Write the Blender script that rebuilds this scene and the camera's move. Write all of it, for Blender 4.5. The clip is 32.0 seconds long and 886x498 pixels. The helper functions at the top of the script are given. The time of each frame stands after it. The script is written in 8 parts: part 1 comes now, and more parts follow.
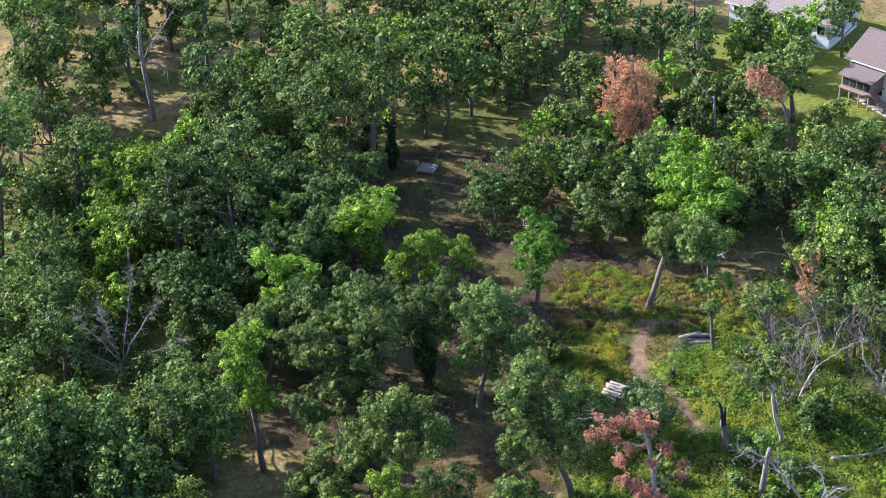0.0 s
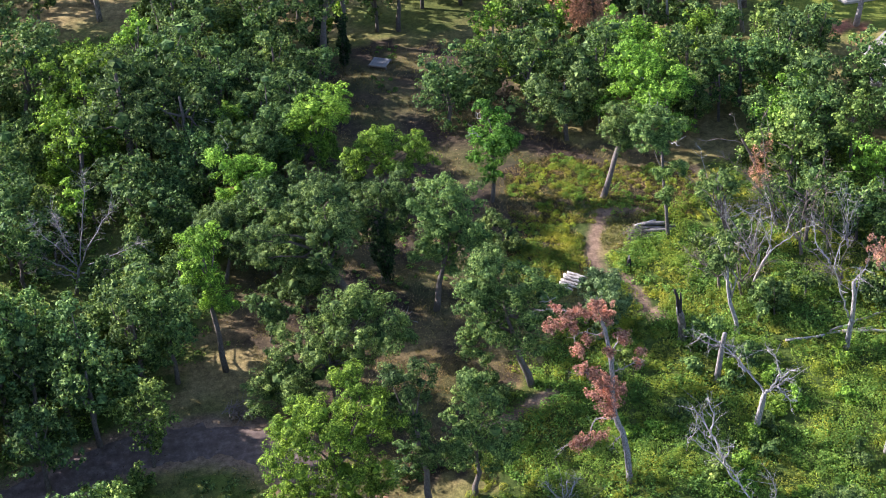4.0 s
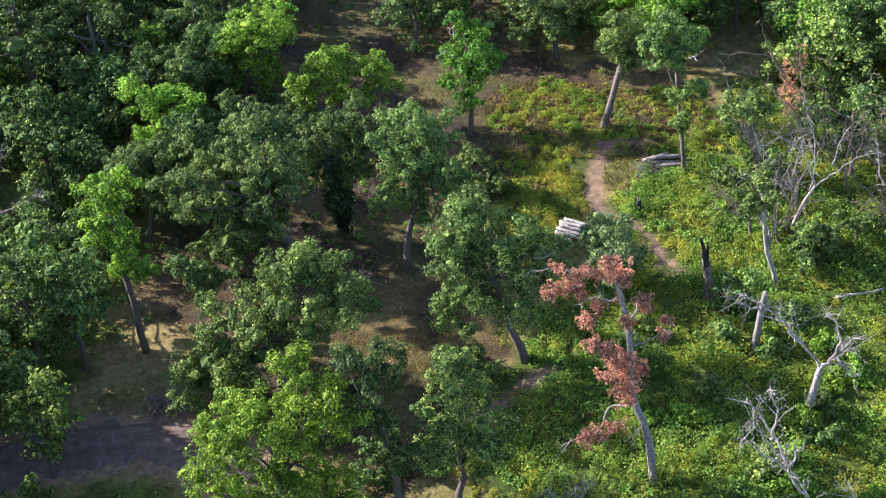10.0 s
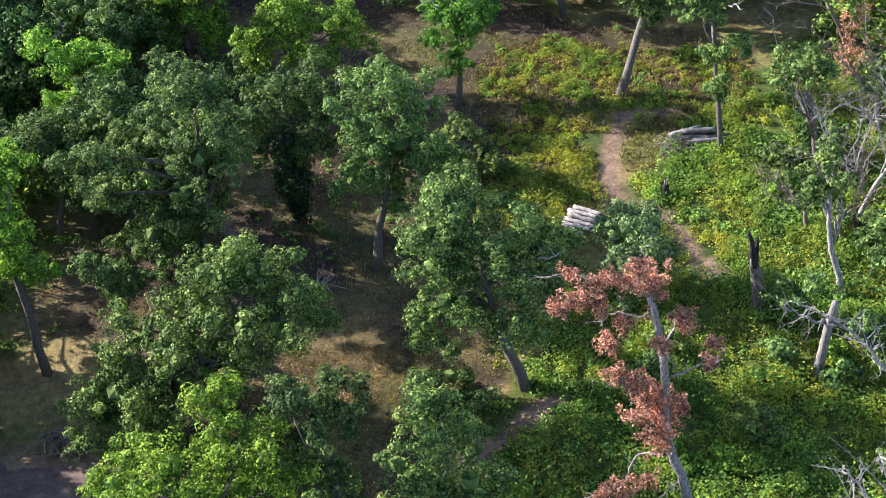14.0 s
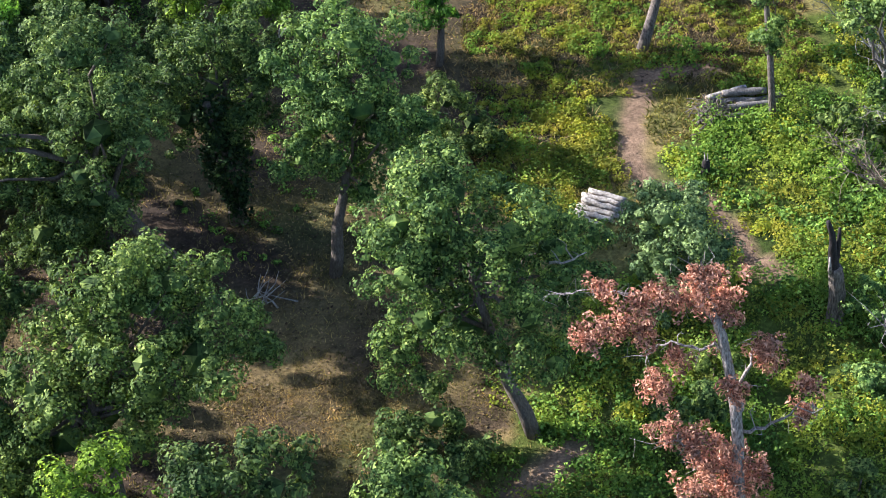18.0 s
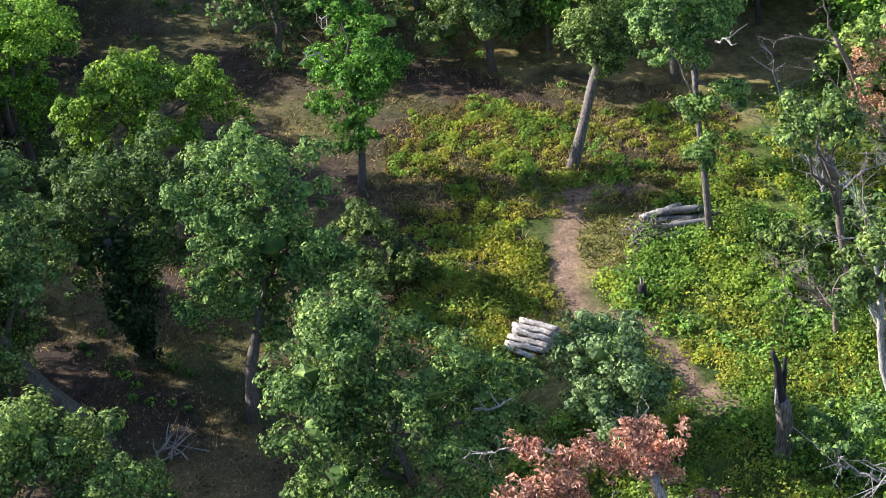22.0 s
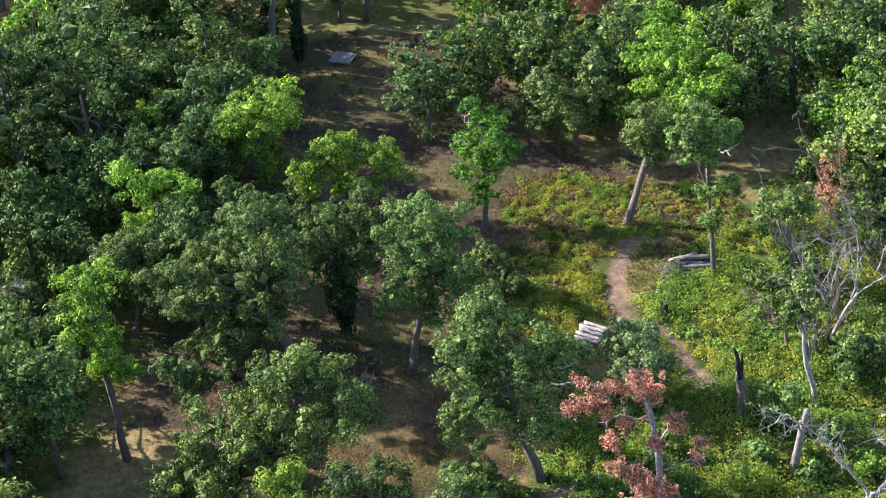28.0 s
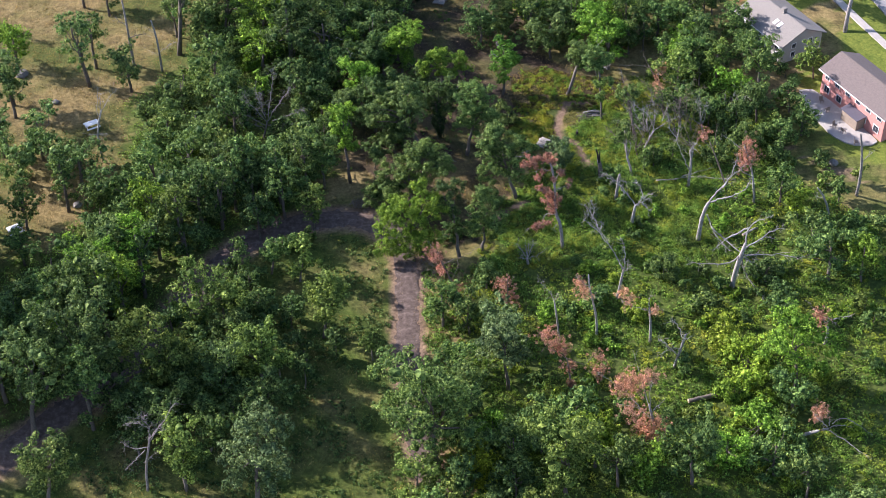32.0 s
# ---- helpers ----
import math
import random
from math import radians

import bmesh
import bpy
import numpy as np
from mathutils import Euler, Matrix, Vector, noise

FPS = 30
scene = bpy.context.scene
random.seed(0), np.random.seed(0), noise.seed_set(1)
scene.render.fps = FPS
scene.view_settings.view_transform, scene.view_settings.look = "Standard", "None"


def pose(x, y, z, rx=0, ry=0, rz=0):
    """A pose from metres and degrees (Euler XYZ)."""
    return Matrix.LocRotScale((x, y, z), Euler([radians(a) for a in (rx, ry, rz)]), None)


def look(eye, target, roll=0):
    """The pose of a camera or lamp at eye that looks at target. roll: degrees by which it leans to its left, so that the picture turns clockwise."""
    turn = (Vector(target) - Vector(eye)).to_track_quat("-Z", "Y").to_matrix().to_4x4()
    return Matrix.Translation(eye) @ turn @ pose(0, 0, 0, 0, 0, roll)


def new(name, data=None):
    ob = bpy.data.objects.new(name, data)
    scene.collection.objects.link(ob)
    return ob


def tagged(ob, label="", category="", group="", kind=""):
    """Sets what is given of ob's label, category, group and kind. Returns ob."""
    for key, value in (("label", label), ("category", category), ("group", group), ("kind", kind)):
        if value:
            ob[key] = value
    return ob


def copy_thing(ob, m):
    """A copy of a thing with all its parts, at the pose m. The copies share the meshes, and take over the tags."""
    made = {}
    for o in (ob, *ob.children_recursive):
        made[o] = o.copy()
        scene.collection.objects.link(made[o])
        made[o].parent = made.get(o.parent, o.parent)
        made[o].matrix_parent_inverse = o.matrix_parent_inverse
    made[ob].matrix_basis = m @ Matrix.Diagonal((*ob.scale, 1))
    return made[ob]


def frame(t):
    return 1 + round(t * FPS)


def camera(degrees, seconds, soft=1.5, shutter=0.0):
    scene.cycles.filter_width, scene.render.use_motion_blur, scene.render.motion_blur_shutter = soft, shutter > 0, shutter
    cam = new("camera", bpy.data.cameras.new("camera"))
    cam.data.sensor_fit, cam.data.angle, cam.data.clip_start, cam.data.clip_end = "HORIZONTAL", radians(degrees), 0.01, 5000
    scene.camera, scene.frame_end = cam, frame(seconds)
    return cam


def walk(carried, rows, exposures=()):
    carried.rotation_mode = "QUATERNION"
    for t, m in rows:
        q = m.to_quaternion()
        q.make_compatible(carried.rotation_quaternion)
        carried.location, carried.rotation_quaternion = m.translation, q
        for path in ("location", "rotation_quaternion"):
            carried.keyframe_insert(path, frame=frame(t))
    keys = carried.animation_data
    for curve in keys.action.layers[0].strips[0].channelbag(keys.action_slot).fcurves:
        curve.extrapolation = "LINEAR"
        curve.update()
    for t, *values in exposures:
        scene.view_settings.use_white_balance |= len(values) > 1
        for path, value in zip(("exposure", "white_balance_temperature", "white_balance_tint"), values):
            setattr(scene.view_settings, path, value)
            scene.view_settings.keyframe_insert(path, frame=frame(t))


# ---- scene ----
cam = camera(34.83, 32.0, soft=0.6)
# seconds, eye x y z, yaw, pitch, roll
ROWS = [
    (0.0, -1.52, -15.42, 66.26, -0.882, -32.819, -3.462),
    (0.5, -1.51, -15.44, 66.36, -1.223, -33.401, -3.550),
    (1.0, -1.47, -15.40, 66.40, -1.760, -33.960, -3.719),
    (1.5, -1.47, -15.39, 66.45, -2.068, -34.501, -3.826),
    (2.0, -1.45, -15.35, 66.47, -2.228, -35.058, -3.923),
    (2.5, -1.40, -15.36, 66.51, -2.367, -35.638, -4.009),
    (3.0, -1.39, -15.35, 66.53, -2.506, -36.204, -4.042),
    (3.5, -1.40, -15.32, 66.54, -2.564, -36.784, -4.088),
    (4.0, -1.39, -15.37, 66.59, -2.627, -37.343, -4.101),
    (4.5, -1.38, -15.44, 66.63, -2.669, -37.864, -4.141),
    (6.5, -1.37, -15.63, 66.69, -3.091, -39.172, -4.371),
    (7.0, -1.37, -15.55, 66.64, -3.229, -39.183, -4.325),
    (7.5, -1.24, -12.60, 64.51, -3.341, -39.319, -4.373),
    (8.0, -1.09, -9.66, 62.37, -3.447, -39.446, -4.408),
    (8.5, -0.83, -6.94, 60.36, -3.471, -39.569, -4.553),
    (9.0, -0.71, -4.30, 58.33, -3.605, -39.642, -4.589),
    (9.5, -0.47, -2.07, 56.65, -3.616, -39.724, -4.707),
    (10.0, -0.40, 0.03, 55.11, -3.747, -39.829, -4.743),
    (10.5, -0.16, 1.90, 53.70, -3.718, -39.947, -4.811),
    (11.0, 0.13, 3.72, 52.24, -3.667, -40.019, -4.868),
    (11.5, 0.34, 5.46, 50.86, -3.711, -40.116, -4.878),
    (12.0, 0.48, 7.22, 49.44, -3.828, -40.183, -4.800),
    (12.5, 0.71, 8.78, 48.16, -3.844, -40.229, -4.762),
    (13.0, 0.85, 10.31, 46.98, -3.930, -40.328, -4.654),
    (13.5, 0.95, 11.85, 45.83, -4.045, -40.456, -4.498),
    (14.0, 1.30, 13.13, 44.72, -3.867, -40.487, -4.565),
    (14.5, 1.31, 14.52, 43.67, -4.104, -40.598, -4.439),
    (16.5, 2.34, 22.43, 37.29, -3.993, -40.985, -5.011),
    (17.0, 2.42, 23.73, 36.25, -4.133, -41.071, -5.043),
    (17.5, 2.45, 24.45, 35.67, -4.302, -41.126, -5.020),
    (18.0, 2.47, 25.20, 35.09, -4.484, -41.214, -4.970),
    (18.5, 2.43, 26.77, 33.74, -4.806, -41.271, -4.775),
    (19.0, 2.49, 27.01, 33.58, -4.894, -41.329, -4.809),
    (19.5, 2.48, 26.97, 33.63, -5.005, -41.387, -4.751),
    (20.0, 2.51, 26.98, 33.62, -5.107, -41.421, -4.648),
    (20.5, 2.70, 27.26, 33.55, -5.063, -40.567, -4.715),
    (21.0, 2.95, 27.56, 33.64, -4.982, -39.366, -4.832),
    (21.5, 3.34, 27.98, 33.67, -5.984, -38.275, -4.776),
    (22.0, 3.82, 28.21, 33.80, -7.584, -37.179, -4.685),
    (22.5, 3.99, 28.63, 33.91, -8.352, -36.829, -4.623),
    (23.0, 4.11, 28.70, 33.91, -8.532, -36.873, -4.657),
    (23.5, 4.10, 28.70, 33.91, -8.640, -36.882, -4.622),
    (24.0, 4.03, 28.50, 34.09, -8.750, -36.918, -4.558),
    (24.5, 3.90, 27.87, 34.60, -8.193, -36.869, -4.664),
    (25.0, 3.38, 27.26, 35.20, -7.497, -36.574, -4.472),
    (25.5, 2.95, 26.69, 35.69, -5.628, -36.009, -4.605),
    (27.5, 0.39, 11.37, 47.80, -3.911, -35.201, -3.677),
    (28.0, -0.15, 5.50, 51.79, -3.672, -36.307, -3.619),
    (28.5, -0.65, -0.29, 55.71, -3.501, -37.493, -3.541),
    (29.0, -0.96, -5.28, 59.21, -2.929, -38.668, -3.743),
    (29.5, -1.20, -12.12, 64.10, -2.361, -39.645, -3.894),
    (30.0, -1.83, -22.33, 71.54, -2.048, -40.285, -3.746),
    (30.5, -2.35, -35.85, 82.11, -1.505, -40.919, -3.456),
    (31.0, -2.70, -50.85, 93.76, -0.749, -41.310, -3.040),
    (31.5, -2.91, -65.71, 105.60, -0.563, -41.857, -2.939),
    (32.0, -3.07, -80.01, 118.06, -0.305, -42.980, -2.886),
]
walk(cam, [(t, pose(x, y, z, 0, 0, yaw) @ pose(0, 0, 0, 90 + pitch) @ pose(0, 0, 0, 0, 0, roll)) for t, x, y, z, yaw, pitch, roll in ROWS],
     exposures=((0.0, 1.55, 5600, 22), (4.5, 1.64, 5680, 21), (7.0, 1.68, 5760, 18.5), (14.0, 1.65, 5720, 16.5), (17.0, 1.6, 5740, 15), (25.0, 1.57, 5740, 15), (27.5, 1.66, 5780, 20), (29.0, 1.67, 5720, 20), (32.0, 1.3, 5720, 21)))

# ---- light: low summer sun from the left, open sky ----
SUN_EL, SUN_AZ = 27.0, -62.0          # elevation; azimuth from +y towards +x
sky_world = bpy.data.worlds.new("sky")
scene.world = sky_world
sky_world.use_nodes = True
nt = sky_world.node_tree
sky = nt.nodes.new("ShaderNodeTexSky")
sky.sky_type, sky.sun_disc = "NISHITA", False
sky.sun_elevation, sky.sun_rotation = radians(SUN_EL), radians(SUN_AZ)
sky.air_density, sky.dust_density = 1.0, 1.0
nt.links.new(sky.outputs[0], nt.nodes["Background"].inputs[0])
nt.nodes["Background"].inputs[1].default_value = 0.108
sun = new("sun", bpy.data.lights.new("sun", "SUN"))
sun.data.energy, sun.data.angle, sun.data.color = 4.9, radians(0.6), (1.0, 0.92, 0.8)
ce = math.cos(radians(SUN_EL))
sun_way = Vector((math.sin(radians(SUN_AZ)) * ce, math.cos(radians(SUN_AZ)) * ce, math.sin(radians(SUN_EL))))
sun.matrix_world = look(sun_way * 200, (0, 0, 0))

# ---- materials ----
def nodes_of(name):
    m = bpy.data.materials.new(name)
    m.use_nodes = True
    t = m.node_tree
    return m, t, t.nodes["Principled BSDF"], t.nodes["Material Output"]


def ramp(t, fac, stops):
    r = t.nodes.new("ShaderNodeValToRGB")
    while len(r.color_ramp.elements) < len(stops):
        r.color_ramp.elements.new(0.5)
    for e, (p, c) in zip(r.color_ramp.elements, stops):
        e.position, e.color = p, (*c, 1)
    t.links.new(fac, r.inputs[0])
    return r.outputs[0]


def noise_tex(t, scale, detail=4.0, rough=0.6, vec=None, out=0):
    n = t.nodes.new("ShaderNodeTexNoise")
    n.inputs["Scale"].default_value, n.inputs["Detail"].default_value, n.inputs["Roughness"].default_value = scale, detail, rough
    if vec is not None:
        t.links.new(vec, n.inputs["Vector"])
    return n.outputs[out]


def coords(t, scale=(1, 1, 1), kind="Object"):
    c = t.nodes.new("ShaderNodeTexCoord")
    m = t.nodes.new("ShaderNodeMapping")
    m.inputs["Scale"].default_value = scale
    t.links.new(c.outputs[kind], m.inputs["Vector"])
    return m.outputs[0]


def mixc(t, fac, a, b, how="MIX"):
    n = t.nodes.new("ShaderNodeMix")
    n.data_type, n.blend_type = "RGBA", how
    for sock, v in ((n.inputs[0], fac), (n.inputs[6], a), (n.inputs[7], b)):
        if hasattr(v, "is_linked"):
            t.links.new(v, sock)
        elif isinstance(v, (int, float)):
            sock.default_value = v
        else:
            sock.default_value = (*v, 1)
    return n.outputs[2]


def bump(t, bsdf, height, strength, dist):
    b = t.nodes.new("ShaderNodeBump")
    b.inputs["Strength"].default_value, b.inputs["Distance"].default_value = strength, dist
    t.links.new(height, b.inputs["Height"])
    t.links.new(b.outputs[0], bsdf.inputs["Normal"])


def leaf_mat(name, dark, mid, light, glow=0.2, warm=1.48, cool=1.4, thru=(1.45, 1.45, 0.9), drift=None):
    """Foliage: each leaf its own shade, each plant a little apart, light through the blade."""
    m, t, bsdf, out = nodes_of(name)
    geo, info = t.nodes.new("ShaderNodeNewGeometry"), t.nodes.new("ShaderNodeObjectInfo")
    wide = (tuple(c * 0.52 for c in dark), mid, tuple(c * 1.36 for c in light))
    if drift:
        wide = (tuple(c * 1.05 for c in dark), mid, tuple(c * 0.94 for c in light))
    wide = [(r * warm, g, b * cool) for r, g, b in wide]
    col = ramp(t, geo.outputs["Random Per Island"], ((0.0, wide[0]), (0.5, wide[1]), (1.0, wide[2])))
    hsv = t.nodes.new("ShaderNodeHueSaturation")
    t.links.new(col, hsv.inputs["Color"])
    for sock, lo, hi in (("Value", 0.86, 1.14), ("Hue", 0.49, 0.51)):
        mr = t.nodes.new("ShaderNodeMapRange")
        mr.inputs[3].default_value, mr.inputs[4].default_value = lo, hi
        t.links.new(info.outputs["Random"], mr.inputs[0])
        t.links.new(mr.outputs[0], hsv.inputs[sock])
    patch = ramp(t, noise_tex(t, 0.75, 3.0, 0.6, coords(t)), ((0.34, (0.56, 0.64, 0.62)), (0.66, (1.32, 1.26, 1.08))))
    col = mixc(t, 1.0, hsv.outputs[0], patch, "MULTIPLY")
    sprig = ramp(t, noise_tex(t, 2.4, 2.0, 0.6, coords(t)), ((0.38, (0.78, 0.82, 0.84) if drift else (0.6, 0.66, 0.7)), (0.62, (1.2, 1.18, 1.12) if drift else (1.36, 1.32, 1.2))))
    col = mixc(t, 1.0, col, sprig, "MULTIPLY")
    if drift:
        # drifts of dry or young plants, some metres wide
        big = noise_tex(t, 0.2, 4.0, 0.65, coords(t))
        col = mixc(t, ramp(t, big, ((0.47, (0, 0, 0)), (0.62, (1, 1, 1)))), col, mixc(t, 1.0, col, drift, "MULTIPLY"))
        small = noise_tex(t, 0.55, 4.0, 0.6, coords(t, (1.3, 0.9, 1.0)))
        col = mixc(t, ramp(t, small, ((0.36, (1, 1, 1)), (0.5, (0, 0, 0)))), col, mixc(t, 1.0, col, (0.5, 0.62, 0.7), "MULTIPLY"))
    t.links.new(col, bsdf.inputs["Base Color"])
    bsdf.inputs["Roughness"].default_value, bsdf.inputs["Specular IOR Level"].default_value = 0.62, 0.08
    tr, mx = t.nodes.new("ShaderNodeBsdfTranslucent"), t.nodes.new("ShaderNodeMixShader")
    t.links.new(mixc(t, 1.0, col, thru, "MULTIPLY"), tr.inputs[0])
    mx.inputs[0].default_value = glow
    t.links.new(bsdf.outputs[0], mx.inputs[1])
    t.links.new(tr.outputs[0], mx.inputs[2])
    t.links.new(mx.outputs[0], out.inputs[0])
    return m


def rough_mat(name, stops, scale=6.0, stretch=(1, 1, 1), rough=0.9, height=0.02, fine=40.0, kind="Object"):
    """A rough solid (bark, timber, soil, stone): colour at two scales and relief."""
    m, t, bsdf, out = nodes_of(name)
    v = coords(t, stretch, kind)
    a, b = noise_tex(t, scale, 6.0, 0.65, v), noise_tex(t, fine, 3.0, 0.6, v)
    col = ramp(t, a, stops)
    col = mixc(t, 0.5, col, ramp(t, b, ((0.25, (0.6, 0.6, 0.6)), (0.75, (1.3, 1.3, 1.3)))), "MULTIPLY")
    info = t.nodes.new("ShaderNodeObjectInfo")
    col = mixc(t, 1.0, col, ramp(t, info.outputs["Random"], ((0.0, (0.88, 0.88, 0.88)), (1.0, (1.12, 1.1, 1.08)))), "MULTIPLY")
    t.links.new(col, bsdf.inputs["Base Color"])
    bsdf.inputs["Roughness"].default_value, bsdf.inputs["Specular IOR Level"].default_value = rough, 0.2
    bump(t, bsdf, mixc(t, 0.4, a, b), 0.7, height)
    return m


LEAF = {
    "oak": leaf_mat("oak leaves", (0.044, 0.115, 0.028), (0.072, 0.175, 0.038), (0.13, 0.25, 0.052)),
    "dark": leaf_mat("dark leaves", (0.034, 0.09, 0.024), (0.056, 0.135, 0.032), (0.098, 0.2, 0.044)),
    "lime": leaf_mat("lime green leaves", (0.075, 0.17, 0.02), (0.13, 0.27, 0.03), (0.22, 0.39, 0.042), 0.3, 1.22, 1.3),
    "fresh": leaf_mat("fresh green leaves", (0.048, 0.12, 0.018), (0.08, 0.185, 0.025), (0.135, 0.265, 0.036), 0.3, 1.15, 1.2),
    "olive": leaf_mat("olive green leaves", (0.065, 0.13, 0.024), (0.11, 0.195, 0.034), (0.175, 0.275, 0.05), 0.2, 1.28, 1.35),
    "grey": leaf_mat("grey green leaves", (0.054, 0.12, 0.036), (0.088, 0.178, 0.05), (0.145, 0.25, 0.074), 0.2, 1.3, 1.15),
    "teal": leaf_mat("blue green leaves", (0.055, 0.12, 0.034), (0.092, 0.18, 0.046), (0.155, 0.255, 0.066), 0.2, 1.3, 1.15),
    "feather": leaf_mat("fine grey leaves", (0.068, 0.13, 0.06), (0.108, 0.185, 0.082), (0.16, 0.25, 0.118), 0.2, 1.25, 0.95),
    "yellow": leaf_mat("yellow green leaves", (0.15, 0.22, 0.015), (0.24, 0.32, 0.02), (0.34, 0.42, 0.03), 0.3, 1.1, 1.3),
    "bright": leaf_mat("bright sapling leaves", (0.13, 0.23, 0.02), (0.19, 0.31, 0.028), (0.27, 0.4, 0.04), 0.3, 1.22, 1.4),
    "rust": leaf_mat("withered rust leaves", (0.3, 0.14, 0.095), (0.47, 0.24, 0.17), (0.6, 0.35, 0.26), 0.25, 1.0, 1.0, (1.2, 1.15, 1.1)),
    "ivy": leaf_mat("ivy leaves", (0.012, 0.035, 0.014), (0.02, 0.055, 0.018), (0.034, 0.085, 0.025), 0.2),
    "bramble": leaf_mat("bramble leaves", (0.1, 0.22, 0.025), (0.15, 0.3, 0.032), (0.21, 0.36, 0.04), 0.34, 1.26, 1.65, drift=(1.62, 1.17, 0.8)),
    "weed": leaf_mat("yellowing weed leaves", (0.16, 0.24, 0.028), (0.23, 0.31, 0.035), (0.31, 0.38, 0.045), 0.34, 1.27, 1.5, drift=(1.12, 1.04, 0.92)),
    "fern": leaf_mat("shade herb leaves", (0.06, 0.17, 0.03), (0.1, 0.24, 0.04), (0.15, 0.32, 0.05), 0.35),
}
BARK = rough_mat("oak bark", ((0.3, (0.07, 0.055, 0.045)), (0.55, (0.15, 0.125, 0.1)), (0.75, (0.24, 0.21, 0.175))), 9.0, (2.2, 2.2, 0.45), height=0.08)
PALE_BARK = rough_mat("pale bark", ((0.36, (0.1, 0.085, 0.075)), (0.5, (0.25, 0.22, 0.195)), (0.64, (0.42, 0.375, 0.34))), 9.0, (2.2, 2.2, 0.4), height=0.06)
DEAD = rough_mat("weathered dead wood", ((0.32, (0.11, 0.096, 0.083)), (0.5, (0.3, 0.272, 0.238)), (0.68, (0.58, 0.54, 0.49))), 7.0, (2.5, 2.5, 0.5), height=0.05)
GREY_BARK = rough_mat("grey brown bark", ((0.36, (0.06, 0.05, 0.043)), (0.5, (0.15, 0.125, 0.105)), (0.64, (0.25, 0.215, 0.185))), 9.0, (2.2, 2.2, 0.4), height=0.06)
TWIG = rough_mat("dry brown twigs", ((0.3, (0.12, 0.09, 0.07)), (0.7, (0.27, 0.215, 0.17))), 5.0, (2, 2, 1), height=0.01)
CHAR = rough_mat("charred wood", ((0.3, (0.012, 0.011, 0.012)), (0.7, (0.05, 0.042, 0.04))), 5.0, (3, 3, 0.6), height=0.03)
LOG = rough_mat("barkless log", ((0.36, (0.16, 0.135, 0.115)), (0.5, (0.36, 0.325, 0.285)), (0.66, (0.56, 0.52, 0.46))), 2.5, (3, 3, 3), height=0.02)
GREY_LOG = rough_mat("grey weathered log", ((0.3, (0.07, 0.064, 0.06)), (0.5, (0.17, 0.157, 0.147)), (0.7, (0.3, 0.28, 0.262))), 4.0, (3, 3, 3), height=0.03)
END = rough_mat("cut log end", ((0.3, (0.4, 0.3, 0.19)), (0.7, (0.62, 0.5, 0.34))), 8.0, height=0.005)


def ground_mat():
    m, t, bsdf, out = nodes_of("ground")
    v = coords(t)
    big, mid, fine = noise_tex(t, 0.07, 4, 0.6, v), noise_tex(t, 0.55, 5, 0.65, v), noise_tex(t, 9.0, 6, 0.75, v)
    straw = ramp(t, mid, ((0.3, (0.13, 0.095, 0.045)), (0.5, (0.24, 0.18, 0.08)), (0.7, (0.33, 0.25, 0.11))))
    green = ramp(t, mid, ((0.3, (0.06, 0.075, 0.02)), (0.7, (0.14, 0.155, 0.04))))
    col = mixc(t, ramp(t, big, ((0.42, (0, 0, 0)), (0.6, (1, 1, 1)))), straw, green)

    def attr(name):
        a = t.nodes.new("ShaderNodeAttribute")
        a.attribute_name = name
        return a.outputs["Fac"]

    col = mixc(t, attr("lush"), col, ramp(t, mid, ((0.3, (0.03, 0.055, 0.012)), (0.7, (0.1, 0.14, 0.025)))))
    # litter tone is lowered to stand in for deep shade under the trees
    col = mixc(t, attr("litter"), col, ramp(t, mid, ((0.3, (0.034, 0.027, 0.023)), (0.7, (0.09, 0.064, 0.044)))))
    col = mixc(t, attr("lawn"), col, ramp(t, mid, ((0.3, (0.1, 0.14, 0.025)), (0.7, (0.2, 0.22, 0.04)))))
    col = mixc(t, attr("dirt"), col, ramp(t, mid, ((0.3, (0.15, 0.1, 0.07)), (0.7, (0.28, 0.19, 0.13)))))
    col = mixc(t, attr("red"), col, ramp(t, mid, ((0.3, (0.2, 0.075, 0.045)), (0.7, (0.33, 0.14, 0.09)))))
    col = mixc(t, 0.8, col, ramp(t, fine, ((0.3, (0.42, 0.42, 0.42)), (0.7, (1.5, 1.48, 1.4)))), "MULTIPLY")
    col = mixc(t, 0.6, col, ramp(t, noise_tex(t, 2.2, 5, 0.7, v), ((0.35, (0.6, 0.62, 0.55)), (0.65, (1.3, 1.25, 1.2)))), "MULTIPLY")
    t.links.new(col, bsdf.inputs["Base Color"])
    bsdf.inputs["Roughness"].default_value, bsdf.inputs["Specular IOR Level"].default_value = 0.95, 0.1
    bump(t, bsdf, mixc(t, 0.6, mid, fine), 0.8, 0.12)
    return m


GROUND = ground_mat()
ROAD = rough_mat("dirt track soil", ((0.3, (0.072, 0.051, 0.041)), (0.5, (0.12, 0.087, 0.07)), (0.7, (0.2, 0.15, 0.122))), 1.6, fine=26.0, height=0.04)
DRY = leaf_mat("dry grass blades", (0.22, 0.155, 0.065), (0.26, 0.187, 0.08), (0.3, 0.22, 0.1), 0.3, 1.0, 1.1)
CHIPS = leaf_mat("fallen leaves", (0.06, 0.04, 0.028), (0.12, 0.082, 0.052), (0.22, 0.155, 0.1), 0.1, 1.0, 1.0)
GRASS = leaf_mat("green grass blades", (0.042, 0.07, 0.016), (0.076, 0.108, 0.022), (0.13, 0.16, 0.034), 0.35)


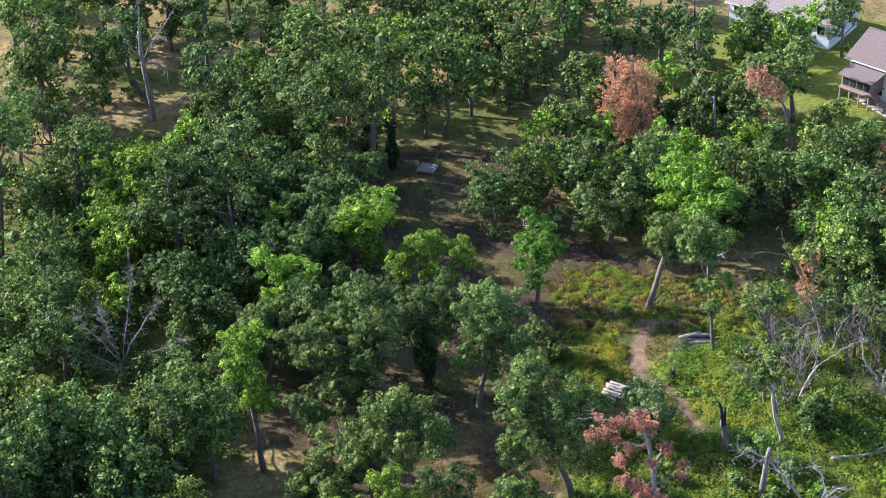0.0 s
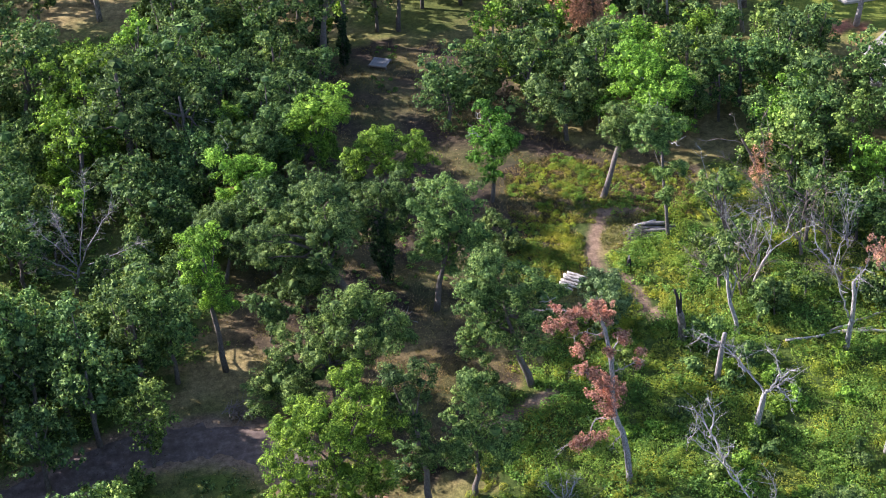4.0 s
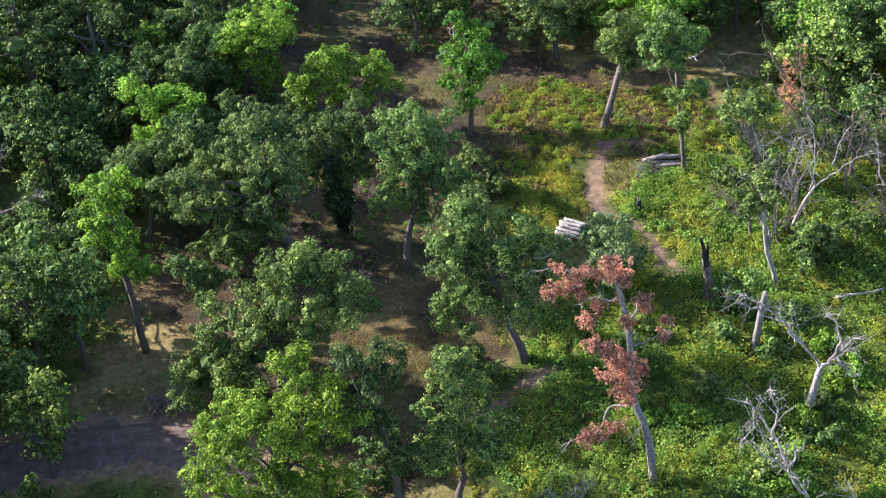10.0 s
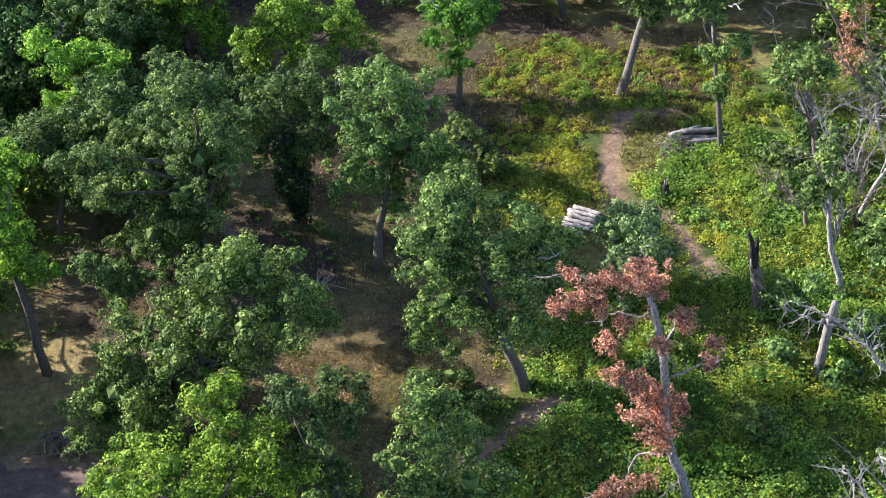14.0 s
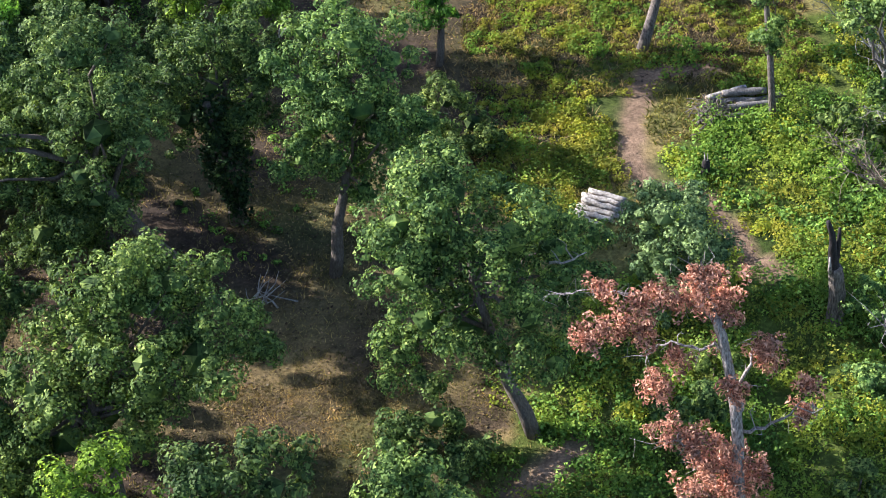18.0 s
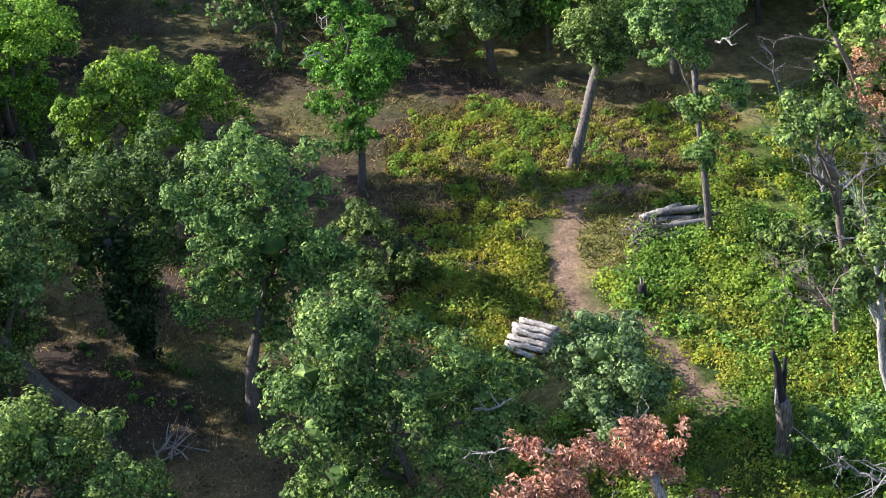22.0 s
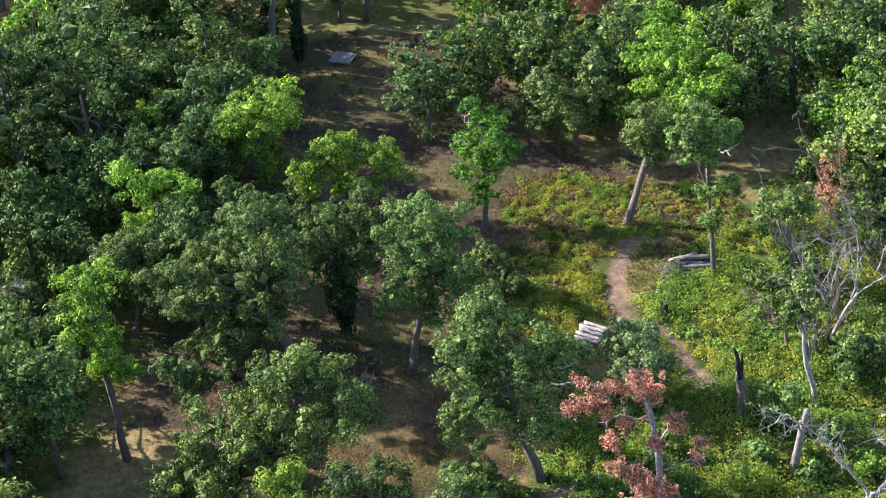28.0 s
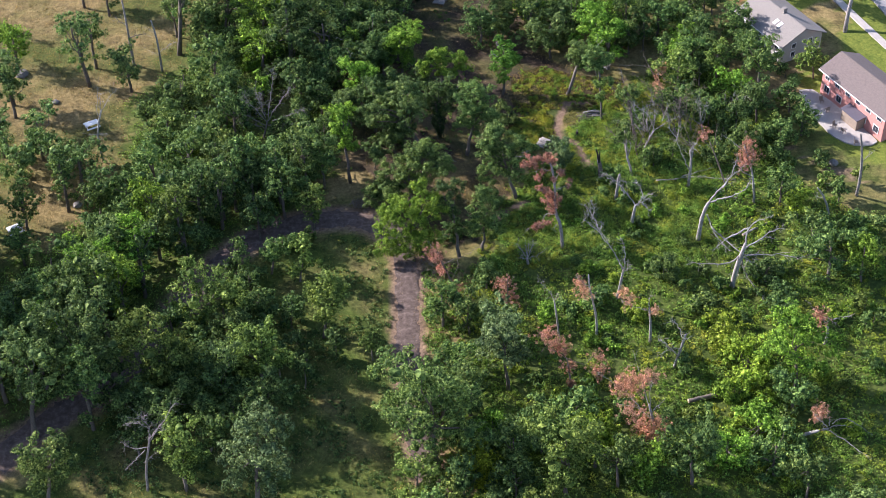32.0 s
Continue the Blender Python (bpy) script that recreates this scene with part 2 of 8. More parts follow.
def plain_mat(name, col, rough=0.6, vary=0.15, scale=3.0, metal=0.0):
    m, t, bsdf, out = nodes_of(name)
    v = coords(t)
    lo, hi = tuple(c * (1 - vary) for c in col), tuple(min(1, c * (1 + vary)) for c in col)
    c = mixc(t, 0.6, ramp(t, noise_tex(t, scale, 5, 0.6, v), ((0.3, lo), (0.7, hi))), ramp(t, noise_tex(t, scale * 12, 3, 0.6, v), ((0.3, lo), (0.7, hi))))
    t.links.new(c, bsdf.inputs["Base Color"])
    bsdf.inputs["Roughness"].default_value, bsdf.inputs["Metallic"].default_value = rough, metal
    return m


BRICK = plain_mat("salmon brick", (0.5, 0.22, 0.185), 0.85, 0.22, 5.0)
SHINGLE = plain_mat("brown roof shingles", (0.155, 0.12, 0.105), 0.9, 0.3, 4.0)
GREY_SHINGLE = plain_mat("grey roof shingles", (0.225, 0.198, 0.172), 0.9, 0.2, 4.0)
SIDING = plain_mat("pale siding", (0.36, 0.335, 0.29), 0.7, 0.08)
BLUE_SIDING = plain_mat("pale blue siding", (0.5, 0.56, 0.62), 0.7, 0.08)
TRIM = plain_mat("white trim", (0.78, 0.77, 0.74), 0.5, 0.05)
GLASS = plain_mat("dark window glass", (0.03, 0.035, 0.045), 0.08, 0.1)
CONCRETE = plain_mat("pale concrete", (0.4, 0.355, 0.31), 0.9, 0.15, 1.2)
ASPHALT = plain_mat("sunlit street surface", (0.27, 0.25, 0.235), 0.9, 0.12, 1.0)
TIMBER = plain_mat("weathered timber", (0.26, 0.2, 0.15), 0.85, 0.25, 3.0)
PALE_BOARD = plain_mat("weathered pale boards", (0.22, 0.205, 0.195), 0.8, 0.15, 3.0)
WHITE_SLAB = plain_mat("white painted slab", (0.75, 0.74, 0.7), 0.7, 0.08)
ROCK = rough_mat("boulder stone", ((0.3, (0.1, 0.09, 0.08)), (0.7, (0.25, 0.23, 0.2))), 3.0, height=0.04)

# ---- builders ----
LEAN_BACK = 0.25                      # how far the crowns of the old oaks hang back from their feet


def thing(name, x=0.0, y=0.0, z=0.0, turn=0.0, label="", category="", group="", kind=""):
    ob = new(name)
    ob.empty_display_size = 0.3
    ob.matrix_basis = pose(x, y, z, 0, 0, turn)
    return tagged(ob, label, category, group, kind)


def mesh_of(name, verts, faces, material, smooth=False):
    me = bpy.data.meshes.new(name)
    me.from_pydata([tuple(v) for v in verts], [], faces)
    me.materials.append(material)
    if smooth:
        me.polygons.foreach_set("use_smooth", [True] * len(me.polygons))
    me.update()
    return me


def part_of(name, data, parent, label=""):
    ob = new(name, data)
    ob.parent = parent
    return tagged(ob, label)


def part(name, bm, material, parent, label=""):
    """A bmesh as one mesh object under a thing or a part."""
    me = bpy.data.meshes.new(name)
    bm.to_mesh(me)
    bm.free()
    me.materials.append(material)
    return part_of(name, me, parent, label)


def quads_mesh(name, corners, material):
    """A mesh of loose quads from an (n, 4, 3) array."""
    n = len(corners)
    me = bpy.data.meshes.new(name)
    me.vertices.add(4 * n)
    me.vertices.foreach_set("co", corners.astype(np.float32).ravel())
    me.loops.add(4 * n)
    me.loops.foreach_set("vertex_index", np.arange(4 * n, dtype=np.int32))
    me.polygons.add(n)
    me.polygons.foreach_set("loop_start", np.arange(0, 4 * n, 4, dtype=np.int32))
    me.materials.append(material)
    me.update(calc_edges=True)
    return me


def tris_mesh(name, corners, material):
    """A mesh of loose triangles from an (n, 3, 3) array."""
    n = len(corners)
    me = bpy.data.meshes.new(name)
    me.vertices.add(3 * n)
    me.vertices.foreach_set("co", corners.astype(np.float32).ravel())
    me.loops.add(3 * n)
    me.loops.foreach_set("vertex_index", np.arange(3 * n, dtype=np.int32))
    me.polygons.add(n)
    me.polygons.foreach_set("loop_start", np.arange(0, 3 * n, 3, dtype=np.int32))
    me.materials.append(material)
    me.update(calc_edges=True)
    return me


def unit(a):
    return a / np.maximum(np.linalg.norm(a, axis=-1, keepdims=True), 1e-9)


def leaf_quads(rng, at, facing, size, loose=0.7):
    """Folded, pointed leaves at the places, turned roughly as facing says."""
    n = len(at)
    nrm = unit(facing + rng.normal(0, loose, (n, 3)))
    u = unit(np.cross(nrm, rng.normal(0, 1, (n, 3))))
    v = np.cross(nrm, u)
    s = (size * rng.uniform(0.65, 1.35, n))[:, None]
    w = rng.uniform(0.3, 0.42, n)[:, None]
    fold = -nrm * s * 0.12
    return np.stack([at - u * s * 0.5, at + v * s * w + fold, at + u * s * 0.5 - nrm * s * 0.08, at - v * s * w + fold], 1)


def clump_points(rng, centres, radii, per, flat=0.75):
    """Leaf places on the outer, mostly upper, side of small clumps."""
    k = len(centres)
    d = unit(rng.normal(0, 1, (k, per, 3)) + np.array((0, 0, 0.35)))
    rad = radii[:, None, None] * rng.uniform(0.78, 1.06, (k, per, 1))
    at = centres[:, None, :] + d * rad * np.array((1, 1, flat))
    return at.reshape(-1, 3), d.reshape(-1, 3)


def tube_data(points, radii, sides=7, seed=0, lump=0.12):
    """A tapered, slightly lumpy limb along the points."""
    rng = np.random.default_rng(seed)
    pts = np.asarray(points, float)
    verts, faces = [], []
    side = np.array((1.0, 0.13, 0.07))
    for i, (p, r) in enumerate(zip(pts, radii)):
        way = unit(pts[min(i + 1, len(pts) - 1)] - pts[max(i - 1, 0)])
        a = unit(np.cross(way, side))
        b = np.cross(way, a)
        for k in range(sides):
            q = 2 * math.pi * k / sides
            verts.append(p + (a * math.cos(q) + b * math.sin(q)) * r * (1 + lump * rng.uniform(-1, 1)))
    n = len(pts)
    for i in range(n - 1):
        for k in range(sides):
            faces.append((i * sides + k, i * sides + (k + 1) % sides, (i + 1) * sides + (k + 1) % sides, (i + 1) * sides + k))
    faces.append(tuple(range(sides))[::-1])
    faces.append(tuple(range((n - 1) * sides, n * sides)))
    return verts, faces


def limb_line(a, b, rng, steps=4, bend=0.12, sag=0.0):
    a, b = np.asarray(a, float), np.asarray(b, float)
    ln = np.linalg.norm(b - a)
    out = []
    for i in range(steps + 1):
        f = i / steps
        w = math.sin(math.pi * f)
        out.append(a + (b - a) * f + rng.normal(0, bend * ln * 0.5, 3) * w + np.array((0, 0, sag * ln)) * w)
    return out


def limb_part(name, points, r0, r1, material, parent, seed=0, sides=6):
    n = len(points)
    radii = [r0 + (r1 - r0) * i / (n - 1) for i in range(n)]
    v, f = tube_data(points, radii, sides, seed)
    return part_of(name, mesh_of(name, v, f, material, True), parent)


WORDS = {"oak": "mid green oak", "dark": "deep green oak", "lime": "bright lime green", "olive": "olive green", "grey": "grey green",
         "teal": "blue green oak", "feather": "sparse feathery grey green", "yellow": "yellow green", "bright": "bright green sunlit", "fresh": "fresh green"}


KIND = {"oak": "oak_tree", "dark": "oak_tree", "lime": "maple_tree", "olive": "locust_tree", "grey": "elm_tree", "teal": "bur_oak_tree", "feather": "cedar_tree", "yellow": "maple_tree", "bright": "maple_tree", "fresh": "maple_tree"}


def core_tris(rng, centres, radii, flat=0.8):
    """Lumps added inside crowns to block light: one uneven twenty-sided lump a lobe."""
    g = (1 + 5 ** 0.5) / 2
    v = unit(np.array([(-1, g, 0), (1, g, 0), (-1, -g, 0), (1, -g, 0), (0, -1, g), (0, 1, g), (0, -1, -g), (0, 1, -g), (g, 0, -1), (g, 0, 1), (-g, 0, -1), (-g, 0, 1)], float))
    f = np.array([(0, 11, 5), (0, 5, 1), (0, 1, 7), (0, 7, 10), (0, 10, 11), (1, 5, 9), (5, 11, 4), (11, 10, 2), (10, 7, 6), (7, 1, 8),
                  (3, 9, 4), (3, 4, 2), (3, 2, 6), (3, 6, 8), (3, 8, 9), (4, 9, 5), (2, 4, 11), (6, 2, 10), (8, 6, 7), (9, 8, 1)])
    k = len(centres)
    p = v[None] * rng.uniform(0.72, 1.12, (k, 12, 1)) * radii[:, None, None] * np.array((1, 1, flat)) + centres[:, None]
    return p[:, f].reshape(-1, 3, 3)


def tree(x, y, h, r, tint, seed, trunk=None, lean=(0.0, 0.0), leaf=None, dens=1.0, tall=1.0, bark=None, label=None, name=None, skirt=1.0, lobes=None):
    """A broadleaf tree: tapered trunk, limbs to the lobes, a crown of leaf clumps with gaps. Low ones are bushes.
    lobes: main boughs of one crown as (sideways, height, radius)."""
    rng = np.random.default_rng(seed)
    bush = h < 3.4
    near = -16 < x < 27 and 38 < y < 86            # what the camera comes close to
    shaped = lobes is not None
    if not bush and not shaped:
        lean = (lean[0], lean[1] + 0.15 * h)
        h *= 0.89
    half = r * tall                               # half the crown's height
    hc = h - half
    if leaf is None:
        leaf = (0.15 if shaped else (0.165 if -9 < x < 20 and 54 < y < 80 else 0.19)) if near else (0.25 if 45 < y < 95 and -20 < x < 40 else (0.28 if y < 104 else 0.34))
    name = name or ("bush" if bush else KIND[tint])
    words = WORDS[tint]
    size = "tall" if h > 9.5 else ("broad" if r > 3.2 else "slender")
    label = label or (f"{words} bush with dense summer leaves in the undergrowth" if bush else f"{size} {words} tree in full summer leaf")
    root = thing(name, x, y, 0, 0, label, "bush" if bush else "tree", "bushes in the wood" if bush else "trees of the wood")
    bark = bark or BARK
    if shaped:
        given = np.array(lobes, float)
        nl = len(given)
        lrad = given[:, 2] * 1.26
        lobes = np.stack([given[:, 0], LEAN_BACK * given[:, 1] + rng.uniform(-0.7, 0.7, nl) * lrad, given[:, 1]], 1)
        # each bough carries two or three smaller side lobes, which break its outline
        side = np.repeat(np.arange(nl), 4)
        d = unit(rng.normal(0, 1, (len(side), 3)) + np.array((0, 0, 0.1)))
        lobes = np.concatenate([lobes, lobes[side] + d * lrad[side, None] * 0.98])
        lrad = np.concatenate([lrad * 0.8, lrad[side] * rng.uniform(0.3, 0.5, len(side))])
        mid = np.average(lobes[:nl], axis=0, weights=given[:, 2])
        main, nl = nl, len(lobes)
        half = max(0.5, np.ptp(given[:, 1]) / 2)
    else:
        mid = np.array((lean[0], lean[1], hc))
        # lobes of the crown: uneven, with gaps between them, some low along the trunk
        nl = int(rng.integers(6, 10)) if bush else int(rng.integers(17, 24))
        main = min(nl, 6)
        d = unit(rng.normal(0, 1, (nl, 3)) + np.array((0, 0, 0.05)))
        q, wide = rng.uniform(0, math.pi), rng.uniform(0.84, 1.0)
        off = d * rng.uniform(0.3, 0.92, (nl, 1)) * np.array((r, r * wide, half))
        off = np.stack([off[:, 0] * math.cos(q) - off[:, 1] * math.sin(q), off[:, 0] * math.sin(q) + off[:, 1] * math.cos(q), off[:, 2]], 1)
        lobes = mid + off
        lrad = r * rng.uniform(0.18, 0.37, nl) * (1.3 if bush else (1.1 if near else 1.05))
        if h > 4.5 and hc - half > 1.2 and dens > 0.8 and skirt > 0:
            low = int(rng.integers(3, 7) * skirt)
            q = rng.uniform(0, 2 * math.pi, low)
            f = rng.uniform(0.3, 0.95, low)
            reach = r * rng.uniform(0.2, 0.6, low)
            under = np.stack([lean[0] * f + reach * np.cos(q), lean[1] * f + reach * np.sin(q), (hc - half * 0.8) * f], 1)
            lobes, lrad = np.concatenate([lobes, under]), np.concatenate([lrad, r * rng.uniform(0.14, 0.28, low)])
            nl += low
    lobes[:, 2] = np.maximum(lobes[:, 2], lrad * 0.6)
    # trunk and limbs
    r0 = trunk or max(0.05, 0.017 * h + 0.018 * r)
    top = mid + np.array((0, 0, (-0.2 if shaped else 0.3) * half))
    line = limb_line((0, 0, -0.3), top, rng, 5, 0.012 if trunk else 0.035)
    limb_part("trunk", line, r0 * 1.15, r0 * (0.6 if shaped and trunk else 0.35), bark, root, seed, 9 if shaped else 8)
    if not bush:
        for k in range(main):
            f = rng.uniform(0.7, 1.0) if shaped else rng.uniform(0.4, 0.85)
            a = np.array(line[0]) + (top - line[0]) * f
            limb_part("limb", limb_line(a, lobes[k], rng, 3, 0.12), r0 * (0.36 if shaped else 0.42), r0 * 0.1, bark, root, seed + k, 5)
    # bare branches that stick out of the older crowns
    if near and h > 5 and tint != 'feather' and rng.random() < 0.35:
        for k in range(int(rng.integers(1, 3))):
            q = rng.uniform(0, 2 * math.pi)
            b0 = mid + np.array((math.cos(q) * r * 0.5, math.sin(q) * r * 0.5, half * rng.uniform(0.1, 0.6)))
            b1 = b0 + np.array((math.cos(q), math.sin(q), rng.uniform(0.2, 0.9))) * min(r * 0.5, 1.1)
            run = limb_line(b0, b1, rng, 5, 0.16)
            branch = limb_part("dead_branch", run, 0.05, 0.018, DEAD, root, seed + k, 5)
            tagged(branch, "bleached bare branch")
            for j in (2, 3, 4):
                limb_part("twig", limb_line(run[j], run[j] + rng.normal(0, 0.4, 3) + np.array((0, 0, 0.15)), rng, 3, 0.2), 0.025, 0.008, DEAD, branch, seed + j, 4)
    # leaves in clumps over the lobes
    cs, rs = [], []
    for c, lr in zip(lobes, lrad):
        k = max(5, int(dens * (13.0 if shaped else (11.0 if near else 8.5)) * lr ** 1.6 + 3.5))
        dd = unit(rng.normal(0, 1, (k, 3)) + np.array((0, 0, 0.3)))
        cs.append(c + dd * lr * rng.uniform(0.6, 1.06, (k, 1)) * np.array((1, 1, 0.85)))
        rs.append(rng.uniform(0.2, 0.47, k) * min(1.0, 0.5 + r * 0.17))
    cs, rs = np.concatenate(cs), np.concatenate(rs)
    per = int((25 if near else 18) * (0.3 / leaf) ** (1.5 if near else 1.1))
    at, fc = clump_points(rng, cs, rs, per)
    fc = fc * 1.7 + unit(at - mid + np.array((0, 0, 0.4 * r))) * 0.35 + np.array((0, 0, 0.15))
    at[:, 2] = np.maximum(at[:, 2], 0.05)
    leaves = leaf_quads(rng, at, fc, leaf, 0.3 if near else 0.55)
    # a leaf is one pointed triangle
    tris = np.stack([leaves[:, 1] * 1.15 - leaves[:, 3] * 0.15, leaves[:, 2], leaves[:, 3] * 0.75 + leaves[:, 0] * 0.25], 1)
    if dens > 0.8:
        tris = np.concatenate([tris, core_tris(rng, lobes, lrad * (0.44 if near else 0.42))])
    part_of("crown", tris_mesh("crown", tris, LEAF[tint]), root)
    return root


def dead_tree(x, y, r0, seed, trunk, limbs, wood, foliage, label, name="dead_tree", back=0.0):
    """A dead tree from the run of its trunk and main limbs (sideways, up), with fine twigs and any withered leaves."""
    rng = np.random.default_rng(seed)
    root = thing(name, x, y, 0, 0, label, "dead tree", "dead trees of the slope")

    def place(q, depth):
        dx, z = q
        return np.array((dx, back * max(z, 0.0) + (depth if z > 0.8 else depth + (z - 0.8) * 1.15), max(z, 0.8)))

    line = [np.array((0, 0, -0.3))] + [place(q, 0.0) for q in trunk]
    line = smooth(line)
    limb_part("trunk", line, r0, r0 * (0.55 if limbs else 0.3), wood, root, seed, 9)
    twigs = []
    for k, lm in enumerate(limbs):
        side = rng.uniform(-0.45, 0.45)
        pts = []
        for i, q in enumerate(lm):
            far = math.hypot(q[0] - lm[0][0], q[1] - lm[0][1])
            pts.append(place(q, side * far))
        pts = smooth(pts)
        pts = [pts[0]] + [p + rng.normal(0, 0.05, 3) for p in smooth(pts)[1:]]
        limb_part("limb", pts, r0 * (0.28 if foliage else 0.34), r0 * 0.05, wood, root, seed + k, 6)
        way = unit(np.asarray(pts[-1]) - np.asarray(pts[0]))
        for p in pts[len(pts) // 4:]:
            for _ in range(6 if name == "bare_thicket" else (1 if foliage else 2)):
                tip = p + (way * 0.6 + rng.normal(0, 0.8, 3)) * rng.uniform(0.2, 0.45 if foliage else 0.9)
                twigs.append((p, tip, 1.0))
                for _ in range(1 if foliage else 2):
                    q = p + (tip - p) * rng.uniform(0.4, 0.9)
                    twigs.append((q, q + rng.normal(0, 1, 3) * rng.uniform(0.08, 0.3), 0.45))
    if twigs:
        v, f = [], []
        for a, b, thick in twigs:
            m = (a + b) / 2 + rng.normal(0, 0.08, 3)
            tv, tf = tube_data([a, m, b], [(r0 * 0.05 + 0.006) * thick, (r0 * 0.03 + 0.005) * thick, 0.003], 3, 1)
            f += [tuple(i + len(v) for i in q) for q in tf]
            v += tv
        tagged(part_of("fine_branching", mesh_of("fine_branching", v, f, wood), root), kind="stuff")
    if foliage:
        cs, rs = [], []
        for dx, z, rad in foliage:
            k = int(10 + 70 * rad * rad)
            c = place((dx, z), rng.uniform(-0.4, 0.4)) + rng.normal(0, 0.58, (k, 3)) * rad
            cs.append(c)
            rs.append(np.full(k, 0.17))
        at, fc = clump_points(rng, np.concatenate(cs), np.concatenate(rs), 34, 1.2)
        part_of("withered_leaves", tris_mesh("withered_leaves", leaf_quads(rng, at, fc, 0.13, 1.2)[:, :3], LEAF["rust"]), root, "curled rust-brown leaves")
    return root


def smooth(points):
    """Rounds a polyline once."""
    pts = [np.asarray(p, float) for p in points]
    out = [pts[0]]
    for a, b in zip(pts, pts[1:]):
        out += [a * 0.7 + b * 0.3, a * 0.3 + b * 0.7]
    return out + [pts[-1]]


def inside(poly, px, py):
    """Which of the points lie in the polygon."""
    hit = np.zeros(len(px), bool)
    for (x0, y0), (x1, y1) in zip(poly, poly[1:] + poly[:1]):
        hit ^= ((y0 > py) != (y1 > py)) & (px < (x1 - x0) * (py - y0) / (y1 - y0 + 1e-12) + x0)
    return hit


def wave(px, py, s, seed=0.0):
    """A cheap smooth unevenness between about -1 and 1."""
    return (np.sin(px * s + 1.7 * np.sin(py * s * 0.7 + seed)) * np.cos(py * s * 1.1 + 1.3 * np.sin(px * s * 0.6 - seed))
            + 0.5 * np.sin(px * s * 2.3 + py * s * 1.9 + seed)) / 1.4


def line_gap(line, px, py):
    """Distance of points to a polyline."""
    best = np.full(len(px), 1e9)
    for (x0, y0), (x1, y1) in zip(line, line[1:]):
        dx, dy = x1 - x0, y1 - y0
        f = np.clip(((px - x0) * dx + (py - y0) * dy) / (dx * dx + dy * dy), 0, 1)
        best = np.minimum(best, np.hypot(px - x0 - f * dx, py - y0 - f * dy))
    return best

# ---- the ground ----
TRACK = [(-51.7, 16.4), (-49.9, 19.3), (-45.9, 23.3), (-40.9, 26.2), (-37.4, 31.7), (-34.1, 38.9), (-30.3, 45.6), (-26.2, 50), (-21, 52.8), (-15, 53.6), (-10.5, 52.3), (-7.7, 48.7)]
LANE = [(-7.7, 49.2), (-6.8, 43.7), (-6.9, 37.8), (-7.1, 32.1), (-6.8, 26.8), (-6.5, 21.1), (-5.9, 15.9), (-4.8, 10.7), (-3.7, 6.2)]
PATHS = [[(18.5, 74.3), (16.8, 74.6), (15.8, 74.5), (15.3, 73.6), (14.4, 71.6), (13.9, 68.9), (14, 67.2), (15.8, 66.3), (16.3, 64.6), (16.6, 62.3), (17.3, 61.3)],
         [(8.4, 54.4), (6.7, 53.3), (4.9, 52.3), (3.5, 51.2)]]
LUSH = [(7, 57.7), (3.9, 49.1), (1, 41.4), (-1.8, 31.9), (-2.3, 21.6), (-1, 9.3), (-0.2, 3.9), (42.5, 2.1), (58.6, 41.8), (51.1, 45.2), (43.4, 57.4), (41.8, 72.3), (37.7, 81.2), (26.4, 79.7), (24.2, 76.3), (19.6, 73.2), (14.2, 67.1), (11.8, 61.5), (9.5, 60.6)]
YELLOW = [(7.3, 71.5), (9.3, 72.8), (12.5, 73.3), (13.9, 71), (12.4, 67.6), (10.4, 64.3), (8.6, 64.8), (7.2, 68.4)]
GREENS = [(10.1, 80.1), (12.3, 81.5), (14.6, 81.2), (15.1, 78.1), (14.9, 74.2), (13.8, 71.4), (11.6, 73.2), (9.3, 75.1)]
BANK = [(8.6, 81.8), (13.1, 83.4), (16.3, 81.6), (24.1, 78.6), (22.3, 72.3), (16.7, 73.6), (14.7, 73.4), (8.9, 72.9), (8.1, 76.2)]
BELT = [(-51.9, 19.5), (-47.9, 22.8), (-42.2, 27.1), (-38.7, 31.8), (-34.9, 39.9), (-31.2, 47.6), (-26.3, 52.6), (-18.3, 57.4), (-14.4, 67.2), (-16.9, 80.7), (-14, 95.9), (-16.2, 110), (-34.5, 111.8), (-37.9, 88.3), (-45, 81.6), (-43.8, 67.3), (-47.1, 59.3), (-50.6, 50.8), (-60.5, 46.2)]
ISLAND = [(-49.1, 10), (-46.1, 16.9), (-39.2, 23.7), (-35.4, 31.6), (-32, 38.8), (-28.1, 44.5), (-22.4, 49.3), (-12, 50.9), (-9.3, 43.8), (-9.1, 32.2), (-8.7, 21.9), (-7.4, 6.4)]
LITTER = [(-11.3, 53.9), (-10.9, 62.3), (-15.6, 62.6), (-13.4, 77.5), (-6.7, 95.3), (-8.4, 105.6), (6.8, 104), (14.5, 85.5), (24.8, 79.8), (19.6, 73.2), (13.5, 76.6), (6.7, 57.7), (2.6, 49.2), (-3.7, 45.5)]
LAWN = [(24.5, 122.4), (21.3, 112.9), (28, 111.9), (30.4, 120.9)]
HOUSE_LAWN = [(48.1, 78.1), (48.3, 73.9), (48.9, 64.7), (51.1, 59.5), (57, 56), (66.8, 64.7), (87.4, 103.7), (63.4, 108.1), (54.7, 81.2), (49.5, 79.3)]
BARE = [(44.1, 61.4), (48.9, 56.5), (51.5, 56), (51.3, 57.7), (47, 60.3), (44.7, 62.4)]
MEADOW = [(-61.7, 46.3), (-50.6, 50.8), (-47.1, 59.3), (-43.8, 67.3), (-45, 81.6), (-38.7, 88.3), (-34.5, 111.8), (-92.4, 116.8)]

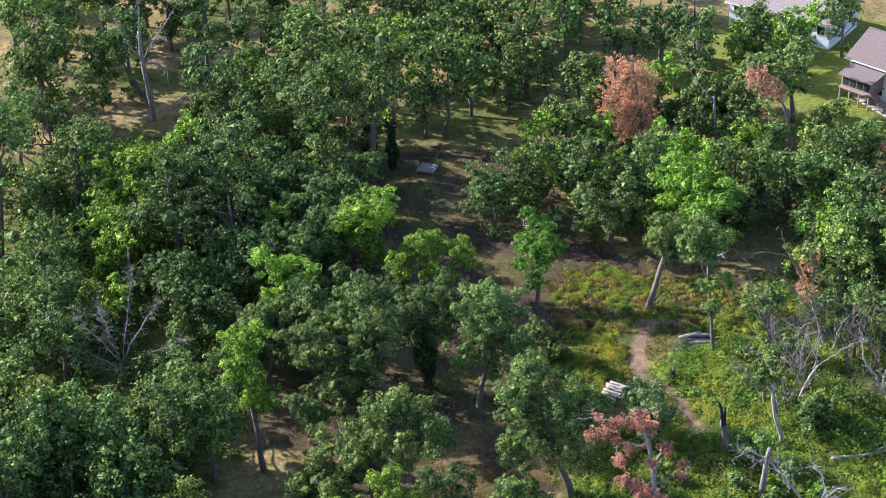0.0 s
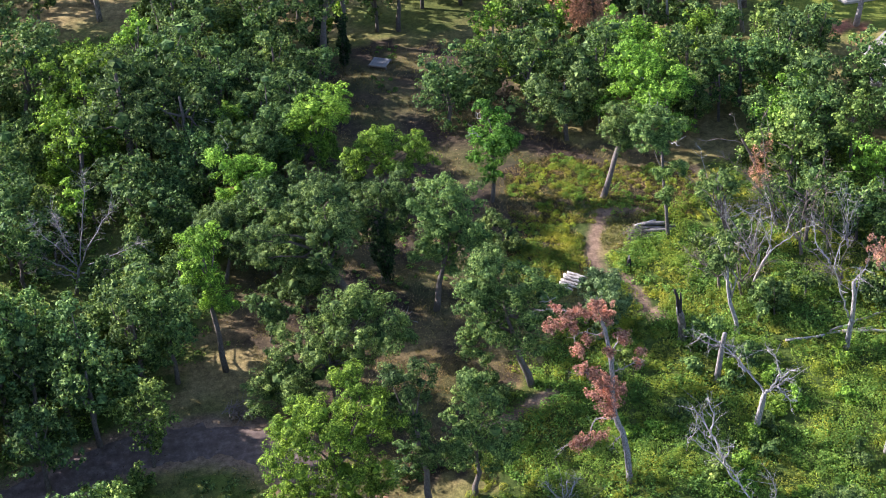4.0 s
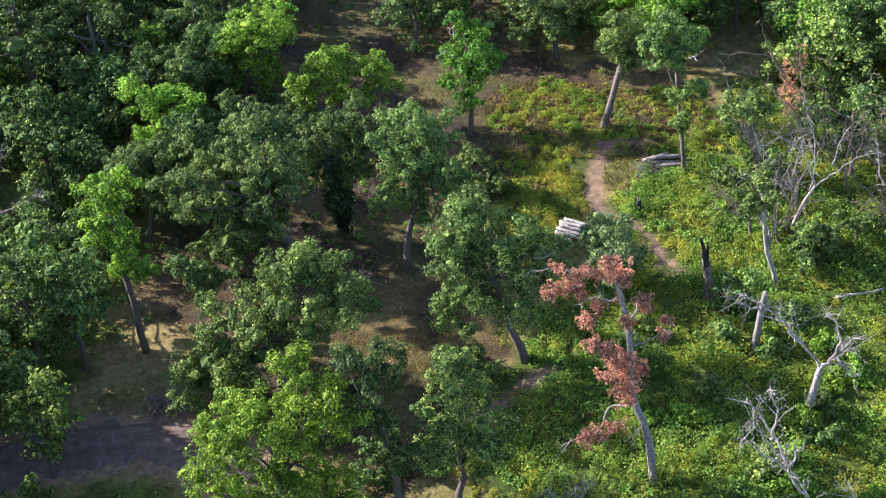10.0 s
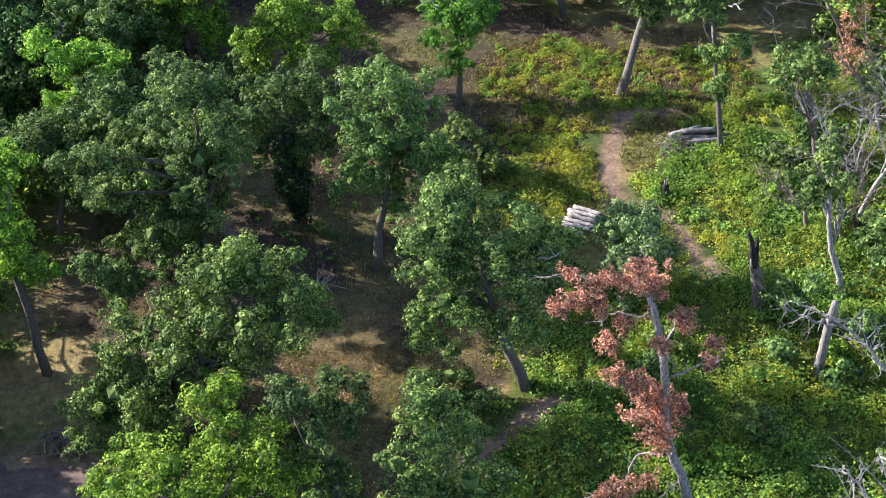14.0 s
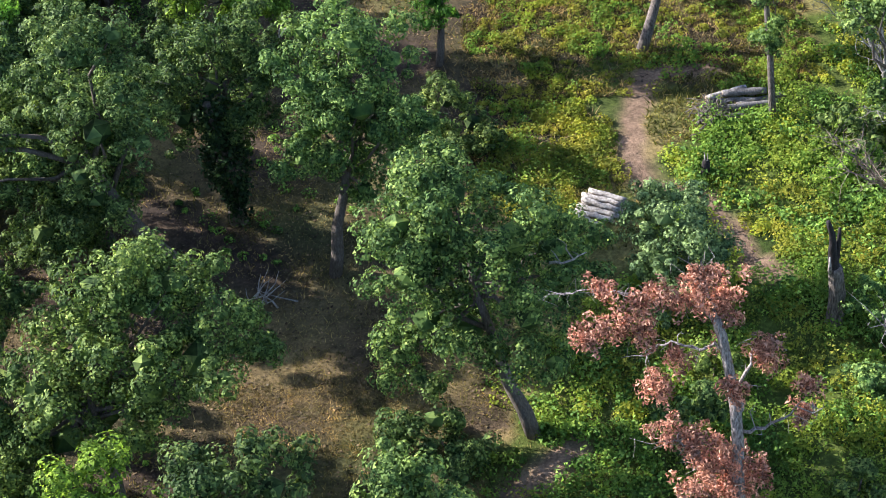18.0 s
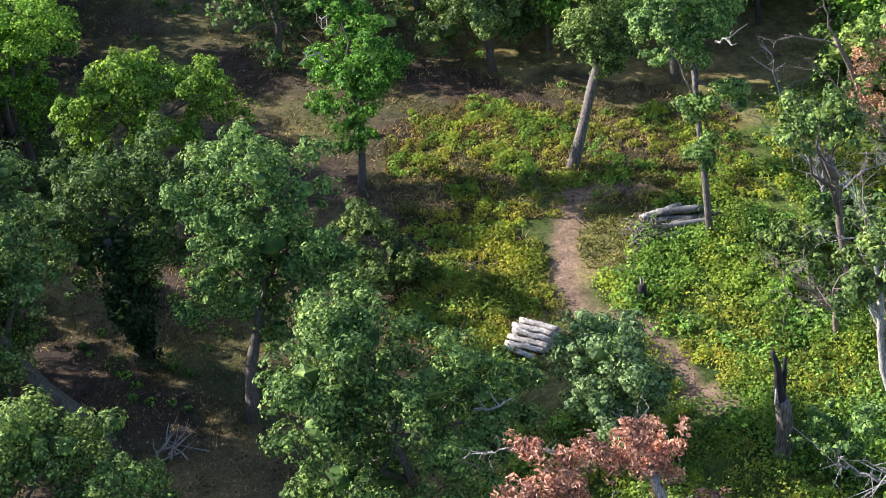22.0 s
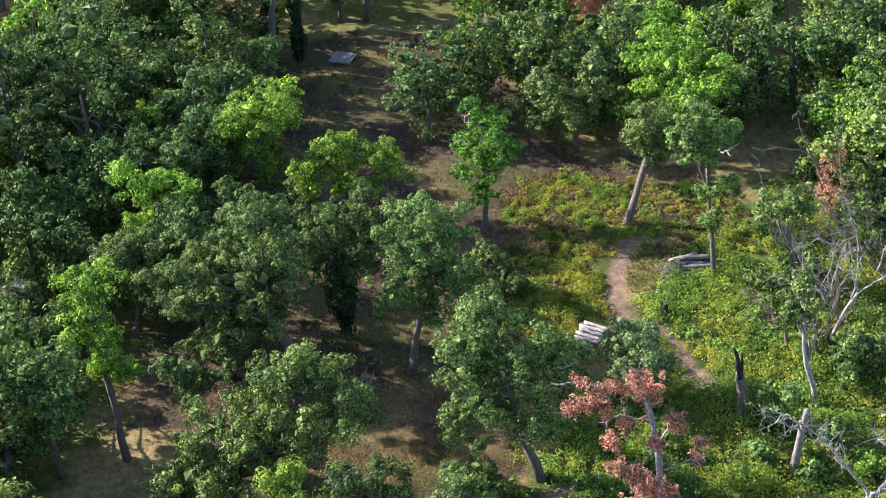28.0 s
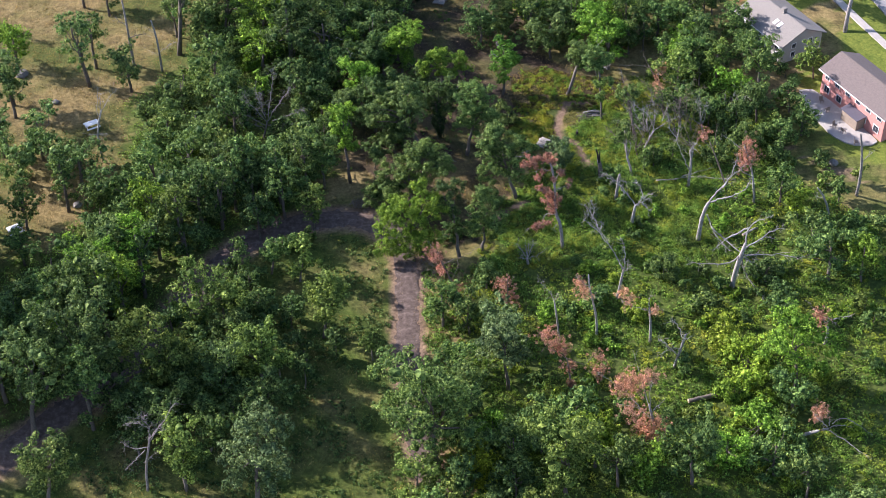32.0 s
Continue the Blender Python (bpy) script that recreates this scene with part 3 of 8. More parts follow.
REDSOIL = [(38.7, 102.0), (41.2, 101.5), (45.2, 98.9), (44.5, 97.5), (41.2, 99.4), (38.5, 100.3)]
YARD = [(36, 106), (31, 113), (31, 128), (44, 130), (62, 122), (58, 97), (50, 92), (46, 98.6), (41.3, 102)]

def ground_height(px, py):
    return 0.10 * wave(px, py, 0.21, 1.0) + 0.05 * wave(px, py, 0.63, 2.0)


def build_ground():
    far = np.array((150, 220, 330, 500, 900, 1600, 3000.0))
    xs = np.concatenate((-far[::-1], np.arange(-110, -12, 1.4), np.arange(-12, 32, 0.45), np.arange(32, 110.1, 1.3), far))
    ys = np.concatenate((-far[::-1] + 40, np.arange(-70, 8, 3.0), np.arange(8, 50, 0.8), np.arange(50, 92, 0.45), np.arange(92, 160.1, 0.9), far + 40))
    gx, gy = np.meshgrid(xs, ys)
    px, py = gx.ravel(), gy.ravel()
    me = bpy.data.meshes.new("ground")
    w, n = len(xs), len(ys)
    i = np.arange(w * n).reshape(n, w)
    f = np.stack([i[:-1, :-1], i[:-1, 1:], i[1:, 1:], i[1:, :-1]], -1).reshape(-1, 4)
    me.vertices.add(w * n)
    me.vertices.foreach_set("co", np.stack([px, py, ground_height(px, py)], 1).astype(np.float32).ravel())
    me.loops.add(f.size)
    me.loops.foreach_set("vertex_index", f.ravel().astype(np.int32))
    me.polygons.add(len(f))
    me.polygons.foreach_set("loop_start", np.arange(0, f.size, 4, dtype=np.int32))
    me.polygons.foreach_set("use_smooth", np.ones(len(f), bool))
    jx, jy = px + 1.6 * wave(px, py, 0.8, 3.0), py + 1.6 * wave(px, py, 0.75, 5.0)
    # the ISLAND weight darkens its ground in place of tree shade
    zones = {"lush": inside(LUSH, jx, jy) * 0.9 + inside(BELT, jx, jy) * 0.8 + inside(ISLAND, jx, jy) * np.clip(0.75 + 0.5 * wave(px, py, 0.5, 8.0), 0, 0.95),
             "litter": inside(LITTER, jx, jy) * np.clip(0.75 + 0.5 * wave(px, py, 0.45, 4.0), 0, 1),
             "lawn": 1.0 * (inside(LAWN, jx, jy) | inside(HOUSE_LAWN, jx, jy) | inside(YARD, jx, jy))}
    dirt = np.zeros(len(px))
    for ln, half in [(TRACK, 2.0), (LANE, 1.7)] + [(p, 0.42) for p in PATHS]:
        d = line_gap(ln, px, py) + 0.15 * wave(px, py, 1.9, 7.0)
        dirt = np.maximum(dirt, np.clip(1.0 - (d - half) / (0.3 if half < 1 else 0.7), 0, 1))
    zones["dirt"] = np.maximum(dirt, inside(BARE, jx, jy) * 0.8)
    zones["red"] = inside(REDSOIL, jx, jy) * 0.9
    zones["lush"] = np.maximum(zones["lush"], 0.8 * (inside(YELLOW, jx, jy) | inside(GREENS, jx, jy)))
    for key, val in zones.items():
        me.attributes.new(key, "FLOAT", "POINT").data.foreach_set("value", np.clip(val, 0, 1).astype(np.float32))
    me.materials.append(GROUND)
    me.update(calc_edges=True)
    tagged(new("ground", me), "uneven ground of dry summer grass, leaf litter and bare soil", "ground", kind="structure")


def strip(name, line, half, label, seed):
    """A worn earth track along a line, with ragged edges and shallow wheel ruts."""
    pts = np.array(line, float)
    d = np.concatenate(([0], np.cumsum(np.hypot(*np.diff(pts, axis=0).T))))
    s = np.arange(0, d[-1], 0.6)
    cx, cy = np.interp(s, d, pts[:, 0]), np.interp(s, d, pts[:, 1])
    ker = np.ones(9) / 9
    cx[4:-4], cy[4:-4] = np.convolve(cx, ker, "valid"), np.convolve(cy, ker, "valid")
    tx, ty = np.gradient(cx), np.gradient(cy)
    ln = np.hypot(tx, ty)
    nx, ny = -ty / ln, tx / ln
    across = np.linspace(-1, 1, 9)
    rng = np.random.default_rng(seed)
    verts = []
    for i in range(len(s)):
        for k, a in enumerate(across):
            w = half * (0.92 + 0.14 * math.sin(i * 0.31 + k) * math.sin(i * 0.13 + 2) + (0.16 * rng.normal() if k in (0, 8) else 0))
            x, y = cx[i] + nx[i] * a * w, cy[i] + ny[i] * a * w
            rut = -0.05 * math.exp(-((abs(a) - 0.5) / 0.14) ** 2)
            z = float(ground_height(np.array([x]), np.array([y]))[0]) + 0.07 * (1 - abs(a) ** 3) + rut - (0.05 if k in (0, 8) else 0)
            verts.append((x, y, z))
    faces = [(i * 9 + k, (i + 1) * 9 + k, (i + 1) * 9 + k + 1, i * 9 + k + 1) for i in range(len(s) - 1) for k in range(8)]
    tagged(new(name, mesh_of(name, verts, faces, ROAD, True)), label, "dirt track", kind="structure")


build_ground()
strip("track", TRACK, 2.0, "shaded dirt track curving through the wood", 1)
strip("lane", LANE, 1.7, "narrow dirt lane with wheel ruts", 2)


def undergrowth(name, poly, count, tint, seed, size, mound, per, label, keep=None, tall=0.8):
    """Leafy mounds over a region, for what nobody could count."""
    rng = np.random.default_rng(seed)
    p = np.array(poly)
    px = rng.uniform(p[:, 0].min(), p[:, 0].max(), count * 16)
    py = rng.uniform(p[:, 1].min(), p[:, 1].max(), count * 16)
    ok = inside(poly, px + 1.2 * wave(px, py, 0.9, 2.0), py + 1.2 * wave(px, py, 0.8, 6.0))
    for ln, half in [(TRACK, 2.1), (LANE, 1.8)] + [(q, 0.55) for q in PATHS]:
        ok &= line_gap(ln, px, py) > half + 0.2 * rng.normal(size=len(px))
    for cx, cy, cr in CLEAR:
        ok &= np.hypot(px - cx, py - cy) > cr
    if keep is not None:
        ok &= keep(px, py)
    px, py = px[ok][:count], py[ok][:count]
    n = len(px)
    rr = mound * rng.uniform(0.4, 1.1, n) * (1 + 0.55 * np.clip(wave(px, py, 0.9, seed), -0.4, 1.2)) * np.where(rng.random(n) < 0.09, 1.9, 1)
    c = np.stack([px, py, ground_height(px, py) + 0.1 * rr], 1)
    at, fc = clump_points(rng, c, rr, per, tall)
    at[:, 2] = np.maximum(at[:, 2], ground_height(at[:, 0], at[:, 1]) + 0.04 + 0.1 * rng.random(len(at)))
    fc = fc + np.array((0, 0, 0.3))
    lv = leaf_quads(rng, at, fc, size, 0.5)
    data = tris_mesh(name, np.stack([lv[:, 1] * 1.15 - lv[:, 3] * 0.15, lv[:, 2], lv[:, 3] * 0.75 + lv[:, 0] * 0.25], 1), LEAF[tint])
    ob = new(name, data)
    tagged(ob, label, "undergrowth", kind="stuff")


CLEAR = [(11.9, 66.15, 1.0), (11.5, 65.5, 0.6), (18.4, 71.4, 0.75), (19.4, 71.4, 0.8), (52, 67, 6.5), (50, 85, 6)]
patchy = lambda s, lo, seed: (lambda px, py: wave(px, py, s, seed) > lo)
close = lambda px, py: (py > 42) & (px < 33)          # the part the camera comes close to
both = lambda f, k: (lambda px, py: f(px, py) & k(px, py))
apart = lambda px, py: ~close(px, py)
yellowing = lambda px, py: wave(px, py, 0.36, 4.0) + 0.22 * wave(px, py, 1.7, 6.0)
undergrowth("brambles", LUSH, 1900, "bramble", 11, 0.14, 0.66, 98, "knee-high green brambles covering the cleared slope", lambda px, py: close(px, py) & (yellowing(px, py) < 0.55), 1.15)
undergrowth("weeds", LUSH, 1000, "weed", 12, 0.13, 0.46, 70, "yellow-green weeds in sunlit patches of the clearing", lambda px, py: close(px, py) & (yellowing(px, py) > 0.3))
undergrowth("herbs", LUSH, 1100, "fern", 13, 0.19, 0.72, 48, "dark green herbs between the dead trees", both(patchy(0.6, 0.1, 9.0), close))
undergrowth("brambles", LUSH, 4400, "bramble", 31, 0.24, 0.52, 22, "green brambles on the far part of the slope", lambda px, py: apart(px, py) & (yellowing(px, py) < 0.5))
undergrowth("weeds", LUSH, 1500, "weed", 32, 0.22, 0.42, 22, "yellow-green weeds between dead trees", lambda px, py: apart(px, py) & (yellowing(px, py) > 0.2))
undergrowth("herbs", LUSH, 1800, "fern", 33, 0.26, 0.62, 22, "dark green herbs among fallen trunks", both(patchy(0.4, -0.1, 9.0), apart))
undergrowth("weeds", YELLOW, 260, "weed", 14, 0.14, 0.38, 66, "yellow-green weeds beside the stacked logs", patchy(1.1, -0.75, 2.0))
undergrowth("brambles", YELLOW, 150, "bramble", 18, 0.14, 0.42, 70, "green brambles among the yellow weeds", patchy(0.9, -0.1, 5.0))
undergrowth("brambles", BANK, 260, "bramble", 17, 0.145, 0.4, 64, "green weeds on the bank beside the path", patchy(0.7, 0.15, 2.0))
undergrowth("weeds", BANK, 230, "weed", 19, 0.135, 0.34, 60, "yellow-green weeds on the bank beside the path", patchy(0.6, 0.0, 5.0))
undergrowth("brambles", [(14.9, 66.8), (21, 66.5), (21, 70.9), (17.5, 70.6), (15.0, 69.6)], 130, "bramble", 41, 0.165, 0.5, 56, "green brambles between the path and the grey logs")
undergrowth("herbs", [(-5.2, 46), (0.5, 42), (-1.8, 32), (-2.3, 22), (-1, 10), (-3.2, 10), (-4.7, 22), (-5.1, 32)], 420, "fern", 42, 0.24, 0.5, 26, "green plants along the edge of the lane")
undergrowth("herbs", BELT, 2600, "fern", 15, 0.28, 0.7, 18, "shaded green undergrowth below the dense trees")
# the dark tint also stands in for shade on the island
undergrowth("herbs", ISLAND, 1500, "dark", 16, 0.24, 0.42, 20, "low green plants in the grass between the tracks", patchy(0.5, 0.0, 3.0))
undergrowth("herbs", LITTER, 260, "fern", 20, 0.13, 0.32, 60, "scattered low green plants on leaf litter", patchy(0.5, 0.35, 3.0))


def grass(name, poly, count, material, seed, tall, label, keep=None, blade=0.03):
    rng = np.random.default_rng(seed)
    p = np.array(poly)
    px = rng.uniform(p[:, 0].min(), p[:, 0].max(), count * 3)
    py = rng.uniform(p[:, 1].min(), p[:, 1].max(), count * 3)
    ok = inside(poly, px, py)
    for ln, half in [(TRACK, 2.0), (LANE, 1.7)] + [(q, 0.5) for q in PATHS]:
        ok &= line_gap(ln, px, py) > half
    if keep is not None:
        ok &= keep(px, py)
    px, py = px[ok][:count], py[ok][:count]
    n = len(px)
    a = np.stack([px, py, ground_height(px, py) - 0.02], 1)
    lean = rng.normal(0, 0.8, (n, 2))
    tip = a + np.concatenate([lean, np.ones((n, 1))], 1) * (tall * rng.uniform(0.5, 1.3, (n, 1)))
    q = rng.uniform(0, math.pi, n)
    w = np.stack([np.cos(q), np.sin(q), 0 * q], 1) * blade
    tagged(new(name, tris_mesh(name, np.stack([a - w, a + w, tip], 1), material)), label, "grass", kind="stuff")


grass("dry_grass", MEADOW, 36000, DRY, 21, 0.3, "dry straw-coloured meadow grass")
grass("green_grass", MEADOW, 14000, GRASS, 22, 0.28, "green grass patches in the dry meadow", patchy(0.3, 0.2, 2.0))
grass("green_grass", BANK, 8000, GRASS, 27, 0.24, "green grass on the bank", patchy(0.7, -0.1, 1.5))
grass("dry_grass", BANK, 9000, DRY, 28, 0.2, "dry grass on the sunny bank")
grass("dry_grass", [(14.8, 69.6), (20.5, 69.4), (20.5, 73.2), (14.8, 73.4)], 500, DRY, 61, 0.22, "dry grass around the grey logs")
grass("green_grass", [(14.8, 69.6), (20.5, 69.4), (20.5, 73.2), (14.8, 73.4)], 1500, GRASS, 62, 0.26, "green grass around the grey logs")
grass("green_grass", [(9.6, 63.8), (13.6, 63.8), (13.6, 68), (9.6, 68)], 1200, GRASS, 63, 0.24, "green grass around the pale logs")
grass("dry_grass", YELLOW, 1500, DRY, 29, 0.25, "dry grass among the weeds")
FLOOR = [(-9, 50), (12.5, 50), (12.5, 62), (9, 66), (8, 76), (-4, 80), (-12, 76), (-12, 58)]
far_side = lambda px, py: ~inside(FLOOR, px, py)
grass("dry_grass", FLOOR, 26000, DRY, 71, 0.13, "short dry grass under the oaks", patchy(0.8, -0.35, 5.0), 0.016)
grass("green_grass", FLOOR, 32000, GRASS, 72, 0.14, "short green grass under the oaks", patchy(0.7, 0.0, 2.5), 0.016)
# pool of sunlight on the dark floor, put in as tan blades
grass("dry_grass", [(-3.2, 59.6), (1.8, 59.4), (4.6, 60.2), (3.0, 57.0), (1.5, 55.4), (-2.6, 56.0)], 8000, DRY, 73, 0.11, "tan dry grass that stands for a sun patch under the oaks", patchy(0.9, -0.6, 3.0), 0.014)
grass("dry_grass", LITTER, 16000, DRY, 23, 0.22, "thin dry grass under the oaks", both(patchy(0.5, -0.1, 5.0), far_side))
grass("green_grass", LITTER, 9000, GRASS, 24, 0.22, "thin green grass in the clearing", both(patchy(0.45, 0.1, 7.0), far_side))
grass("green_grass", ISLAND, 12000, GRASS, 25, 0.28, "green grass between the tracks")
grass("dry_grass", ISLAND, 10000, DRY, 26, 0.26, "dry grass between the tracks", patchy(0.4, 0.1, 1.0))


def litter(name, poly, count, seed, label):
    """Fallen leaves and chips lying on the ground."""
    rng = np.random.default_rng(seed)
    p = np.array(poly)
    px = rng.uniform(p[:, 0].min(), p[:, 0].max(), count * 3)
    py = rng.uniform(p[:, 1].min(), p[:, 1].max(), count * 3)
    ok = inside(poly, px, py) & (py < 96)
    px, py = px[ok][:count], py[ok][:count]
    at = np.stack([px, py, ground_height(px, py) + 0.03 + 0.015 * rng.random(len(px))], 1)
    fc = np.tile((0.0, 0.0, 1.0), (len(px), 1))
    tagged(new(name, quads_mesh(name, leaf_quads(rng, at, fc, 0.11, 0.2), CHIPS)), label, "leaf litter", kind="stuff")


litter("leaf_litter", LITTER, 13000, 51, "brown fallen leaves scattered under the oaks")
edge = lambda line, s: [(x + s, y - s) for x, y in line] + [(x - s, y + s) for x, y in line[::-1]]
litter("leaf_litter", edge(TRACK, 1.4), 3500, 53, "brown fallen leaves on the dirt track")
litter("leaf_litter", edge(LANE, 1.4), 2500, 54, "brown fallen leaves on the lane")
litter("leaf_litter", BANK, 3000, 52, "brown fallen leaves and chips on the bank")

# ---- trees ----
# tree(x, y, height, crown radius, foliage, seed)
# the old oaks and maples in and round the clearing, bough by bough
tree(1.41, 64.52, 9.5, 4.1, 'oak', 234, lobes=[(1.5, 8.4, 1.32), (3.0, 7.9, 1.05), (-0.0, 7.5, 1.11), (1.8, 6.6, 1.4), (0.2, 5.9, 1.23), (2.3, 4.9, 1.34), (0.7, 4.3, 1.13), (3.2, 6.3, 0.88), (-0.5, 4.7, 0.78), (1.6, 3.1, 0.89)])
tree(6.75, 70.0, 3.6, 1.7, 'teal', 82, lobes=[(-0.0, 2.3, 0.95), (0.9, 1.4, 0.95), (-0.3, 0.9, 0.9), (1.2, 0.6, 0.7)], name='bur_oak_tree', label='low grey-green oak sapling in summer leaf')
tree(7.34, 55.31, 9.8, 4.9, 'oak', 233, lobes=[(-3.7, 8.6, 1.21), (-1.9, 8.7, 1.27), (-0.3, 7.8, 1.28), (0.9, 6.7, 1.23), (-3.6, 6.9, 1.28), (-1.7, 6.7, 1.45), (-0.1, 5.4, 1.36), (-3.1, 5.0, 1.23), (-4.1, 4.0, 0.72), (-1.8, 4.3, 1.14), (1.3, 5.3, 0.81), (-2.0, 9.2, 0.79)])
tree(-3.29, 64.51, 10.6, 8.8, 'grey', 235, lobes=[(-3.5, 8.1, 1.04), (-2.5, 7.3, 1.33), (-6.7, 7.3, 0.88), (-7.9, 7.2, 0.88), (-5.3, 4.9, 0.64), (-3.2, 4.4, 0.99), (-3.7, 3.2, 1.0), (-2.9, 9.5, 1.32), (-1.1, 7.1, 1.05), (-1.5, 9.7, 0.97), (-7.5, 5.2, 0.53)])
tree(-6.65, 81.63, 8.9, 3.1, 'lime', 75, lobes=[(0.2, 7.4, 1.83), (1.8, 7.2, 1.3), (-0.7, 5.6, 1.43), (0.7, 5.3, 1.43), (-0.4, 3.9, 1.44), (-2.2, 3.6, 0.91), (0.6, 3.3, 1.15)])
tree(-1.51, 77.31, 6.5, 4.2, 'lime', 78, lobes=[(-1.1, 5.5, 1.26), (-0.1, 5.2, 1.18), (2.1, 5.2, 1.1), (3.1, 4.3, 1.11), (0.5, 4.1, 0.99), (-1.6, 3.9, 0.99), (1.5, 3.5, 0.87), (-2.1, 5.3, 0.79)])
tree(-12.62, 74.89, 7.1, 3.7, 'lime', 76, lobes=[(-1.1, 6.2, 1.16), (0.9, 5.8, 1.01), (-0.1, 4.5, 1.17), (-1.1, 3.3, 1.1), (2.0, 5.9, 0.77), (2.6, 4.4, 1.09), (2.1, 2.6, 0.94)])
tree(-13.84, 60.10, 11.1, 2.2, 'lime', 250, lobes=[(-0.3, 10.4, 0.93), (-0.8, 9.3, 0.87), (0.6, 9.9, 0.67), (-0.6, 8.4, 0.94), (-1.5, 8.0, 0.68), (-0.4, 7.1, 0.88), (0.3, 6.0, 0.75), (0.6, 4.9, 0.55), (-0.3, 5.3, 0.55)])
tree(-6.1, 54.6, 8.9, 5.4, 'teal', 84, lobes=[(2.0, 8.1, 0.91), (0.7, 7.4, 1.10), (3.0, 7.4, 1.02), (1.9, 6.6, 1.40), (3.5, 5.7, 1.48), (4.6, 5.1, 0.82), (0.2, 5.7, 1.48), (-1.4, 5.1, 1.30), (1.8, 4.7, 1.30), (-2.7, 4.8, 1.12), (-3.6, 3.6, 1.20), (-2.4, 3.0, 1.43), (-1.0, 3.2, 1.31), (-4.4, 2.2, 1.13), (-3.0, 1.8, 1.22), (0.3, 3.4, 1.12)])
tree(-4.81, 45.65, 9.1, 5.7, 'lime', 86, lobes=[(0.2, 8.4, 0.92), (-1.7, 7.5, 1.11), (-3.5, 6.4, 1.18), (1.1, 7.8, 1.02), (-1.5, 5.8, 1.47), (0.4, 5.2, 1.33), (-4.5, 5.3, 1.04), (-3.4, 4.0, 1.5), (-0.8, 3.2, 1.5), (2.1, 6.7, 0.88), (1.1, 3.5, 1.05), (-4.5, 2.7, 1.21), (-2.4, 1.6, 1.37), (-0.3, 1.1, 1.07)])
tree(-0.42, 45.18, 9.8, 2.4, 'dark', 89, lobes=[(-1.0, 9.1, 0.86), (-0.0, 8.4, 0.86), (-0.4, 5.8, 0.73), (0.3, 4.4, 0.74), (-1.2, 7.2, 0.87), (-1.8, 8.9, 0.57)])
tree(2.38, 45.86, 8.4, 2.6, 'teal', 90, lobes=[(0.0, 7.1, 1.02), (1.1, 6.6, 1.03), (-1.0, 5.6, 0.89), (1.5, 4.6, 1.04), (-0.0, 4.1, 1.19), (-1.0, 3.3, 0.84), (1.7, 2.9, 0.91), (0.4, 2.4, 0.97), (0.4, 8.0, 0.52)])
tree(7.07, 77.35, 7.8, 2.3, 'fresh', 248, lobes=[(0.1, 7.2, 0.71), (0.8, 5.2, 1.19), (1.4, 5.7, 0.87), (-0.4, 4.8, 0.87), (0.4, 3.9, 1.19), (1.6, 4.8, 0.71), (0.0, 2.6, 0.88)])
tree(13.07, 60.13, 5.1, 2.3, 'feather', 94, lobes=[(-0.3, 4.1, 1.21), (-0.6, 2.7, 0.95), (0.7, 2.9, 1.04), (-0.1, 1.7, 0.98), (1.3, 1.9, 0.77)])
tree(15.90, 76.39, 7.9, 3.9, 'teal', 246, lobes=[(1.5, 6.3, 1.11), (2.3, 7.0, 1.11), (1.2, 5.3, 0.87), (2.9, 5.4, 1.04), (2.0, 4.7, 0.72)], trunk=0.24, bark=GREY_BARK)
tree(19.98, 70.08, 10.1, 2.5, 'teal', 247, lobes=[(-1.1, 9.3, 0.97), (-0.1, 9.2, 1.05), (0.4, 8.2, 0.9), (-0.9, 8.0, 0.82), (1.0, 5.8, 0.53), (-0.4, 5.4, 0.45), (-0.0, 3.6, 0.53), (-1.9, 8.9, 0.6)], trunk=0.14, bark=GREY_BARK)
tree(-18.33, 51.44, 5.7, 2.2, 'olive', 901, lobes=[(0.8, 5.1, 0.8), (-0.6, 4.2, 0.9), (0.6, 3.3, 0.9), (-1.4, 3.2, 0.81), (-0.3, 2.0, 0.82), (1.2, 4.0, 0.48)], dens=0.7)
tree(-19.96, 48.40, 2.0, 1.8, 'olive', 902, lobes=[(-0.8, 1.2, 0.97), (0.7, 1.1, 0.9), (-0.1, 0.4, 0.97)])
tree(-8.59, 65.97, 3.8, 2.2, 'dark', 903, lobes=[(-0.1, 2.8, 1.27), (0.9, 1.9, 1.27), (-1.1, 1.4, 1.09)])
tree(-11.71, 80.79, 6.8, 2.7, 'dark', 904, lobes=[(-0.4, 5.5, 1.63), (1.1, 4.9, 1.63), (-0.2, 3.5, 1.64)])
tree(-4.88, 78.65, 3.1, 2.8, 'dark', 905, lobes=[(0.3, 2.0, 1.41), (1.4, 1.2, 1.41), (-1.0, 1.7, 1.21)])
tree(-0.91, 48.69, 1.8, 1.8, 'dark', 906, lobes=[(-0.1, 1.2, 0.81), (-1.0, 0.6, 0.82), (0.7, 0.4, 0.63)])
tree(4.71, 55.10, 1.9, 2.3, 'dark', 907, lobes=[(-0.6, 1.2, 0.86), (0.4, 0.7, 0.86), (-1.6, 0.6, 0.73)])
tree(-2.21, 68.19, 8.6, 4.0, 'dark', 910, lobes=[(0.0, 7.6, 1.26), (1.4, 6.9, 1.26), (-1.2, 6.8, 1.08), (1.9, 5.7, 1.02), (0.1, 5.7, 1.27), (1.0, 4.3, 0.91), (-1.1, 4.9, 0.91), (3.1, 6.4, 0.87)])
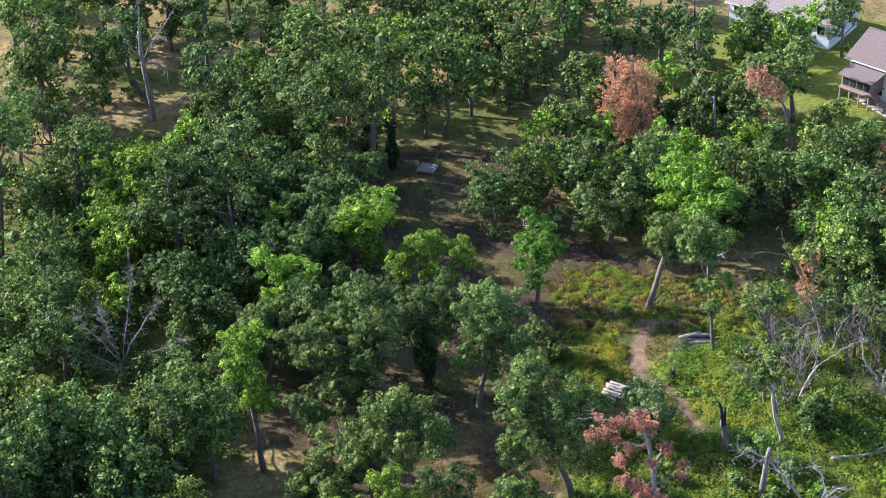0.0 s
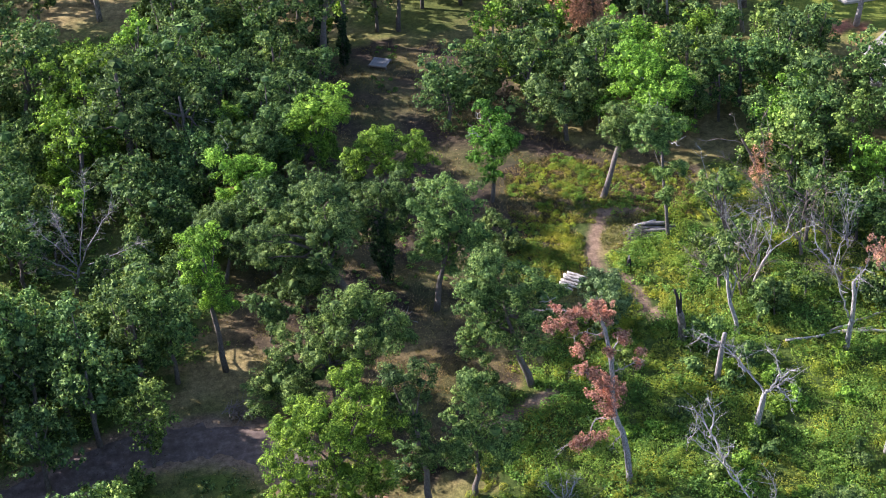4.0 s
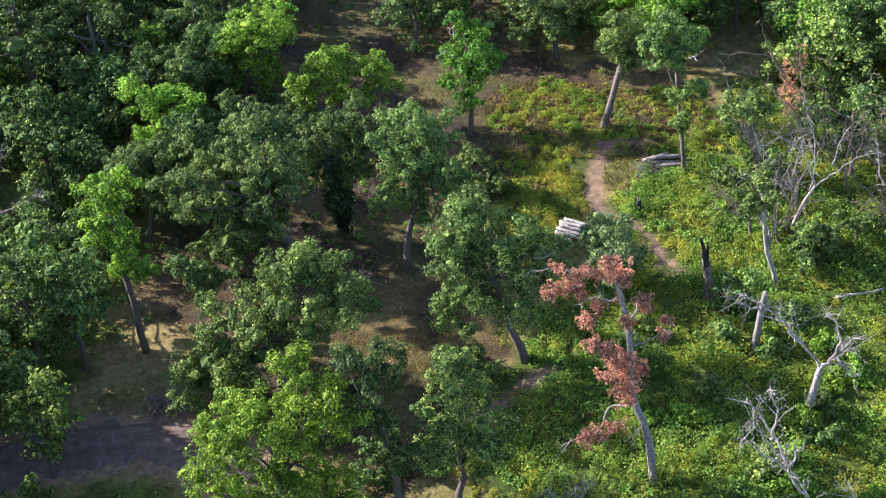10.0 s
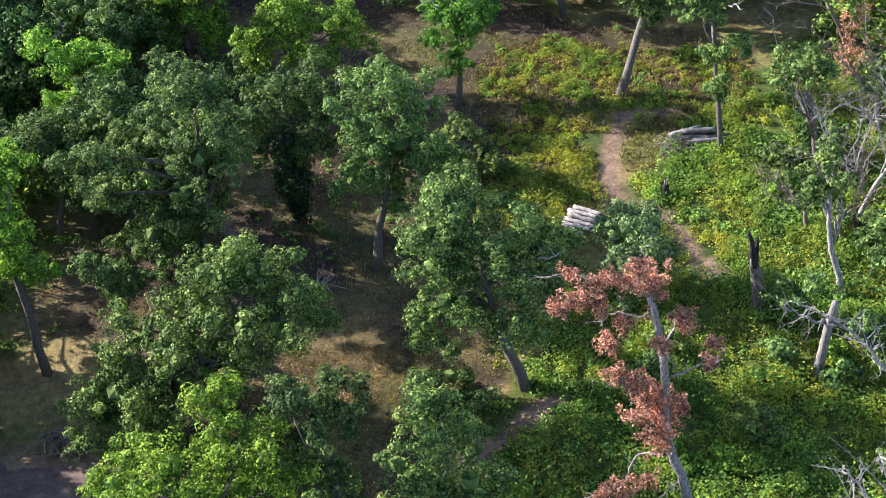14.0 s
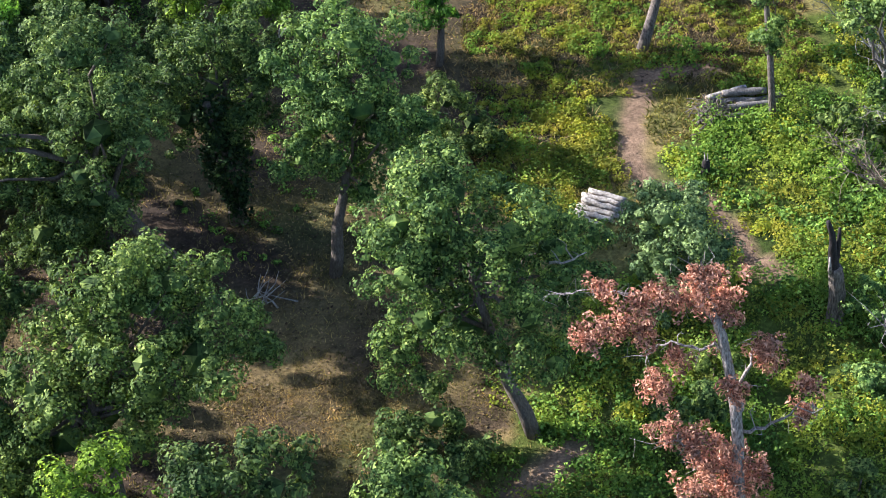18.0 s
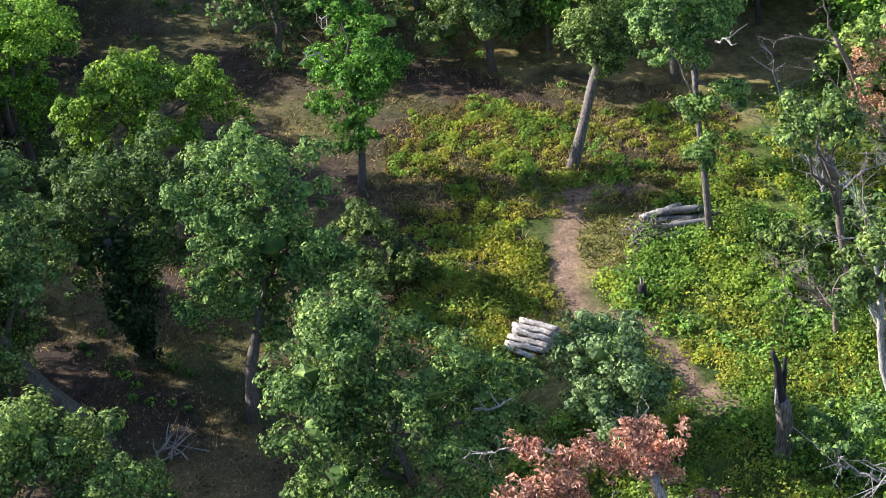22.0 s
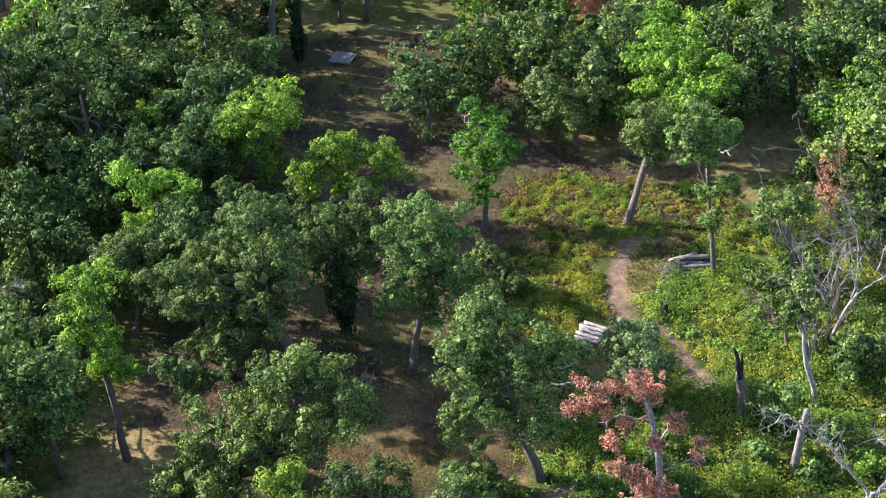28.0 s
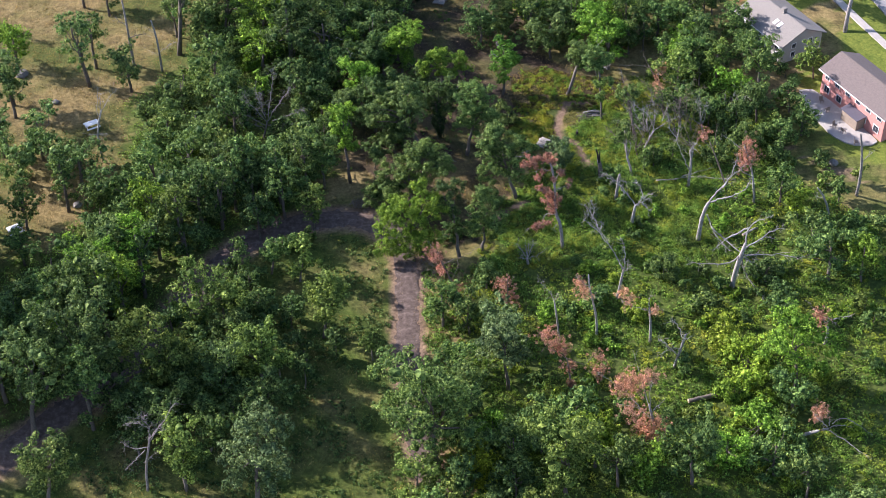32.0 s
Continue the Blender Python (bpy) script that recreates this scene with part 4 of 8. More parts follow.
tree(-8.03, 65.87, 7.5, 3.6, 'oak', 911, lobes=[(-0.2, 5.5, 1.21), (-1.3, 5.1, 1.07), (0.7, 6.5, 1.07), (2.6, 4.7, 1.0), (-0.7, 6.7, 1.0)])
tree(-14.18, 70.18, 6.5, 3.0, 'dark', 912, lobes=[(0.1, 4.8, 1.31), (1.6, 5.0, 1.12), (1.9, 2.6, 1.13), (0.5, 3.1, 1.13), (-0.5, 5.6, 1.12)])
# the meadow and its fringe
tree(-54.9, 68.08, 9.79, 4.24, 'grey', 1, tall=1.12)
tree(-48.97, 62.63, 9.99, 4.33, 'grey', 2, tall=1.12)
tree(-54.65, 54.24, 8.13, 2.73, 'oak', 3, tall=1.12)
tree(-34.83, 91.5, 9.26, 3.15, 'oak', 4, tall=1.12)
tree(-57.13, 63.9, 9.27, 3.79, 'grey', 5, tall=1.12)
tree(-53.71, 47.53, 6.61, 2.22, 'oak', 6, tall=1.12)
# the dense belt along the track
tree(-36.94, 76.84, 8.33, 3.8, 'oak', 7, tall=1.12)
tree(-32.66, 81.31, 10.1, 4.56, 'oak', 8, tall=1.12)
tree(-33.97, 67.95, 9.01, 3.37, 'oak', 9, tall=1.12)
tree(-38.6, 72.32, 7.43, 2.95, 'oak', 10, tall=1.12)
tree(-38.85, 66.03, 7.95, 3.35, 'oak', 11, tall=1.12)
tree(-31.02, 74.15, 9.55, 3.94, 'dark', 12, tall=1.12)
tree(-26.32, 89.84, 12.5, 4.36, 'lime', 13, tall=1.12)
tree(-22.35, 84.62, 16.01, 5.91, 'dark', 14, tall=1.12)
tree(-17.36, 83.51, 13.29, 5.1, 'dark', 15, tall=1.12)
tree(-26.25, 83.51, 11.2, 3.86, 'lime', 16, tall=1.12)
tree(-19.72, 90.96, 14.29, 5.23, 'dark', 17, tall=1.12)
tree(-20.73, 76.63, 9.80, 4, 'dark', 18, tall=1.12)
tree(-16.23, 79.78, 9.00, 3.44, 'dark', 19, tall=1.12)
tree(-17.84, 74.94, 7.85, 3.38, 'dark', 20, tall=1.12)
tree(-29.36, 70.81, 7.98, 3.42, 'dark', 21, tall=1.12)
tree(-19.2, 61.88, 9.15, 3.91, 'oak', 22, tall=1.12)
tree(-27.09, 60.16, 9.53, 3.73, 'olive', 23, tall=1.12)
tree(-34.59, 61.34, 10.78, 4.87, 'oak', 24, tall=1.12)
tree(-38.48, 58.18, 9.67, 3.88, 'oak', 25, tall=1.12)
tree(-41.37, 53.92, 10.22, 4.36, 'oak', 26, tall=1.12)
tree(-45.46, 55.47, 7.49, 2.94, 'oak', 27, tall=1.12)
tree(-40.31, 46.44, 10.18, 4.22, 'oak', 28, tall=1.12)
tree(-37.06, 47.27, 9.44, 3.53, 'oak', 29, tall=1.12)
tree(-34.91, 52.41, 10.49, 4.51, 'dark', 30, tall=1.12)
tree(-33.56, 46.24, 7.4, 2.65, 'dark', 31, tall=1.12)
tree(-45.97, 43.56, 8.1, 3.05, 'lime', 32, tall=1.12)
tree(-22.06, 53.79, 9.29, 3.45, 'oak', 33, tall=1.12)
tree(-29.75, 54.25, 9.51, 3.64, 'dark', 34, tall=1.12)
tree(-25.77, 54.54, 9.31, 3.46, 'dark', 35, tall=1.12)
tree(-47.7, 38.44, 12.36, 4.03, 'oak', 36, tall=1.12)
tree(-41.96, 34.44, 14.24, 4.77, 'oak', 37, tall=1.12)
tree(-47.65, 33.11, 12.06, 3.69, 'oak', 38, tall=1.12)
tree(-43.74, 29.51, 13.42, 4.01, 'grey', 39, tall=1.12)
tree(-41.57, 20.74, 11.81, 3.24, 'oak', 43, tall=1.12)
tree(-24.96, 49.94, 7.42, 2.69, 'dark', 46, tall=1.12)
tree(-14.89, 88.13, 10.82, 4.16, 'dark', 48, tall=1.12)
tree(-31.18, 63.42, 9.01, 3.31, 'oak', 49, tall=1.12)
# the island inside the loop of the track
tree(-48.00, 20.14, 12.6, 5.1, 'grey', 1041, lobes=[(-0.5, 9.7, 2.12), (2.1, 10.9, 2.1), (-0.0, 6.1, 1.89), (3.2, 7.3, 1.87)])
tree(-41.29, 24.10, 14.2, 5.3, 'grey', 1042, lobes=[(-2.7, 8.8, 2.15), (-0.1, 9.4, 2.13), (-2.1, 5.2, 2.04), (1.1, 5.7, 1.78), (2.8, 8.5, 1.5), (-3.4, 11.6, 1.88), (1.1, 12.7, 1.86)])
tree(-6.31, 99.31, 15.3, 5.3, 'dark', 1043, lobes=[(1.0, 10.7, 2.08), (2.3, 9.1, 2.08), (-0.1, 7.3, 1.83), (3.5, 11.0, 1.82), (2.3, 13.6, 2.07), (-1.1, 4.6, 1.31)])
tree(-11.67, 100.16, 11.3, 4.5, 'dark', 1044, lobes=[(0.5, 9.4, 2.36), (2.4, 7.7, 2.11), (0.7, 5.5, 1.85), (-1.9, 7.5, 2.11), (-1.1, 4.1, 1.59)])
tree(1.46, 107.32, 8.8, 4.4, 'oak', 1045, lobes=[(-1.1, 7.3, 1.93), (1.3, 6.1, 1.77), (-1.0, 4.7, 1.66), (2.7, 7.0, 1.66)])
tree(-26.51, 29.79, 6.8, 3.2, 'dark', 1021, lobes=[(-0.3, 5.5, 1.66), (1.8, 4.3, 1.41), (0.0, 3.0, 1.68), (-1.8, 3.8, 1.29)])
tree(-33.14, 19.10, 7.4, 5.2, 'dark', 1022, lobes=[(-0.3, 6.1, 1.6), (2.0, 5.3, 1.72), (3.6, 3.8, 1.6), (-0.1, 3.3, 1.37), (-1.9, 5.5, 1.23)])
tree(-22.71, 18.76, 6.4, 3.4, 'dark', 1023, lobes=[(-1.2, 5.1, 1.58), (1.1, 5.0, 1.46), (-0.2, 3.3, 1.47), (2.4, 5.6, 0.97)])
tree(-28.67, 16.85, 5.8, 3.8, 'oak', 1024, lobes=[(0.6, 4.6, 1.46), (2.3, 3.8, 1.46), (1.2, 2.1, 1.1)])
tree(-18.44, 29.20, 3.7, 2.1, 'dark', 1025, lobes=[(-1.3, 3.0, 0.83), (-0.1, 1.9, 0.77)])
tree(-6.49, 66.51, 7.3, 3.3, 'oak', 1026, lobes=[(-1.0, 5.9, 1.2), (0.6, 6.3, 1.19), (-1.0, 3.9, 1.22), (-2.1, 2.2, 1.04), (0.0, 2.2, 0.92)])
tree(-30.49, 32.73, 10.1, 4.9, 'olive', 1001, lobes=[(-0.4, 8.9, 1.55), (3.2, 8.7, 1.28), (-0.3, 6.3, 2.08), (3.1, 5.3, 1.82), (0.1, 2.8, 1.97), (-1.5, 4.5, 1.18)])
tree(-34.58, 24.03, 11.7, 6.1, 'olive', 1002, lobes=[(-1.3, 10.6, 1.36), (0.7, 10.3, 1.73), (-2.8, 7.4, 1.76), (-0.0, 7.0, 2.26), (2.8, 8.1, 1.74), (1.7, 4.6, 2.02), (4.5, 5.7, 1.56), (-1.5, 4.5, 1.58), (-2.1, 10.2, 0.93)])
tree(-23.13, 24.45, 9.6, 3.8, 'olive', 1003, lobes=[(0.8, 8.7, 1.11), (-0.3, 7.1, 1.49), (-2.2, 6.1, 1.62), (-0.1, 4.4, 1.88), (1.7, 4.3, 1.38), (-1.6, 2.9, 1.39), (1.1, 6.4, 0.93)])
tree(-16.79, 32.78, 8.5, 3.4, 'olive', 1004, lobes=[(1.7, 7.7, 1.02), (0.2, 6.6, 1.28), (2.1, 5.6, 1.29), (0.5, 4.1, 1.29), (-0.3, 5.2, 0.9), (0.8, 2.8, 0.91)])
tree(-15.11, 29.48, 4.3, 1.2, 'dark', 1005, lobes=[(-0.3, 3.6, 0.83), (0.3, 2.3, 0.9), (-0.3, 1.4, 0.71)])
tree(-30.63, 11.87, 9.1, 2.6, 'olive', 1006, lobes=[(0.4, 8.1, 1.29), (-1.1, 6.0, 1.43), (1.1, 5.8, 1.54), (0.4, 3.6, 1.32), (-0.7, 7.7, 0.83), (1.7, 4.2, 0.84)])
tree(-22.90, 9.03, 11.7, 4.1, 'feather', 1007, lobes=[(0.1, 10.3, 1.14), (1.9, 10.7, 1.25), (-0.8, 7.9, 1.62), (1.7, 8.1, 1.84), (3.2, 9.0, 0.92), (-0.5, 4.8, 1.64), (1.3, 4.3, 1.4), (-2.0, 5.2, 1.05), (-2.2, 7.2, 0.81)])
tree(-44.70, 9.42, 10.0, 4.2, 'teal', 1008, lobes=[(0.7, 8.9, 1.42), (1.9, 6.9, 1.67), (-0.1, 6.2, 1.32), (0.8, 4.0, 1.57), (3.2, 5.9, 0.96), (2.6, 9.3, 0.71)])
tree(-27.66, 43.80, 4.7, 2.2, 'teal', 1009, lobes=[(0.9, 3.8, 1.16), (-0.6, 1.7, 1.1), (1.2, 1.8, 0.96)])
tree(-23.33, 43.85, 5.3, 3.0, 'oak', 1010, lobes=[(0.3, 4.3, 1.23), (2.1, 3.9, 0.95), (0.5, 2.4, 0.96)])
tree(-19.85, 42.34, 5.7, 2.2, 'olive', 1011, lobes=[(0.9, 4.8, 1.08), (1.3, 2.8, 0.95), (-0.2, 2.0, 0.82)])
tree(-25.94, 21.38, 10.1, 5.8, 'dark', 1012, lobes=[(-0.1, 8.9, 1.46), (-2.6, 6.3, 1.85), (0.5, 4.3, 1.73), (-1.8, 3.0, 1.75), (-4.4, 3.9, 1.37)])
tree(-38.22, 23.06, 6.9, 2.5, 'dark', 1013, lobes=[(-1.2, 5.9, 1.26), (-0.8, 3.0, 1.27), (1.0, 2.1, 1.4), (-1.4, 4.6, 1.01)])
tree(-18.63, 24.96, 4.3, 1.4, 'dark', 1014, lobes=[(-0.3, 3.7, 0.75), (0.7, 2.5, 0.75)])
tree(-11.06, 28.66, 3.6, 1.2, 'olive', 1015, lobes=[(-0.4, 3.0, 0.76), (0.3, 1.8, 0.64)])
tree(-28.99, 29, 5.80, 3.09, 'dark', 54, tall=1.12)
tree(-30.82, 24.72, 5.80, 3.83, 'dark', 55, tall=1.12)
tree(-35.34, 22.47, 5.80, 2.77, 'dark', 71, tall=1.12)
tree(-33.21, 20.93, 5.80, 2.37, 'dark', 73, tall=1.12)
# oaks whose shade closes the clearing's floor
tree(-17.23, 59.40, 8.3, 2.7, 'oak', 1091, lobes=[(-0.2, 7.0, 1.57), (1.3, 5.1, 1.26), (-1.1, 4.6, 1.59), (0.3, 3.2, 1.2)])
tree(-10.73, 62.79, 4.2, 1.9, 'dark', 1092, lobes=[(0.0, 3.4, 0.97), (1.1, 2.4, 0.81), (0.4, 1.7, 0.82)])
# these two are added only for the shade they cast on the floor
tree(-10.5, 70.5, 9.0, 2.8, 'dark', 1093)
tree(-8.8, 74.2, 8.0, 2.5, 'dark', 1094)
tree(40.90, 85.92, 6.4, 2.4, 'oak', 1095, lobes=[(-1.1, 3.2, 1.32), (0.2, 3.9, 1.43), (-0.8, 5.4, 1.21), (0.7, 1.9, 1.33), (-0.8, 1.9, 1.02), (1.1, 4.6, 1.12)])
# closed dark wood on the island
for x, y, h, r, seed in ((-33.5, 30.5, 8.5, 2.9, 1071), (-30.5, 27.0, 8.0, 3.0, 1072), (-27.0, 26.5, 7.5, 2.8, 1073), (-36.5, 20.8, 7.5, 2.8, 1074), (-27.5, 21.5, 8.0, 2.9, 1075), (-24.5, 29.8, 6.5, 2.5, 1076), (-33.0, 24.5, 8.5, 3.0, 1077), (-24.0, 35.0, 6.0, 2.4, 1078), (-28.5, 36.5, 6.5, 2.5, 1079), (-36.0, 16.5, 6.0, 2.4, 1080), (-25.5, 40.0, 5.0, 2.2, 1081), (-20.5, 34.5, 5.0, 2.1, 1082), (-21.5, 27.0, 5.5, 2.2, 1083)):
    tree(x, y, h, r, 'dark', seed)
# unseen tall trees added outside the bend of the track to shade the island
for x, y, h, r, seed in ((-60.5, 27.9, 15.0, 4.2, 1031), (-58.5, 22.6, 14.5, 4.0, 1032), (-61.5, 18.4, 15.5, 4.3, 1033), (-57.8, 13.6, 13.0, 3.8, 1034), (-63.0, 11.5, 15.0, 4.2, 1035), (-66.9, 23.8, 16.0, 4.4, 1036)):
    tree(x, y, h, r, 'dark', seed)
# trees and shrubs of the foot of the slope and by the pale house
tree(-4.29, 12.51, 14.3, 5.5, 'teal', 1051, lobes=[(-3.7, 11.7, 1.72), (-1.1, 12.8, 1.82), (1.4, 11.7, 1.72), (-2.7, 8.9, 2.02), (0.1, 8.1, 2.21), (2.8, 9.2, 1.62), (-1.8, 4.7, 2.06), (1.1, 3.8, 2.07), (-4.0, 7.0, 1.46), (3.5, 5.8, 1.64), (-0.8, 1.1, 1.79)])
tree(3.93, 23.33, 9.2, 3.1, 'feather', 1052, lobes=[(-1.6, 8.0, 1.46), (0.2, 6.8, 1.59), (-0.8, 4.7, 1.6), (1.0, 4.3, 1.24)])
tree(8.79, 6.91, 11.0, 4.0, 'olive', 1053, lobes=[(-2.5, 9.1, 1.47), (-0.3, 9.7, 1.58), (2.3, 8.5, 1.48), (-1.4, 6.4, 1.72), (1.4, 5.8, 1.61), (0.0, 3.5, 1.62)])
tree(35.36, 21.06, 9.2, 4.5, 'lime', 1054, lobes=[(-3.0, 7.3, 1.49), (-0.6, 7.8, 1.74), (1.9, 6.3, 1.63), (-1.6, 4.4, 1.64), (0.9, 3.5, 1.52)])
tree(21.84, 8.89, 8.2, 3.7, 'oak', 1055, lobes=[(-2.3, 6.4, 1.4), (-0.0, 7.0, 1.51), (1.8, 4.8, 1.41), (-0.7, 3.6, 1.53)])
tree(42.26, 74.57, 8.7, 3.7, 'oak', 1056, lobes=[(-2.1, 6.7, 1.57), (-0.5, 7.6, 1.42), (0.1, 4.8, 1.58), (-1.3, 4.0, 1.42), (1.8, 4.2, 1.11)])
tree(50.24, 77.13, 5.0, 2.5, 'olive', 1057, lobes=[(-0.3, 4.1, 1.13), (-1.4, 2.9, 1.05), (0.6, 2.6, 0.97)])
# oaks added out of view to throw shade on the house lawn
for x, y, h, r, seed in ((50.0, 97.0, 12.0, 3.4, 1061), (53.8, 101.0, 13.0, 3.7, 1062), (57.5, 105.5, 12.5, 3.6, 1063)):
    tree(x, y, h, r, 'oak', seed)
# oaks round the clearing
tree(-15.39, 78.96, 7.44, 2.22, 'dark', 77, tall=1.12)
tree(4.8, 88.9, 8.58, 3.55, 'dark', 93, tall=1.12)
# beyond the clearing
tree(11.93, 89.76, 9.49, 4.4, 'oak', 96, tall=1.12)
tree(14.55, 85.38, 8.84, 3.71, 'grey', 97, tall=1.12)
tree(17.86, 88.95, 9.95, 3.96, 'grey', 98, tall=1.12)
tree(20.38, 85.35, 9.55, 3.5, 'lime', 99, tall=1.12)
tree(22.34, 81.9, 9.63, 3.45, 'lime', 100, tall=1.12)
tree(25.73, 88.68, 9.78, 3.75, 'oak', 101, tall=1.12)
tree(30.19, 88.12, 9.15, 3.96, 'oak', 102, tall=1.12)
tree(33.74, 88.41, 8.72, 3.55, 'dark', 103, tall=1.12)
tree(30.86, 74.55, 8.28, 3.77, 'olive', 104, tall=1.12)
tree(30.08, 67.93, 7.85, 3.29, 'oak', 105, tall=1.12)
tree(35.51, 84.29, 8.04, 3.71, 'dark', 106, tall=1.12)
tree(33.17, 80.07, 7.36, 3.04, 'oak', 107, tall=1.12)
tree(36.87, 78.12, 7.18, 2.82, 'olive', 108, tall=1.12)
tree(38, 73.26, 5.56, 2.98, 'lime', 109)
tree(40.4, 68.04, 7.92, 3.29, 'dark', 110, tall=1.12)
tree(41.1, 80.42, 7.19, 2.84, 'grey', 111, tall=1.12)
tree(37.28, 66.1, 5.88, 2.7, 'dark', 113)
tree(33.97, 67.74, 5.67, 2.52, 'oak', 114)
tree(45.7, 64.85, 6.03, 2.49, 'oak', 115, tall=1.12)
tree(45.22, 70.08, 5.52, 2.35, 'dark', 117)
tree(25.48, 60.17, 3.73, 1.69, 'teal', 119)
tree(28.18, 61.72, 3.21, 1.71, 'oak', 120)
tree(33.73, 60.02, 5.51, 2.83, 'oak', 121)
tree(37.55, 61.21, 6.41, 2.84, 'oak', 122, tall=1.12)
tree(42.37, 62.42, 5.18, 2.47, 'oak', 123)
# beside the lane and the near scrub
tree(-5.66, 19.41, 11.54, 4.65, 'teal', 124, tall=1.12)
tree(-3.43, 16.53, 9.58, 3.44, 'teal', 125, tall=1.12)
tree(-2.87, 33.35, 7.47, 3.01, 'teal', 127, tall=1.12)
tree(0.06, 31.91, 6.51, 2.66, 'oak', 128, tall=1.12)
tree(2.52, 39.11, 4.4, 2.07, 'oak', 129)
tree(3.69, 27.94, 8.88, 3.74, 'feather', 130, tall=1.12)
tree(-0.41, 19.65, 8.3, 3.28, 'oak', 131, tall=1.12)
tree(-1.26, 25.85, 5.36, 2.43, 'oak', 132)
tree(1.79, 16.27, 4.38, 1.86, 'lime', 133)
tree(-0.29, 11.29, 4.69, 2.89, 'yellow', 134)
tree(3.68, 11.32, 8.38, 3.45, 'oak', 135, tall=1.12)
tree(6.81, 14.26, 8.14, 3.2, 'oak', 136, tall=1.12)
tree(9.66, 14.68, 9.06, 3.5, 'oak', 137, tall=1.12)
tree(12.18, 11.98, 8.25, 3.31, 'bright', 138, tall=1.12)
tree(14.15, 9.18, 8, 3.12, 'oak', 139, tall=1.12)
tree(16.63, 8.75, 7.1, 2.82, 'lime', 141, tall=1.12)
tree(9.09, 32.27, 3.79, 1.68, 'lime', 142)

tree(30.09, 21.98, 7.51, 3.66, 'bright', 144, tall=1.12)

tree(29.64, 14.06, 5.8, 3.54, 'lime', 147)
tree(34.16, 17.81, 7.04, 3.27, 'oak', 148, tall=1.12)


tree(30.43, 9.62, 6.88, 3.14, 'oak', 152, tall=1.12)
tree(25.8, 11.1, 5.69, 2.87, 'lime', 153)

tree(28.78, 26.81, 6.28, 3.42, 'bright', 156)
tree(42.81, 37.77, 9.26, 4.26, 'oak', 157, tall=1.12)
tree(41.72, 42.5, 7.43, 3.14, 'oak', 158, tall=1.12)
tree(46.54, 37.19, 7.34, 2.55, 'lime', 159, tall=1.12)


tree(41.41, 48.35, 5.55, 1.97, 'bright', 162, tall=1.12)
tree(40.07, 51.24, 6.17, 2.54, 'oak', 163, tall=1.12)
tree(22.32, 54.8, 2.57, 1.33, 'oak', 164)
tree(31.36, 46.74, 2.56, 1.72, 'lime', 165)
tree(15.09, 34.94, 3.89, 2.04, 'oak', 166)
tree(23.64, 39.87, 3.94, 2.26, 'oak', 167)
tree(19.5, 32.67, 3.75, 2.02, 'bright', 168)
tree(27.52, 33.4, 4.18, 2.36, 'oak', 169)
tree(23.56, 24.45, 2.73, 1.26, 'oak', 170)
tree(28.08, 19.17, 4.65, 2.37, 'lime', 171)
tree(35.34, 37.46, 4.82, 2.57, 'dark', 172)
tree(35.82, 31.23, 5.48, 2.66, 'dark', 173)

# the far wood, houses and lawn
tree(-40.56, 120.17, 15.37, 5.67, 'oak', 175, tall=1.45)
tree(-33.73, 112.04, 8.66, 2.33, 'oak', 176, tall=1.45)
tree(-30.99, 99.49, 9.01, 2.42, 'oak', 177, tall=1.45)
tree(-34.88, 94.13, 9.63, 3.38, 'grey', 178, tall=1.45)
tree(-36.85, 137.65, 12.11, 3.33, 'lime', 179, tall=1.45)
tree(-21.87, 109.59, 12.67, 4.28, 'dark', 180, tall=1.45)
tree(-19.56, 103.74, 11.44, 3.82, 'dark', 181, tall=1.45)
tree(-25.36, 91.55, 11.21, 2.53, 'lime', 182, tall=1.45)
tree(-21.52, 92.65, 12.83, 2.55, 'lime', 183, tall=1.45)
tree(-19.15, 105.45, 7.84, 1.68, 'teal', 184, tall=1.45)
tree(-11.03, 116.2, 15.14, 5.33, 'oak', 185, tall=1.45)
tree(-8.28, 111.04, 11.34, 3.76, 'oak', 186, tall=1.45)
tree(-14.31, 109.34, 11.36, 3.71, 'oak', 187, tall=1.45)
tree(-18.6, 114.53, 10.38, 3.7, 'oak', 188, tall=1.45)
tree(-0.63, 107.75, 8.73, 2.49, 'dark', 189, tall=1.45)
tree(-11.12, 106.12, 9.68, 2.82, 'oak', 190, tall=1.45)
tree(2.74, 117.29, 11.12, 3.14, 'oak', 191, tall=1.45)
tree(4.08, 111.76, 9.66, 2.61, 'oak', 192, tall=1.45)
tree(10.03, 114.56, 13.08, 4.42, 'oak', 193, tall=1.45)
tree(7.99, 111.62, 9.27, 2.91, 'oak', 194, tall=1.45)
tree(14.81, 120.05, 11.61, 3.42, 'oak', 195, tall=1.45)
tree(-5.37, 118.7, 10.89, 3.02, 'oak', 196, tall=1.45)
tree(-17.35, 122.82, 11.37, 3.87, 'dark', 197, tall=1.45)
tree(19.84, 118.07, 10.25, 3.02, 'oak', 198, tall=1.45)
tree(24.41, 117.33, 10.5, 3.16, 'dark', 199, tall=1.45)
tree(9.89, 97.69, 8.38, 3.02, 'lime', 200, tall=1.45)
tree(12.67, 98.87, 9.18, 2.96, 'grey', 201, tall=1.45)
tree(12.46, 92.85, 8.74, 2.92, 'grey', 202, tall=1.45)
tree(16.36, 106.87, 8.44, 2.84, 'oak', 203, tall=1.45)
tree(26.75, 110.25, 10.22, 2.3, 'grey', 204, tall=1.45)
tree(26.44, 104.66, 8.31, 2.1, 'grey', 205, tall=1.45)
